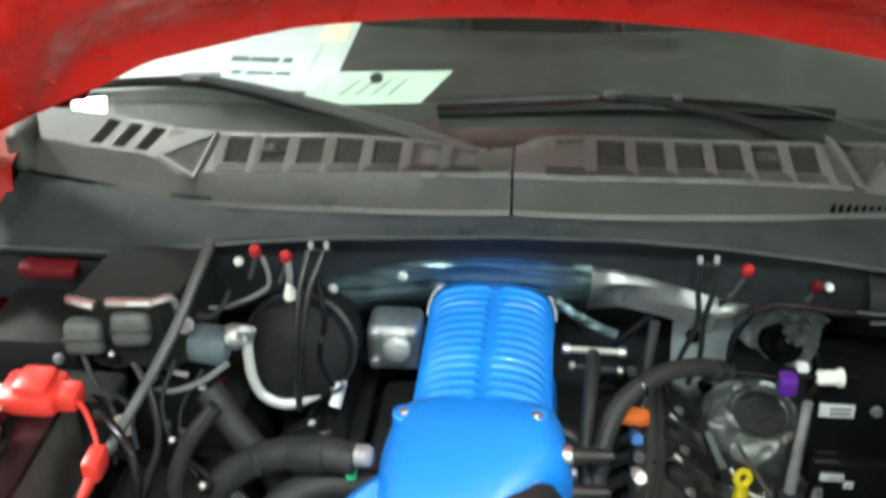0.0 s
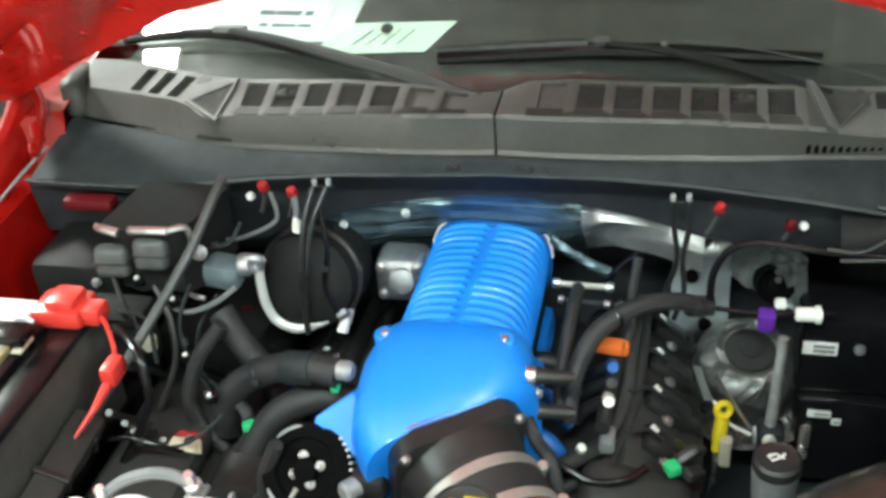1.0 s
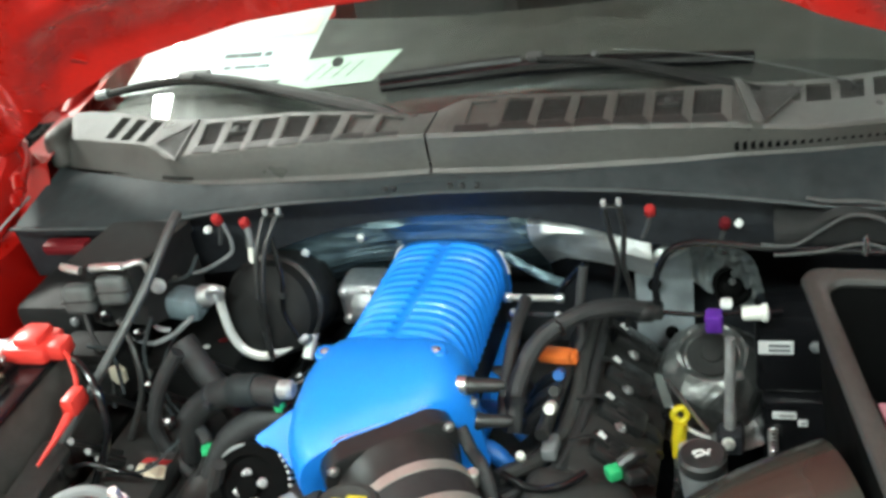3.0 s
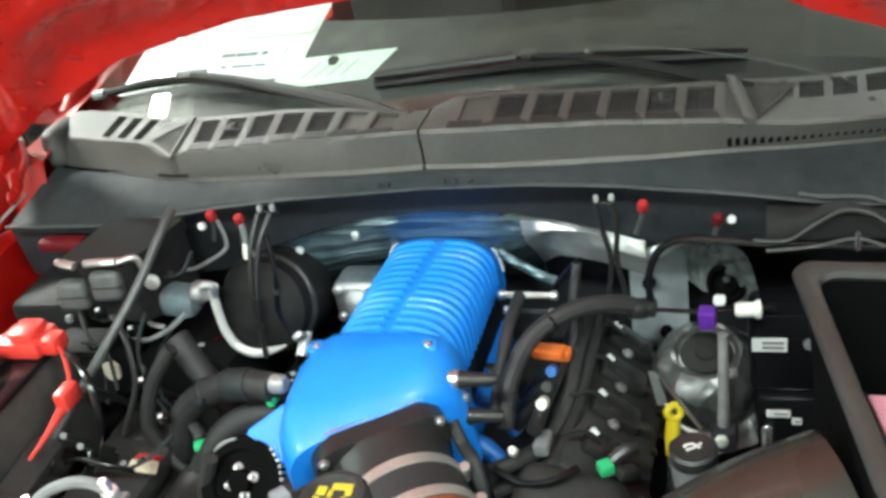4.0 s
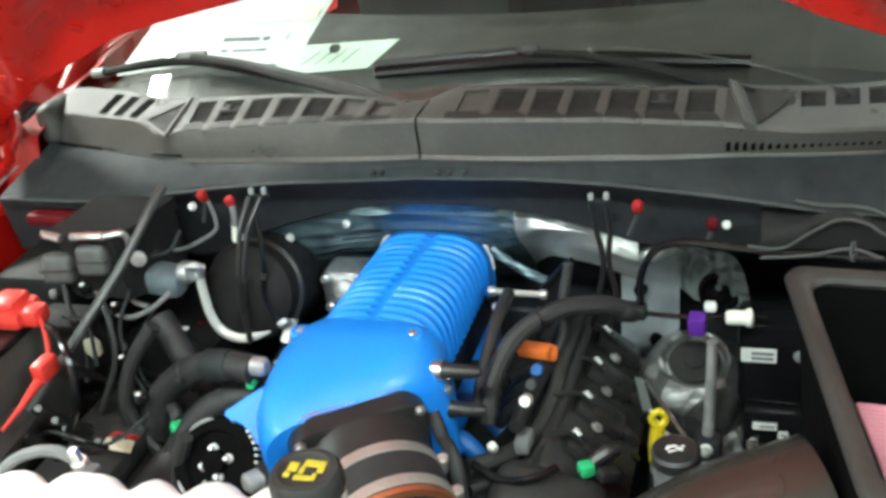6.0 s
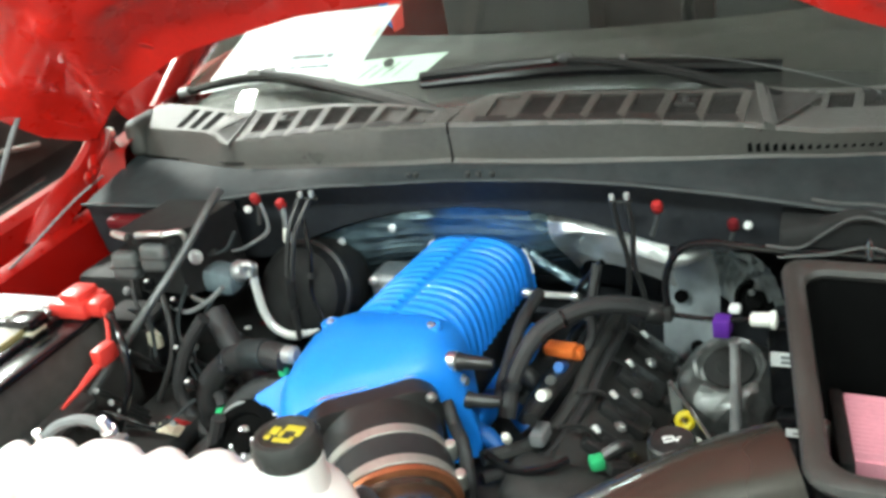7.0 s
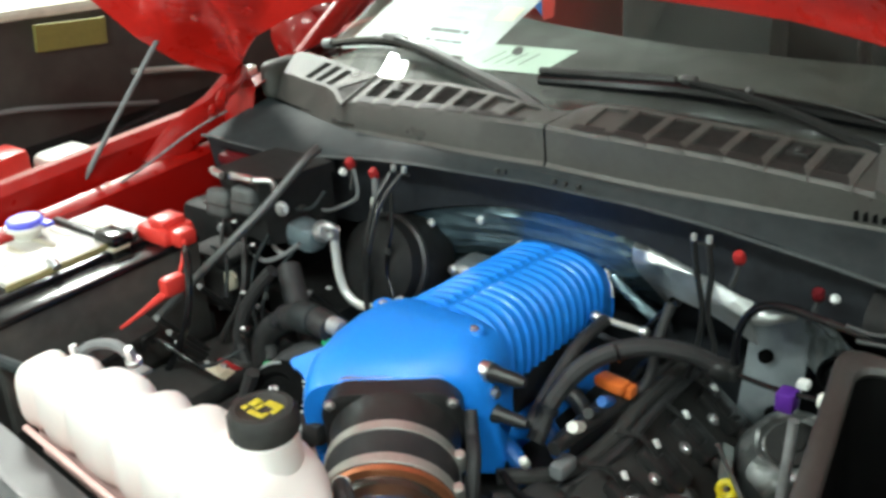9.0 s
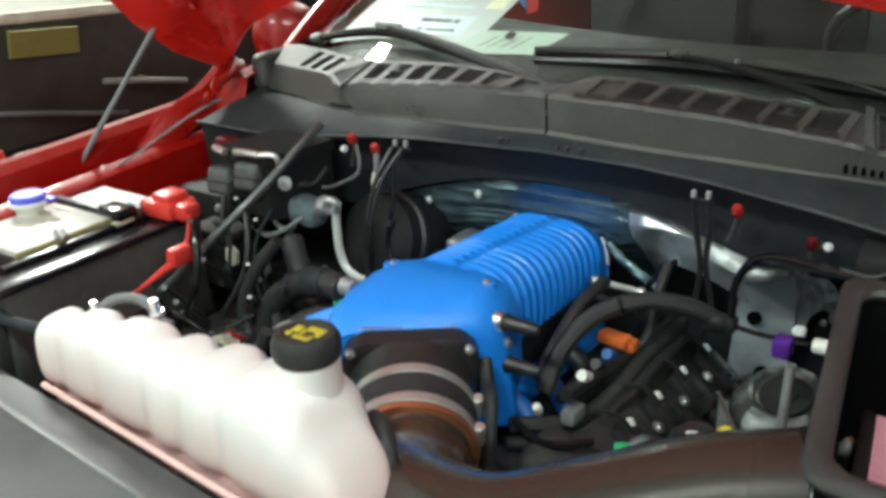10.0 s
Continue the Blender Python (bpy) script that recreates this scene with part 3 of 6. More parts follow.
part("rod", tube([V((-1.015, -0.285, 0.965)), V((-0.948, -0.005, 1.315))], 0.006, 8), GREY_PLASTIC, stay)
part("foot", lathe([(0.016, -0.012), (0.018, 0), (0.012, 0.02)], (-1.015, -0.285, 0.972), (0, 0, 1), 12), BLACK, stay)

# ---- cowl panel ----
cowl = thing("vent_cowl", (0, 0.02, 1.2), "grained dark grey plastic cowl panel with vent slots", "cowl")
V0, V1 = 0.23, 0.88
# centre, half width, lower and upper edge, open or blind
SLOTS = {1: [(0.149 + 0.0603 * k, 0.0215, V0, V1, True) for k in range(6)] + [(0.086, 0.021, V0, V1, False)] + [(0.621 + 0.052 * k, 0.019, 0.5, V1, True) for k in range(3)],
         -1: [(-0.198 - 0.063 * k, 0.0215, V0, V1, True) for k in range(5)] + [(-0.135, 0.021, V0, V1, False), (-0.076, 0.019, V0, V1, False)]
         + [(c, 0.0125, 0.10, 0.86, True) for c in (-0.635, -0.68, -0.725)]}


def cowl_low(x, k):
    """The apron of the cowl: its lip, the bend above the lip and the edge under the ledge."""
    y = cowl_y(x)
    e = 0.010 * min(1, max(0, (-x - 0.5) / 0.05))
    edge = V((x, y - 0.004 - 0.012 * min(1, max(0, x / 0.1)), interp(x, FOLD) - 0.006))
    if x < -0.55:
        edge = top_point(x, 0.0) + V((0, -0.003, -0.006))
    return [V((x, y - 0.012 + e, interp(x, LOW) - 0.006 - e)), V((x, y - 0.002 + e, interp(x, LOW) + 0.004)), edge][k]


def cowl_half(s):
    slots = SLOTS[s]
    cuts = {round(c + d * h, 4) for c, h, *_ in slots for d in (-1, 1)}
    base = [s * v for v in (0.0022, 0.02, 0.035, 0.05, 0.487, 0.505, 0.52, 0.55, 0.58, 0.79, 0.83, 0.86)]
    xs = sorted(cuts | {round(b, 4) for b in base})
    levels = sorted({0.0, 0.015, 0.2, 0.1, 0.5, V0, 0.86, V1, 1.0})
    groove = (0.05, 0.487) if s > 0 else (-0.487, -0.05)
    bm = bmesh.new()
    meshes, cols = [], []
    slant = lambda x: 0.035 if -0.78 < x < -0.585 else 0.0  # noqa: E731
    for x in xs:
        col = [bm.verts.new(cowl_low(x, k)) for k in range(3)]
        for v in levels:
            p = top_point(x, v) + V((slant(x) * v, 0, 0))
            col.append(bm.verts.new(p))
        e = col[-1].co.copy()
        col += [bm.verts.new(e + V((0, 0.006, -0.004))), bm.verts.new(e + V((0, 0.012, -0.05)))]
        cols.append(col)
    for i in range(len(xs) - 1):
        mid = (xs[i] + xs[i + 1]) / 2
        hit = [q for q in slots if abs(mid - q[0]) < q[1]]
        for k in range(len(cols[0]) - 1):
            q = (cols[i][k], cols[i + 1][k], cols[i + 1][k + 1], cols[i][k + 1])
            inside = hit and 3 <= k < 3 + len(levels) - 1 and levels[k - 3] >= hit[0][2] - 1e-6 and levels[k - 2] <= hit[0][3] + 1e-6
            if not inside:
                bm.faces.new(q)
        if hit:
            c, h, va, vb, is_open = hit[0]
            a, b = 3 + levels.index(va), 3 + levels.index(vb)
            rim = [cols[i][k] for k in range(a, b + 1)] + [cols[i + 1][k] for k in range(b, a - 1, -1)]
            deep = V((0, 0.002, -0.008)) if is_open else V((0, 0.002, -0.006))
            inner = [bm.verts.new(v.co + deep) for v in rim]
            for k in range(len(rim)):
                j = (k + 1) % len(rim)
                bm.faces.new((rim[k], rim[j], inner[j], inner[k]))
            if is_open:
                n = b - a
                meshes.append([inner[k].co.copy() for k in (0, n, n + 1, -1)])
            else:
                bm.faces.new(inner)
    p = part("left_half" if s < 0 else "right_half", bm, COWL, cowl)
    for c in meshes:
        t = bmesh.new()
        t.faces.new([t.verts.new(v + V((0, 0, 0.003))) for v in c])
        for a in range(1, 8):
            p0, p1 = c[0].lerp(c[1], a / 8), c[3].lerp(c[2], a / 8)
            tube([p0 + V((0, 0, 0.005)), p1 + V((0, 0, 0.005))], 0.0009, 4, t)
        for a in range(1, 6):
            p0, p1 = c[0].lerp(c[3], a / 6), c[1].lerp(c[2], a / 6)
            tube([p0 + V((0, 0, 0.006)), p1 + V((0, 0, 0.006))], 0.0012, 4, t)
        part("vent_mesh", t, MESH_DARK, p)
    # dark strip added as the shade under the slots, crossed by the bars' feet
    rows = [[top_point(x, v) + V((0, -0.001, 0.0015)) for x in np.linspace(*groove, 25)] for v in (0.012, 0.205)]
    part("shade_strip", sheet(rows, 0.002), COWL_DARK, p)
    # raised bars between the slots, each with a square foot on the ledge
    row = sorted(c for c, *_ in slots if abs(c) < 0.55)
    gaps = [(a + b) / 2 for a, b in zip(row, row[1:])] + [(row[-1] + 0.031) if s > 0 else (row[0] - 0.031)]
    for x in gaps:
        a, b = top_point(x, 0.0), top_point(x, 1.0)
        rows = []
        for v, hgt, hw in ((-0.01, -0.004, 0.0085), (0.0, 0.003, 0.0085), (0.2, 0.005, 0.0085), (0.24, 0.0045, 0.0075), (0.88, 0.004, 0.0075), (1.0, 0.001, 0.0075)):
            c = a.lerp(b, v)
            rows.append([c + V((dx, -0.003, hgt - (0.003 if abs(dx) > 0.005 else 0))) for dx in (-hw, -hw * 0.7, hw * 0.7, hw)])
        part("bar", sheet(rows, 0.014, (0, 0.5, -0.8)), COWL, p)
    if s < 0:
        # the sunk triangle beside the slots, its shade put in by a dark face
        tri = [top_point(-0.598, 0.0), top_point(-0.494, 0.96), top_point(-0.513, -0.2)]
        mid = (tri[0] + tri[1] + tri[2]) / 3
        t = bmesh.new()
        up = [v + V((0, -0.002, 0.005)) for v in tri]
        t0, t1, t2 = ([t.verts.new(v) for v in w] for w in (tri, up, [v.lerp(mid, 0.2) + V((0, -0.001, 0.004)) for v in tri]))
        for a in range(3):
            b = (a + 1) % 3
            t.faces.new((t0[a], t0[b], t1[b], t1[a]))
            t.faces.new((t1[a], t1[b], t2[b], t2[a]))
        part("triangle_rim", t, COWL, p)
        t = bmesh.new()
        t.faces.new([t.verts.new(v.lerp(mid, 0.15) + V((0, -0.0005, 0.0015))) for v in tri])
        part("triangle_shade", t, MESH_DARK, p)
        # black tube added as the shade in the gap below the lip
        part("gap_shade", tube([V((x, cowl_y(x) + 0.022, interp(x, LOW) - 0.012)) for x in np.linspace(-0.87, -0.5, 10)], [0.02] * 10, 8), DEEP_BLACK, p)
    else:
        # a pale wedge and the sunk facet beside it, darkened for its shade
        lift = V((0, -0.006, 0.013))
        w = [top_point(0.49, 1.0), top_point(0.519, -0.02), top_point(0.536, -0.06), top_point(0.503, 0.98)]
        t = loft([[v - V((0, 0, 0.006)) for v in w], [w[0] + lift, w[1] + lift * 0.7, w[2] + lift * 0.4, w[3] + lift * 0.8]])
        part("wedge", t, COWL, p)
        tri = [top_point(0.506, 0.97), top_point(0.537, -0.03), top_point(0.604, 0.84)]
        mid = (tri[0] + tri[1] + tri[2]) / 3
        t = bmesh.new()
        t0, t1 = ([t.verts.new(v + V((0, -0.002, 0.005))) for v in tri], [t.verts.new(v.lerp(mid, 0.12) + V((0, -0.001, 0.003))) for v in tri])
        for a in range(3):
            t.faces.new((t0[a], t0[(a + 1) % 3], t1[(a + 1) % 3], t1[a]))
        part("triangle_rim", t, COWL, p)
        t = bmesh.new()
        t.faces.new([t.verts.new(v.lerp(mid, 0.1) + V((0, -0.0005, 0.0018))) for v in tri])
        part("triangle_shade", t, MESH_DARK, p)
        part("lip_channel", tube([V((x, cowl_y(x) - 0.012, interp(x, LOW) + 0.004)) for x in np.linspace(0.5, 0.85, 12)], [0.001 + 0.003 * min(1, k / 5) for k in range(12)], 8), COWL, p)
    # comb of small slits along the lip, dark boxes for their shade
    for k in range(20 if s > 0 else 12):
        hz = max(0.003, 0.010 - 0.0006 * k) if s > 0 else 0.0022
        x = s * (0.495 + k * (0.0125 if s > 0 else 0.0065))
        z = interp(x, LOW) + (0.02 if s > 0 else 0.010)
        y = cowl_y(x) - 0.004
        w = 0.0035 if s > 0 else 0.0012
        part("slit", box((x - w, y - 0.004, z - hz), (x + w, y + 0.004, z + hz), 0.0005, seg=1), DEEP_BLACK if s > 0 else COWL_DARK, p)
    x0 = s * 0.872
    part("end_cap", box((x0 - 0.024, cowl_y(x0) - 0.015, 1.1), (x0 + 0.022, cowl_y(x0) + 0.092, 1.184), 0.02, seg=3), COWL, p)
    # screw clip in one slot: two prongs round a stud
    c = top_point(0.3902 if s > 0 else -0.387, 0.62)
    part("clip", box(c - V((0.019, 0.012, 0.008)), c + V((0.019, 0.014, 0.001)), 0.003), COWL_DARK, p)
    part("clip_stud", lathe([(0.007, 0), (0.007, 0.005), (0.004, 0.007)], c, (0, -0.4, 0.9), 12), BLACK_MATT, p)


for s in (-1, 1):
    cowl_half(s)

# weatherstrip under the cowl
strip = thing("weatherstrip", (0, -0.02, 1.13), "grey rubber weatherstrip along the cowl edge", "seal")
rows = []
xs = np.linspace(-0.88, 0.88, 49)
prof = [(0.0, 0.0), (-0.012, -0.12), (-0.02, 0.1), (-0.022, 0.45), (-0.026, 0.75), (-0.018, 0.95), (0.0, 1.0), (0.02, 0.95)]
for dy, k in prof:
    rows.append([V((x, cowl_y(x) * (1 - 0.9 * k) - 0.018 + dy * 0.8, interp(x, LOW) * (1 - k) + interp(x, STRIP) * k)) for x in xs])
part("band", sheet(rows, 0.006, (0, 1, -0.1)), RUBBER, strip)
part("lower_lip", tube([V((x, cowl_y(x) * 0.1 - 0.036, interp(x, STRIP) + 0.003)) for x in xs], 0.0032, 8, step=2), LIP_RUBBER, strip)
part("bead", tube([V((x, cowl_y(x) - 0.026, interp(x, LOW) - 0.004)) for x in xs], 0.0045, 8, step=2), LIP_RUBBER, strip)
for x in (-0.47, -0.455, -0.075, -0.06, 0.04, 0.06, 0.085):
    z = interp(x, LOW) * 0.6 + interp(x, STRIP) * 0.4
    part("dent", box((x - 0.004, cowl_y(x) - 0.042, z - 0.004), (x + 0.004, cowl_y(x) - 0.03, z + 0.004), 0.001, seg=1), BLACK_MATT, strip)

# ---- supercharger ----
sc = thing("supercharger", (-0.035, -0.2, 0.8), "bright blue powder-coated supercharger with a ribbed housing", "supercharger")
CX = -0.033


def arch(y, hw, top, bottom, cx=CX, n=26, power=3.2, dip=0.0):
    """A section across the housing: flat-topped arch with rounded shoulders."""
    pts = []
    for k in range(n + 1):
        a = math.pi * k / n
        c, s_ = math.cos(a), math.sin(a)
        pts.append(V((cx + hw * math.copysign(abs(c) ** (2 / power), c), y, bottom + (top - bottom) * abs(s_) ** (2 / power))))
        if dip and k == n // 2:
            pts.pop()
            g = cx + 0.004 + 0.02 * (y + 0.08)
            pts += [V((g + d, y, top - f * dip)) for d, f in ((0.012, 0), (0.006, 0.9), (0, 1), (-0.006, 0.9), (-0.012, 0))]
    return pts + [V((cx - hw * 0.96, y, bottom - 0.02)), V((cx + hw * 0.96, y, bottom - 0.02))]


rings = []
for k in range(91):
    y = 0.085 - 0.33 * k / 90
    rib = 0.0045 * max(0, math.cos(2 * math.pi * (y - 0.085) / 0.0225)) ** 0.7
    edge = 0.012 * max(0, 1 - (0.085 - y) / 0.012)
    top = 0.972 + 0.02 * (0.085 - y) / 0.33
    rings.append(arch(y, 0.103 + rib - edge, top + rib - edge, 0.885, dip=rib + 0.002))
part("rotor_housing", loft(rings), BLUE, sc)
rear = loft([arch(0.081, 0.11, 0.975, 0.865), arch(0.092, 0.11, 0.974, 0.865), arch(0.098, 0.105, 0.968, 0.868)])
part("rear_plate", rear, BLUE, sc)
part("gasket_edge", tube(arch(0.084, 0.112, 0.9785, 0.868)[1:26], 0.0026, 6), PALE_METAL, sc)
flange = loft([arch(0.060, 0.1075, 0.9765, 0.868), arch(0.064, 0.1095, 0.978, 0.868), arch(0.082, 0.1095, 0.976, 0.868)])
part("rear_flange", flange, BLUE_PLASTIC, sc)
for p in ((-0.128, 0.095, 0.945), (0.066, 0.095, 0.94), (-0.033, 0.1, 0.985)):
    part("rear_bolt", disc_bolt(p, (0, -0.3, 1), 0.006, 0.006), CHROME, sc)
rings = []
for y, cx, hw, top, bot, f in ((-0.235, CX, 0.106, 0.993, 0.84, 0), (-0.243, CX, 0.126, 0.998, 0.83, 0), (-0.262, CX - 0.002, 0.132, 1.003, 0.82, 0), (-0.30, CX - 0.003, 0.138, 1.008, 0.8, 0.2), (-0.335, CX, 0.138, 1.003, 0.79, 0.42),
                               (-0.363, CX + 0.006, 0.134, 0.993, 0.78, 0.66), (-0.385, CX + 0.016, 0.124, 0.976, 0.775, 0.86), (-0.398, CX + 0.021, 0.114, 0.961, 0.772, 1)):
    ring = arch(y, hw, top - 0.008, bot, cx, power=4.6)
    rings.append([p + V((0, f * (0.72 * (p.x - cx) - 0.278 * (p.z - 0.86)), 0)) for p in ring])
part("inlet_cover", loft(rings), BLUE, sc)
for s, x, y in ((-1, -0.138, -0.275), (1, 0.05, -0.278)):
    ear = part("bolt_ear", lathe([(0.018, -0.06), (0.018, 0.0), (0.0155, 0.003)], (x, y, 0.982 if s < 0 else 0.99), (0, 0, 1), 16), BLUE, sc)
    part("bolt", disc_bolt((x, y, 0.984 if s < 0 else 0.992), (0, 0, 1), 0.006, 0.005), CHROME, ear)
low = box((-0.145, -0.24, 0.74), (0.085, 0.08, 0.80), 0.02)
part("intercooler_base", low, BLUE, sc)
part("lower_case", box((-0.13, -0.24, 0.79), (0.066, 0.08, 0.884), 0.012), DULL, sc)
for k in range(1, 4):
    y = 0.02 - k * 0.095
    part("runner", tube([V((0.05, y, 0.785)), V((0.10, y, 0.782)), V((0.14, y - 0.01, 0.74))], 0.016, 12), BLUE_PLASTIC if k > 1 else BLACK, sc)
wing_face = [V(p) for p in ((-0.224, -0.42, 0.921), (-0.168, -0.378, 0.946), (-0.095, -0.376, 0.945), (-0.09, -0.452, 0.842), (-0.14, -0.45, 0.872))]
wing = loft([wing_face, [p + V((0.012, 0.045, -0.012)) for p in wing_face]])
bmesh.ops.bevel(wing, geom=wing.edges[:], offset=0.004, segments=2, affect="EDGES")
part("front_bracket", wing, BLUE, sc)

# throttle body and its rubber coupling
AX = V((0.57, -0.79, -0.22)).normalized()
T0 = V((-0.005, -0.41, 0.86))
q = AX.to_track_quat("Z", "Y").to_matrix()
throttle = thing("throttle_unit", T0, "black throttle body flange with a clamped rubber coupling", "throttle body")


def around(outline, h):
    return [T0 + q @ V((x, y, h)) for x, y in outline]


fl = rounded(0, 0, 0.105, 0.094, 0.045, 8)
fl2 = rounded(0, 0, 0.1, 0.089, 0.047, 8)
part("flange", loft([around(fl, -0.02), around(fl, 0.014), around(fl2, 0.018)]), BLACK, throttle)
part("gasket_edge", loft([around(rounded(0, 0, 0.1075, 0.0965, 0.045, 8), -0.022), around(rounded(0, 0, 0.1075, 0.0965, 0.045, 8), -0.018)]), CHROME, throttle)
part("neck", lathe([(0.1, 0.016), (0.098, 0.03), (0.094, 0.045), (0.094, 0.07)], T0, AX, 40), BLACK, throttle)
for x, y in ((-0.091, 0.076), (0.091, 0.076), (-0.091, -0.074), (0.091, -0.074)):
    part("bolt", disc_bolt(T0 + q @ V((x, y, 0.016)), AX, 0.0065, 0.008), CHROME, throttle)
coupling = part("coupling", lathe([(0.094, 0.062), (0.0985, 0.065), (0.0985, 0.148), (0.095, 0.151)], T0, AX, 48), HOSE, throttle)
for h in (0.07, 0.131):
    c = part("hose_clamp", lathe([(0.0992, h), (0.1005, h + 0.001), (0.1005, h + 0.0165), (0.0992, h + 0.0175)], T0, AX, 48), STEEL, throttle)
    sd = T0 + q @ V((0.1, 0.018, h + 0.007))
    sb = lathe([(0.008, -0.018), (0.009, -0.016), (0.009, 0.016), (0.007, 0.018)], sd, q @ V((0, 1, 0.1)), 10)
    part("clamp_screw", sb, STEEL, c)
part("motor_housing", box(T0 + V((-0.15, -0.075, -0.03)), T0 + V((-0.095, -0.03, 0.012)), 0.012), BLACK, throttle)
part("motor_end", lathe([(0.016, -0.01), (0.016, 0.012), (0.011, 0.016)], T0 + V((-0.145, -0.075, -0.005)), (-0.6, -0.8, 0.1), 16), PALE_GREY, throttle)

pipe = thing("intake_pipe", (0.3, -0.6, 0.88), "curved glossy carbon fibre intake pipe", "intake pipe")
P0 = T0 + AX * 0.148
part("pipe", tube([P0, P0 + AX * 0.05, V((0.2, -0.67, 0.845)), V((0.33, -0.69, 0.865)), V((0.44, -0.62, 0.89)), V((0.54, -0.555, 0.915)), V((0.64, -0.51, 0.93))], [0.088, 0.088, 0.088, 0.088, 0.088, 0.09, 0.092], 32), CARBON, pipe)
part("copper_rim", lathe([(0.0975, 0.15), (0.0995, 0.153), (0.0985, 0.16), (0.09, 0.162)], T0, AX, 48), COPPER, pipe)

# ---- open air box with its filter ----
airbox = thing("air_box", (0.78, -0.43, 0.7), "open black air box with a thick rubber rim", "air box")
BX, BY, HX, HY = 0.79, -0.415, 0.185, 0.215


SKEW = Matrix(((1, -0.205, 0, 0), (-0.07, 1, 0, 0), (0, 0, 1, 0), (0, 0, 0, 1)))
TURN = Matrix.Translation((0.597, -0.24, 0)) @ SKEW @ Matrix.Translation((-0.605, 0.2, 0))


def box_ring(hx, hy, dz, r):
    return [TURN @ V((x, y, 1.10 + 0.05 * (y - BY) + dz)) for x, y in rounded(BX, BY, hx, hy, r, 6)]


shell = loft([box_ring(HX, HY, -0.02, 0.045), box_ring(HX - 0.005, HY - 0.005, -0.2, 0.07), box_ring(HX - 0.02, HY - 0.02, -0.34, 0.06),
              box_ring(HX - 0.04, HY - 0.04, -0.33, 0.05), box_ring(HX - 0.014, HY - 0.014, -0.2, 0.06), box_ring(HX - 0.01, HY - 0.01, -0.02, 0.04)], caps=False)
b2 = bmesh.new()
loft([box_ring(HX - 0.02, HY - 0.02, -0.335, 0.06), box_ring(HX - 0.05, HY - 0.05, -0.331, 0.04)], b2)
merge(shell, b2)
# near-black shell, so the shade inside the box is in its colour
part("shell", shell, DEEP_BLACK, airbox)
ringprof = []
for k in range(10):
    a = 2 * math.pi * k / 10
    ringprof.append(box_ring(HX - 0.002 + 0.015 * math.cos(a), HY - 0.002 + 0.015 * math.cos(a), -0.012 + 0.012 * math.sin(a), 0.034))
n = len(ringprof[0])
bm = bmesh.new()
vs = [[bm.verts.new(p) for p in r] for r in ringprof]
for a in range(10):
    for i in range(n):
        bm.faces.new((vs[a][i], vs[a][(i + 1) % n], vs[(a + 1) % 10][(i + 1) % n], vs[(a + 1) % 10][i]))
part("rubber_rim", bm, RIM_GREY, airbox)
lipb = box((0.66, -0.69, 0.97), (0.97, -0.665, 1.07), 0.012)
lipb.transform(TURN)
part("front_flange", lipb, BLACK_MATT, airbox)
filt = thing("air_filter", (0.82, -0.44, 0.9), "pink pleated air filter inside the open box", "filter")
FT = Matrix.Translation((0.678, -0.39, 0)) @ SKEW @ Matrix.Translation((-0.7, 0.4, 0))


def in_filter(name, bm, material, label=""):
    bm.transform(FT)
    part(name, bm, material, filt, label)


outline = [(0.70 + 0.26 * k / 67, -0.40 + (0.006 if k % 2 else 0.0)) for k in range(68)] + [(0.96, -0.53), (0.70, -0.53)]
in_filter("pleats", loft([[V((x, y, z)) for x, y in outline] for z in (0.80, 0.998)]), PINK)
bm = bmesh.new()
for k in range(15):
    y = -0.406 - 0.0083 * k
    loft([[V((x, y - 0.0036, 0.997)), V((x, y - 0.0006, 1.0065)), V((x, y + 0.0006, 1.0065)), V((x, y + 0.0036, 0.997))] for x in (0.701, 0.958)], bm)
in_filter("pleat_folds", bm, PINK)
in_filter("end_frame", box((0.682, -0.545, 0.79), (0.7005, -0.39, 1.004), 0.006), DULL)
part("sensor", lathe([(0.012, 0), (0.012, 0.03), (0.006, 0.04)], (0.656, -0.437, 0.95), (0.2, 0, 1), 12), STEEL, airbox)

# ---- coolant tank ----
tank = thing("coolant_tank", (-0.18, -0.7, 0.9), "lumpy white translucent plastic coolant tank", "coolant tank")


def tank_top(x):
    return interp(x, [(-0.545, 0.952), (-0.51, 0.982), (-0.44, 1.008), (-0.3, 1.026), (-0.15, 1.032), (0.04, 1.052), (0.085, 1.056), (0.12, 1.04), (0.16, 1.0), (0.2, 0.95)])


PINCH = (-0.43, -0.33, -0.205, -0.125, -0.03, 0.145)
rings = []
for k in range(97):
    x = -0.528 + 0.728 * k / 96
    end = min(1, (x + 0.533) / 0.06, (0.205 - x) / 0.06) ** 0.5
    near = min(abs(x - p) for p in PINCH)
    bump = 1 - math.exp(-(near / 0.022) ** 2) 
    y0 = -0.738 - 0.125 * (x + 0.46) - 0.010 * bump
    y1 = -0.668 + 0.016 * bump - 0.10 * max(0, x - 0.02)
    zt = tank_top(x) - 0.008 - 0.014 * (1 - bump)
    zb = 0.872
    my, hy = (y0 + y1) / 2, (y1 - y0) / 2 * end
    rings.append([V((x, my + hy * math.copysign(abs(math.cos(a)) ** 0.62, math.cos(a)), (zt + zb) / 2 + (zt - zb) / 2 * end * math.copysign(abs(math.sin(a)) ** 0.62, math.sin(a)))) for a in [2 * math.pi * j / 28 for j in range(28)]])
part("shell", loft(rings), TANK, tank)
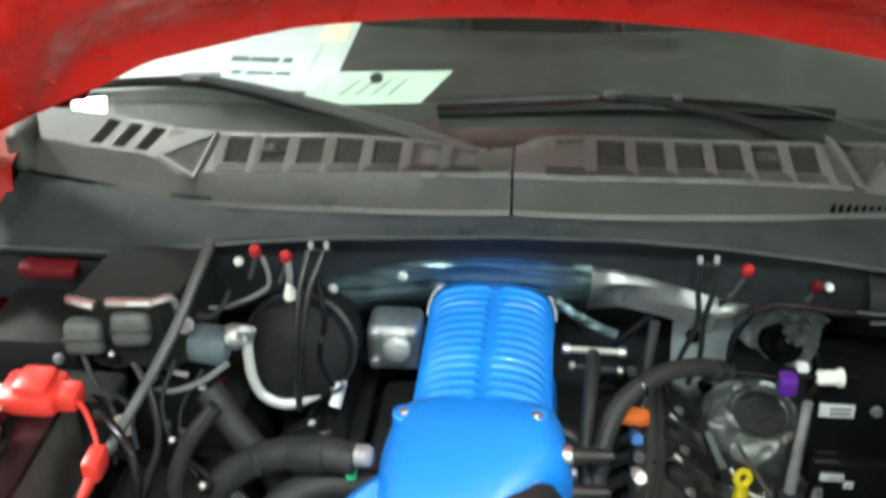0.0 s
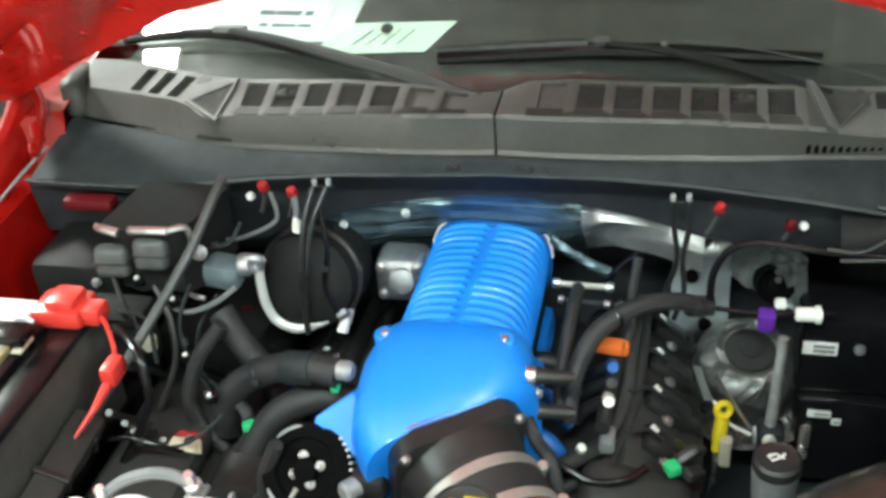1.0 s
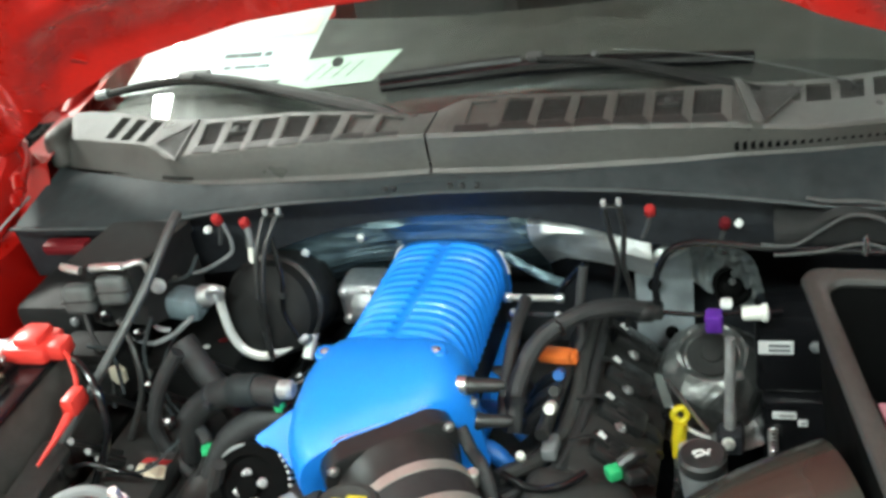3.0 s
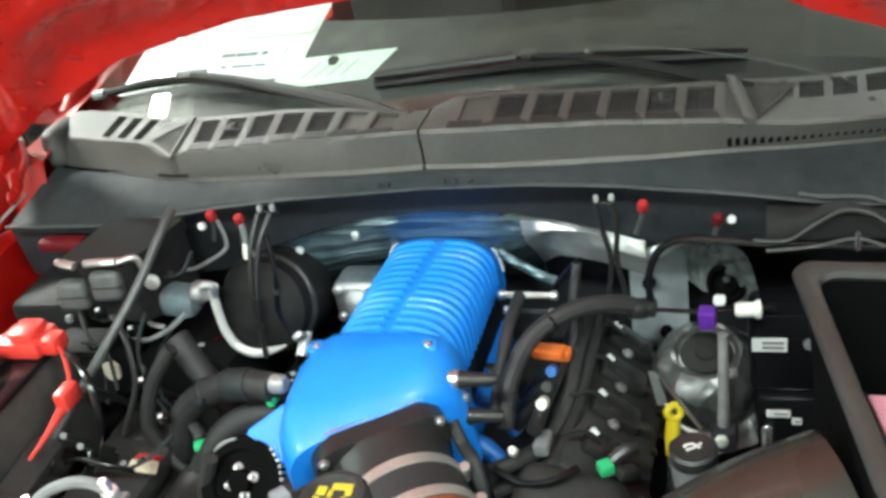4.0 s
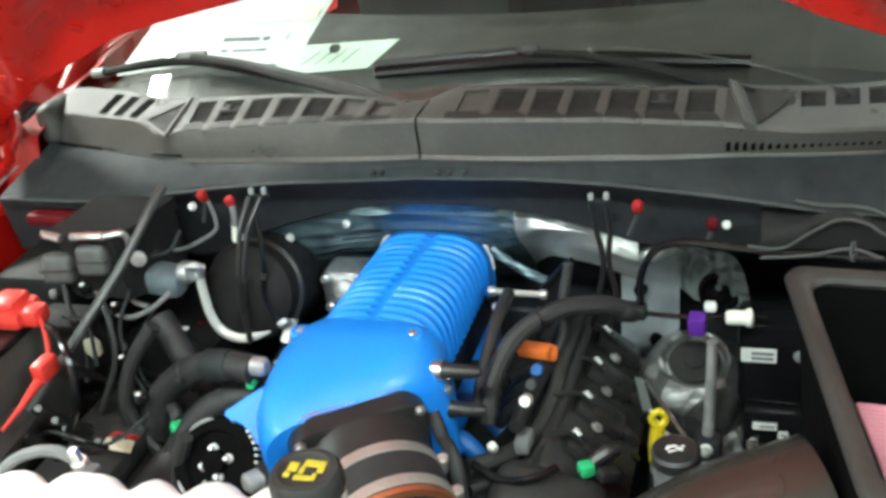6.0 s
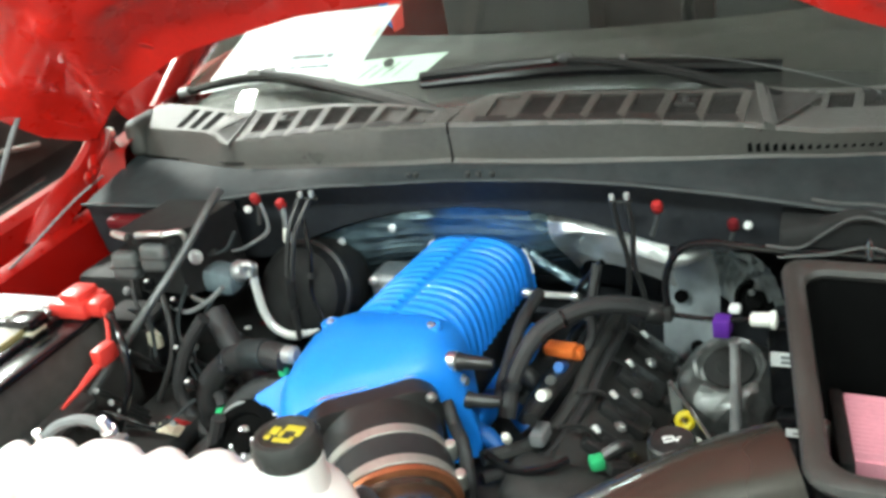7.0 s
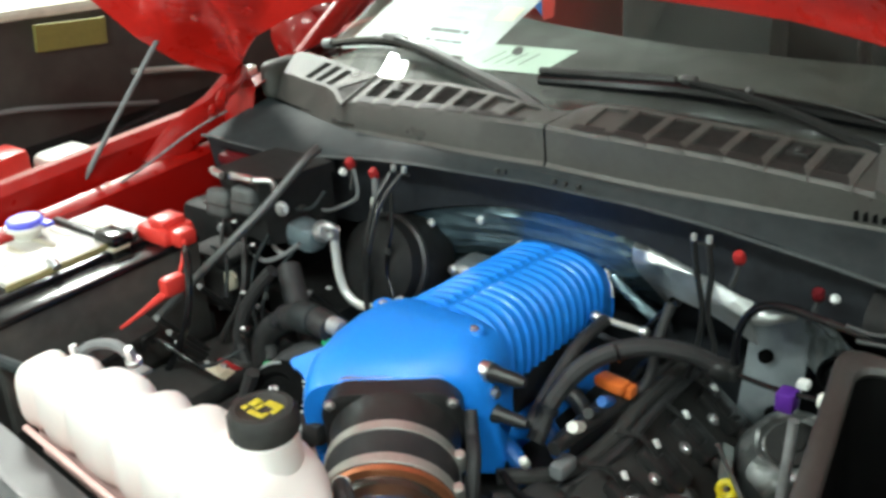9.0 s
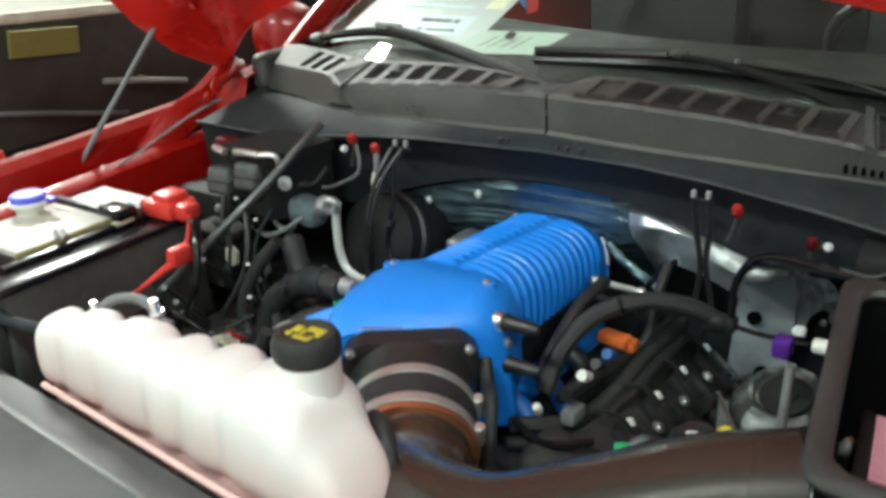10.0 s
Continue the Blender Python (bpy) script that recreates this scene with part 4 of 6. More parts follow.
seam = [V((x, -0.744 - 0.125 * (x + 0.46), 0.876)) for x in np.linspace(-0.48, 0.17, 12)]
part("moulded_seam", tube(seam, 0.0055, 8), COOLANT, tank, "pink-tinged moulded seam")
# black tube stands in for the shaded gap under the seam
part("seam_gap_shade", tube([p + V((0, -0.012, -0.007)) for p in seam], 0.0045, 8), DEEP_BLACK, tank, "black line for the shaded gap below the seam")
part("overflow_hose", tube([V((-0.53, -0.69, 0.935)), V((-0.575, -0.695, 0.935)), V((-0.63, -0.695, 0.932)), V((-0.69, -0.684, 0.925)), V((-0.76, -0.67, 0.89))], 0.011, 10), RUBBER, tank, "dark grey rubber overflow hose")
part("lower_half", loft([[V((x, y - 0.125 * (x + 0.16), z)) for x, y in rounded(-0.16, -0.712, 0.345, 0.05, 0.03, 4)] for z in (0.78, 0.885)]), COOLANT, tank)
part("neck", lathe([(0.044, -0.04), (0.041, 0), (0.04, 0.035), (0.034, 0.04)], (0.081, -0.722, 1.032), (0.03, -0.05, 1), 24), TANK, tank)
cap = bmesh.new()
rings = []
for r, h in ((0.039, 0.0), (0.0415, 0.005), (0.0415, 0.028), (0.038, 0.035), (0.031, 0.036), (0.027, 0.0335)):
    rings.append([V((0.081, -0.724, 1.068)) + V(((r + (0.0018 if (k % 2 and r > 0.041) else 0)) * math.cos(2 * math.pi * k / 40), (r + (0.0018 if (k % 2 and r > 0.041) else 0)) * math.sin(2 * math.pi * k / 40), h)) for k in range(40)])
capo = part("cap", loft(rings, cap), BLACK_MATT, tank, "ribbed black pressure cap")
bm = bmesh.new()
for x, y, w, h in ((0.009, 0.012, 0.013, 0.0055), (0.019, 0.003, 0.004, 0.005), (-0.015, 0.004, 0.006, 0.0075), (-0.003, 0.0, 0.003, 0.006), (-0.018, -0.01, 0.004, 0.004), (0.002, -0.013, 0.01, 0.004), (0.015, -0.01, 0.003, 0.006)):
    box((0.081 + x - w, -0.724 + y - h, 1.101), (0.081 + x + w, -0.724 + y + h, 1.1032), 0.0008, bm, seg=1)
part("yellow_print", bm, mat("yellow_cap_print", (0.5, 0.4, 0.03), 0.5, 0.0, 120, 0.25), capo)
br = tube([V((-0.43, -0.655, 0.98)), V((-0.4, -0.648, 1.002)), V((-0.365, -0.64, 1.012)), V((-0.335, -0.638, 1.012)), V((-0.31, -0.64, 1.004))], 0.0085, 8)
part("pipe_bracket", br, GREY_PLASTIC, tank)
for x, y, z in ((-0.305, -0.64, 0.996), (-0.43, -0.656, 0.97)):
    part("bolt", disc_bolt((x, y, z), (0, -0.2, 1), 0.0085, 0.03), CHROME, tank)
    part("bolt_tab", box((x - 0.014, y - 0.03, z - 0.02), (x + 0.014, y + 0.02, z - 0.012), 0.003), GREY_PLASTIC, tank)
elbow = thing("hose_elbow", (0.14, -0.66, 0.95), "short black rubber hose elbow beside the coolant tank", "hose")
part("hose", tube([V((0.075, -0.615, 0.9)), V((0.1, -0.632, 0.94)), V((0.13, -0.655, 0.955)), V((0.165, -0.68, 0.935)), V((0.18, -0.70, 0.88))], 0.012, 12), HOSE, elbow)
part("clip", lathe([(0.0125, -0.006), (0.014, -0.004), (0.014, 0.004), (0.0125, 0.006)], (0.1, -0.632, 0.94), (0.6, -0.45, 0.6), 14), STEEL, elbow)

# ---- battery ----
bat = thing("battery", (-0.81, -0.43, 0.82), "car battery with a pale label and black hold-down frame", "battery")
part("case", box((-0.905, -0.6, 0.8), (-0.722, -0.262, 0.985), 0.008), BLACK, bat)
lab = part("label", box((-0.9, -0.595, 0.984), (-0.727, -0.388, 0.997), 0.004), BATTERY_TOP, bat)
part("rear_label", box((-0.9, -0.366, 0.984), (-0.727, -0.267, 0.995), 0.004), LABEL, bat)
part("yellow_edge", box((-0.7268, -0.6, 0.978), (-0.7215, -0.39, 0.9965), 0.001), mat("yellowed_edge", (0.3, 0.26, 0.12), 0.5), bat)
part("clamp_shoe", box((-0.765, -0.392, 0.99), (-0.70, -0.345, 1.012), 0.006), BLACK_GLOSS, bat)
part("clamp_wedge", box((-0.72, -0.4, 0.95), (-0.702, -0.352, 0.99), 0.004), CREAM, bat)
part("vent_plug", box((-0.85, -0.35, 0.995), (-0.79, -0.325, 1.002), 0.003), WHITE_PLASTIC, bat)
bm = bmesh.new()
for k in range(5):
    box((-0.88, -0.56 + k * 0.05, 0.9972), (-0.80 - 0.02 * (k % 2), -0.548 + k * 0.05, 0.9985), 0.0003, bm, seg=1)
part("faded_print", bm, CREAM, lab)
part("clamp_bar", box((-0.72, -0.64, 0.965), (-0.702, -0.27, 0.988), 0.004), BLACK_GLOSS, bat)
part("cross_bar", box((-0.91, -0.385, 0.994), (-0.7, -0.37, 1.006), 0.004), BLACK, bat)
for y in (-0.5, -0.33):
    cl = tube([V((-0.74, y, 1.0)), V((-0.725, y - 0.004, 1.008)), V((-0.71, y - 0.005, 0.998))], 0.008, 8)
    part("terminal_clamp", cl, ALU, bat)
tray = thing("battery_tray", (-0.8, -0.43, 0.7), "black plastic battery tray with a tall inner wall", "tray")
part("inner_wall", box((-0.69, -0.68, 0.76), (-0.645, -0.24, 0.966), 0.008), mat("scuffed_dark_plastic", (0.06, 0.058, 0.054), 0.55, 0.0, 40, 0.3, 0.3, 300), tray)
part("rail", box((-0.70, -0.70, 0.963), (-0.64, -0.24, 0.978), 0.005), BLACK_GLOSS, tray)
part("front_wall", box((-0.92, -0.70, 0.76), (-0.66, -0.62, 0.93), 0.008), BLACK_MATT, tray)
part("base", box((-0.93, -0.68, 0.74), (-0.66, -0.22, 0.8), 0.008), BLACK_MATT, tray)
term = thing("battery_terminal_cover", (-0.7, -0.285, 1.0), "red plastic cover over the battery terminal", "cover")
tb = box((-0.726, -0.325, 0.978), (-0.634, -0.25, 1.014), 0.012)
box((-0.70, -0.315, 1.004), (-0.646, -0.258, 1.028), 0.01, tb)
box((-0.65, -0.312, 0.98), (-0.606, -0.27, 1.012), 0.008, tb)
part("cover", tb, RED_PLASTIC, term)
part("strap", tube([V((-0.615, -0.296, 0.998)), V((-0.592, -0.316, 0.99)), V((-0.572, -0.342, 0.968)), V((-0.564, -0.362, 0.955))], 0.0042, 8), RED_PLASTIC, term)
boot = thing("red_cable_boot", (-0.565, -0.4, 0.9), "red plastic boot on a battery cable", "cover")
bb = box((-0.578, -0.396, 0.928), (-0.551, -0.348, 0.964), 0.008)
tube([V((-0.566, -0.385, 0.936)), V((-0.572, -0.425, 0.922)), V((-0.576, -0.44, 0.915)), V((-0.59, -0.478, 0.897))], [0.009, 0.006, 0.005, 0.003], 8, bb)
part("boot", bb, RED_PLASTIC, boot)
junction = thing("cable_channel", (-0.6, -0.45, 0.85), "black plastic cable channel beside the battery tray", "channel")
part("channel", box((-0.64, -0.66, 0.84), (-0.585, -0.40, 0.87), 0.012, m=pose(0, 0, 0, 8, 20, 0)), BLACK_MATT, junction)
for y in (-0.62, -0.53, -0.44):
    part("strap", box((-0.643, y - 0.006, 0.838), (-0.582, y + 0.006, 0.874), 0.003, m=pose(0, 0, 0, 8, 20, 0)), BLACK, junction)

wash = thing("washer_filler", (-0.89, -0.45, 0.96), "white washer filler neck with a blue cap", "filler cap")
part("neck", lathe([(0.022, -0.06), (0.026, 0.0), (0.038, 0.008), (0.038, 0.016)], (-0.888, -0.452, 1.008), (0, 0, 1), 20), WHITE_PLASTIC, wash)
part("cap", lathe([(0.034, 0.016), (0.035, 0.024), (0.03, 0.028)], (-0.888, -0.452, 1.008), (0, 0, 1), 24), BLUE_CAP, wash)
part("tab", box((-0.865, -0.44, 1.022), (-0.835, -0.42, 1.03), 0.003), BLUE_CAP, wash)
for lx, ly, hw, hd in ((*SPOT, 0.34, 0.39),):
    t = thing("square_ceiling_lamp", (lx, ly, CEIL - 0.07), "square white ceiling lamp with a bright diffuser", "lamp")
    part("housing", box((lx - hw, ly - hd, CEIL - 0.07), (lx + hw, ly + hd, CEIL - 0.001), 0.01), WHITE_PLASTIC, t)
    part("diffuser", box((lx - hw + 0.03, ly - hd + 0.03, CEIL - 0.082), (lx + hw - 0.03, ly + hd - 0.03, CEIL - 0.071), 0.004), LAMP_GLOW, t)

# ---- wipers and papers at the windscreen ----


def on_glass(x, u, off):
    return glass_point(x, u) + V((0, -0.45, 0.85)) * off


wl = thing("windscreen_wiper", on_glass(-0.1, 0.01, 0.02), "black windscreen wiper resting on the glass", "wiper", "windscreen wipers")
part("blade", tube([on_glass(x, u, 0.012) for x, u in ((-0.84, 0.124), (-0.68, 0.129), (-0.54, 0.129), (-0.4, 0.105), (-0.27, 0.072))], [0.008, 0.010, 0.012, 0.012, 0.008], 8), BLACK_GLOSS, wl)
# arm, end cap and connector made paler to carry the wiper's glare
part("arm", tube([on_glass(x, u, 0.03) for x, u in ((-0.57, 0.13), (-0.43, 0.108), (-0.28, 0.07), (-0.14, 0.03), (-0.06, -0.002))], [0.006, 0.009, 0.012, 0.015, 0.016], 8), ROD_GREY, wl)
part("end_cap", tube([on_glass(x, u, 0.014) for x, u in ((-0.855, 0.123), (-0.82, 0.125))], 0.0105, 8), PALE_GREY, wl)
part("connector", box(on_glass(-0.555, 0.13, 0.03) - V((0.035, 0.008, 0.007)), on_glass(-0.555, 0.13, 0.03) + V((0.035, 0.008, 0.007)), 0.005), PALE_GREY, wl)
part("pivot_cap", lathe([(0.024, 0), (0.022, 0.022), (0.014, 0.03)], on_glass(-0.055, -0.01, 0.01), (0, -0.45, 0.85), 16), BLACK, wl)
wr = thing("windscreen_wiper", on_glass(0.6, 0.02, 0.02), "black windscreen wiper resting on the glass", "wiper", "windscreen wipers")
part("blade", tube([on_glass(x, u, 0.016) for x, u in ((-0.13, 0.085), (0.06, 0.1), (0.16, 0.107), (0.3, 0.107), (0.52, 0.097))], [0.010, 0.014, 0.016, 0.015, 0.011], 10), BLACK_GLOSS, wr)
part("spoiler", tube([on_glass(x, u, 0.03) for x, u in ((-0.13, 0.094), (0.0, 0.104), (0.13, 0.114))], [0.007, 0.008, 0.008], 8), BLACK, wr)
part("connector", box(on_glass(0.155, 0.114, 0.036) - V((0.014, 0.008, 0.008)), on_glass(0.155, 0.114, 0.036) + V((0.016, 0.008, 0.007)), 0.005, m=pose(0, 0, 0, 25, 0, 0)), ROD_GREY, wr)
part("arm", tube([on_glass(x, u, 0.036) for x, u in ((0.16, 0.109), (0.25, 0.099), (0.35, 0.077), (0.45, 0.044), (0.53, 0.012))], [0.006, 0.007, 0.009, 0.012, 0.014], 8), DULL, wr)
# thin grey rod added as the highlight along the arm's upper edge
part("arm_highlight", tube([on_glass(x, u, 0.04) for x, u in ((0.29, 0.116), (0.4, 0.102), (0.5, 0.079), (0.62, 0.04), (0.72, 0.002))], [0.001, 0.0012, 0.0014, 0.0016, 0.002], 8), ROD_GREY, wr)
part("rivet", lathe([(0.007, 0), (0.007, 0.006), (0.004, 0.008)], on_glass(0.26, 0.11, 0.034), (0, -0.45, 0.85), 10), ROD_GREY, wr)
part("pivot_cap", lathe([(0.024, 0), (0.022, 0.022), (0.014, 0.03)], on_glass(0.66, 0.015, 0.01), (0, -0.45, 0.85), 16), BLACK, wr)


def paper(name, corners, material, label, bars):
    t = thing(name, on_glass(*corners[0], -0.012), label, "paper")
    c = [V(k) for k in corners]

    def at(a, b, off):
        x, u = (c[0].lerp(c[1], a)).lerp(c[3].lerp(c[2], a), b)
        return on_glass(x, u, off)

    part("page", sheet([[at(a, b, -0.012) for a in np.linspace(0, 1, 9)] for b in np.linspace(0, 1, 7)], 0.0006, (0, 0.45, -0.85)), material, t)
    for a0, b0, a1, b1, m in bars:
        part("print_bar", sheet([[at(a, b, -0.0105) for a in np.linspace(a0, a1, 4)] for b in np.linspace(b0, b1, 2)], 0.0004, (0, 0.45, -0.85)), m, t)


BAR = mat("pale_blue_print", (0.46, 0.54, 0.57), 0.6)
BARY = mat("pale_yellow_print", (0.66, 0.63, 0.4), 0.6)
paper("window_sticker", [(-0.80, 0.13), (-0.325, 0.138), (-0.275, 0.32), (-0.72, 0.32)], PAPER, "large white printed price sheet behind the windscreen",
      [(0.55, 0.3, 0.8, 0.36, PRINT), (0.58, 0.16, 0.82, 0.2, PRINT), (0.5, 0.1, 0.88, 0.42, BAR), (0.86, 0.55, 0.97, 0.75, BARY), (0.3, 0.55, 0.8, 0.6, BAR), (0.3, 0.7, 0.8, 0.74, BAR), (0.35, 0.84, 0.75, 0.95, BAR)])
paper("note_sheet", [(-0.40, 0.108), (-0.165, 0.119), (-0.113, 0.183), (-0.315, 0.177)], PAPER_GREEN, "pale green note sheet with handwritten strokes behind the windscreen",
      [(0.3 + 0.13 * k, 0.25, 0.315 + 0.13 * k, 0.75, PRINT) for k in range(4)])
part("suction_cup", lathe([(0.012, 0), (0.008, 0.01), (0.004, 0.022)], on_glass(-0.245, 0.165, -0.01), (0, 0.45, -0.85), 12), BLACK,
     thing("paper_clip_holder", on_glass(-0.245, 0.165, -0.01), "small dark suction cup on the windscreen", "holder"))
flag = thing("hanging_pennant", (-0.37, 0.55, 1.25), "small red and blue pennant hanging behind the windscreen", "pennant")
part("red_half", sheet([[V((-0.375, 0.55, 1.245)), V((-0.35, 0.555, 1.255))], [V((-0.385, 0.565, 1.36)), V((-0.345, 0.57, 1.36))]], 0.004, (0, 1, 0)), RED_PLASTIC, flag)
part("blue_half", sheet([[V((-0.4, 0.56, 1.27)), V((-0.376, 0.55, 1.255))], [V((-0.415, 0.565, 1.36)), V((-0.386, 0.565, 1.36))]], 0.004, (0, 1, 0)), BLUE_PLASTIC, flag)

# ---- heat shields on the firewall ----
shield = thing("heat_shield", (0, 0.1, 0.95), "crumpled silver foil heat shield behind the engine", "heat shield")
rows = []
for k, (dz, y) in enumerate(((0.0, 0.050), (-0.012, 0.046), (-0.03, 0.05), (-0.055, 0.062), (-0.09, 0.08), (-0.15, 0.11), (-0.23, 0.15), (-0.24, 0.15), (-0.25, 0.15))):
    row = []
    for x in np.linspace(-0.38, 0.345, 42):
        e = min(1, max(0, (x - 0.10) / 0.08))
        y = (0.10, 0.082, 0.066, 0.056, 0.058, 0.08, 0.10, 0.12, 0.15)[k]
        row.append(V((x, (0.05 + 0.25 * (0.05 + abs(dz)) * abs(dz) / 0.09) * (1 - e) + y * e + 0.006 * math.sin(x * 17 + k) * (k > 0), 1.046 - 0.55 * x * x + dz * (1 - 0.55 * e) - (0, 0, 0, 0, 0, 0, 0, 0.075, 0.15)[k] * e + 0.004 * math.sin(x * 31 + 2 * k) * (k > 0))))
    rows.append(row)
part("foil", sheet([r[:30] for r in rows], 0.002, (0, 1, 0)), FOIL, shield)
# same foil, brightened here for the sheen along its right end
part("bright_foil_end", sheet([r[29:] for r in rows[:7]], 0.002, (0, 1, 0)), FOIL_BRIGHT, shield)
for x in (-0.3, -0.18):
    part("rivet", lathe([(0.009, 0), (0.008, 0.004), (0.003, 0.006)], (x, 0.047, 1.02 - 0.55 * x * x), (0, -1, 0.3), 12), ALU, shield)
shr = thing("heat_shield", (0.43, 0.15, 0.8), "creased silver foil shield beside the steering shaft", "heat shield")


def bend(a, b, c, u):
    return V(a).lerp(V(b), u).lerp(V(b).lerp(V(c), u), u)


rows = []
for j in range(22):
    v = j / 21
    row = []
    for i in range(41):
        u = i / 40
        p = bend((0.405, 0.088, 0.955), (0.46, 0.05, 0.984), (0.512, 0.008, 0.974), u).lerp(bend((0.398, 0.175, 0.82), (0.46, 0.165, 0.77), (0.535, 0.095, 0.80), u), v)
        crease = 0.004 * math.sin(17 * math.hypot(u - 1.0, 1.3 * (v - 0.75)) * 1.6) + 0.0025 * math.sin(31 * u + 9 * v)
        p += V((0, 0.03 * math.sin(math.pi * v) + crease * min(1, 5 * v), 0.004 * math.sin(9 * u) * (1 - v)))
        row.append(p)
    rows.append(row)
part("foil", sheet(rows, 0.002, (0, 1, 0)), FOIL_CREASED, shr)
panel = thing("firewall_panel", (0.31, 0.18, 0.75), "grey pressed metal panel with two round holes", "panel")


rows = [[V((x, 0.186 - 0.277 * (0.841 - z) + 0.004 * math.cos(x * 40), z)) for x in np.linspace(0.292, 0.4, 10)] for z in np.linspace(0.965, 0.67, 10)]
part("sheet", sheet(rows, 0.003, (0, 1, 0)), PANEL_GREY, panel)
# folded top edge, its highlight put into a bright base colour
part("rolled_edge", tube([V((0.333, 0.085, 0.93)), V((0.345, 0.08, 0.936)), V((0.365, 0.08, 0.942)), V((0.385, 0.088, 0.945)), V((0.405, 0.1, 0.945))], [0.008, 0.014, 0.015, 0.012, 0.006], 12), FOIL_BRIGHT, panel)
# black discs put the dark depth of the two holes onto the sheet
for x, z in ((0.329, 0.812), (0.358, 0.72)):
    part("hole_shade", lathe([(0.0125, -0.004), (0.0125, 0.006)], (x, 0.182 - 0.277 * (0.841 - z), z), (0, -1, 0.3), 16), DEEP_BLACK, panel)

tower = thing("strut_tower", (0.45, 0.05, 0.5), "crumpled dull silver shield over the strut tower dome", "strut tower")
rng = random.Random(4)
TC, TA = V((0.438, 0.045, 0.748)), V((0.04, -0.33, 0.94)).normalized()
tq = TA.to_track_quat("Z", "Y").to_matrix()
rings = []
for r, h in ((0.002, -0.006), (0.03, -0.008), (0.05, -0.006), (0.056, 0.004), (0.062, 0.004), (0.075, -0.008), (0.09, -0.03), (0.098, -0.05), (0.102, -0.1), (0.125, -0.112), (0.14, -0.118)):
    ring = []
    for k in range(48):
        a = 2 * math.pi * k / 48
        w = r * (1 + 0.02 * math.sin(7 * a + 40 * h) + rng.uniform(-1, 1) * 0.012) if r > 0.05 else r
        ring.append(TC + tq @ V((w * math.cos(a), w * math.sin(a), h + rng.uniform(-1, 1) * (0.002 if r > 0.05 else 0))))
    rings.append(ring)
part("dome", loft(rings, caps=False), FOIL_DULL, tower)
part("mount_plate", lathe([(0.046, -0.003), (0.044, 0.001), (0.02, 0.002), (0.018, 0.006), (0.004, 0.007)], TC, TA, 28), BLACK_MATT, tower)
part("folded_seam", tube([V((0.375, -0.075, 0.725)), V((0.40, -0.1, 0.70)), V((0.44, -0.115, 0.69))], 0.0035, 6), PALE_METAL, tower)
shaft = thing("steering_shaft", (0.48, -0.03, 0.64), "black rod with a silver bolt at its lower joint", "shaft")
part("rod", tube([V((0.478, -0.075, 0.872)), V((0.475, -0.085, 0.77)), V((0.472, -0.095, 0.69))], [0.0085, 0.009, 0.011], 12), GREY_ROD, shaft)
part("joint", box((0.45, -0.12, 0.655), (0.495, -0.075, 0.7), 0.01), STEEL_DARK, shaft)
part("bolt", disc_bolt((0.47, -0.121, 0.685), (0, -1, 0.4), 0.008, 0.01), STEEL, shaft)
grommet = thing("rubber_grommet", (0.475, 0.117, 0.846), "round black rubber grommet in the firewall", "grommet")
GA = V((0.1, -1, 0.45))
part("ring", lathe([(0.036, -0.03), (0.036, 0.004), (0.03, 0.01), (0.024, -0.004)], (0.475, 0.117, 0.846), GA, 24), DEEP_BLACK, grommet)
part("plug", lathe([(0.024, -0.02), (0.015, 0.002), (0.015, 0.012), (0.006, 0.016)], (0.475, 0.117, 0.846), GA, 16), DEEP_BLACK, grommet)
part("boss", lathe([(0.006, 0), (0.006, 0.006), (0.004, 0.008)], (0.476, 0.09, 0.874), GA, 12), ROD_GREY, grommet)

module = thing("control_module", (0.6, 0.0, 0.5), "black control module with white labels", "module")
part("upper_case", box((0.513, -0.005, 0.70), (0.70, 0.08, 0.862), 0.012), BLACK_GLOSS, module)
part("lower_case", box((0.52, -0.02, 0.5), (0.70, 0.08, 0.695), 0.014), BLACK_GLOSS, module)


def small_label(parent, at, w, h, axis=(0, -1, 0.1), bars=2):
    qq = V(axis).normalized().to_track_quat("Z", "Y").to_matrix().to_4x4()
    l = part("label", box(V(at) - V((w / 2, h / 2, 0.0015)), V(at) + V((w / 2, h / 2, 0.0015)), 0.001, m=qq, seg=1), LABEL, parent, "white printed label")
    for k in range(bars):
        o = qq @ V((0.1 * w, (k - (bars - 1) / 2) * h * 0.35, 0.002))
        part("print_bar", box(V(at) + o - V((w * 0.3, h * 0.1, 0.0006)), V(at) + o + V((w * 0.3, h * 0.1, 0.0006)), 0.0002, m=qq, seg=1), GREY_PLASTIC, l)


small_label(module, (0.548, -0.0075, 0.803), 0.058, 0.026)
small_label(module, (0.560, -0.0225, 0.668), 0.04, 0.015, bars=1)
small_label(module, (0.590, -0.0225, 0.652), 0.017, 0.014, bars=1)
part("round_boss", lathe([(0.01, 0), (0.009, 0.006), (0.004, 0.008)], (0.612, -0.006, 0.805), (0, -1, 0.1), 16), GREY_PLASTIC, module)
spring = tube([V((0.54 + 0.008 * math.cos(k * 1.3), -0.03 + 0.008 * math.sin(k * 1.3), 0.64 - 0.0018 * k)) for k in range(40)], 0.002, 6, step=2)
part("coil", spring, CHROME, module)

# ---- valve cover on the driver's side of the engine ----
VC = Matrix.Translation((0.301, -0.068, 0.735)) @ Matrix.Rotation(radians(38), 4, "Y")
engine = thing("engine_block", (0, -0.1, 0.45), "dark cast engine block beneath the supercharger", "engine")
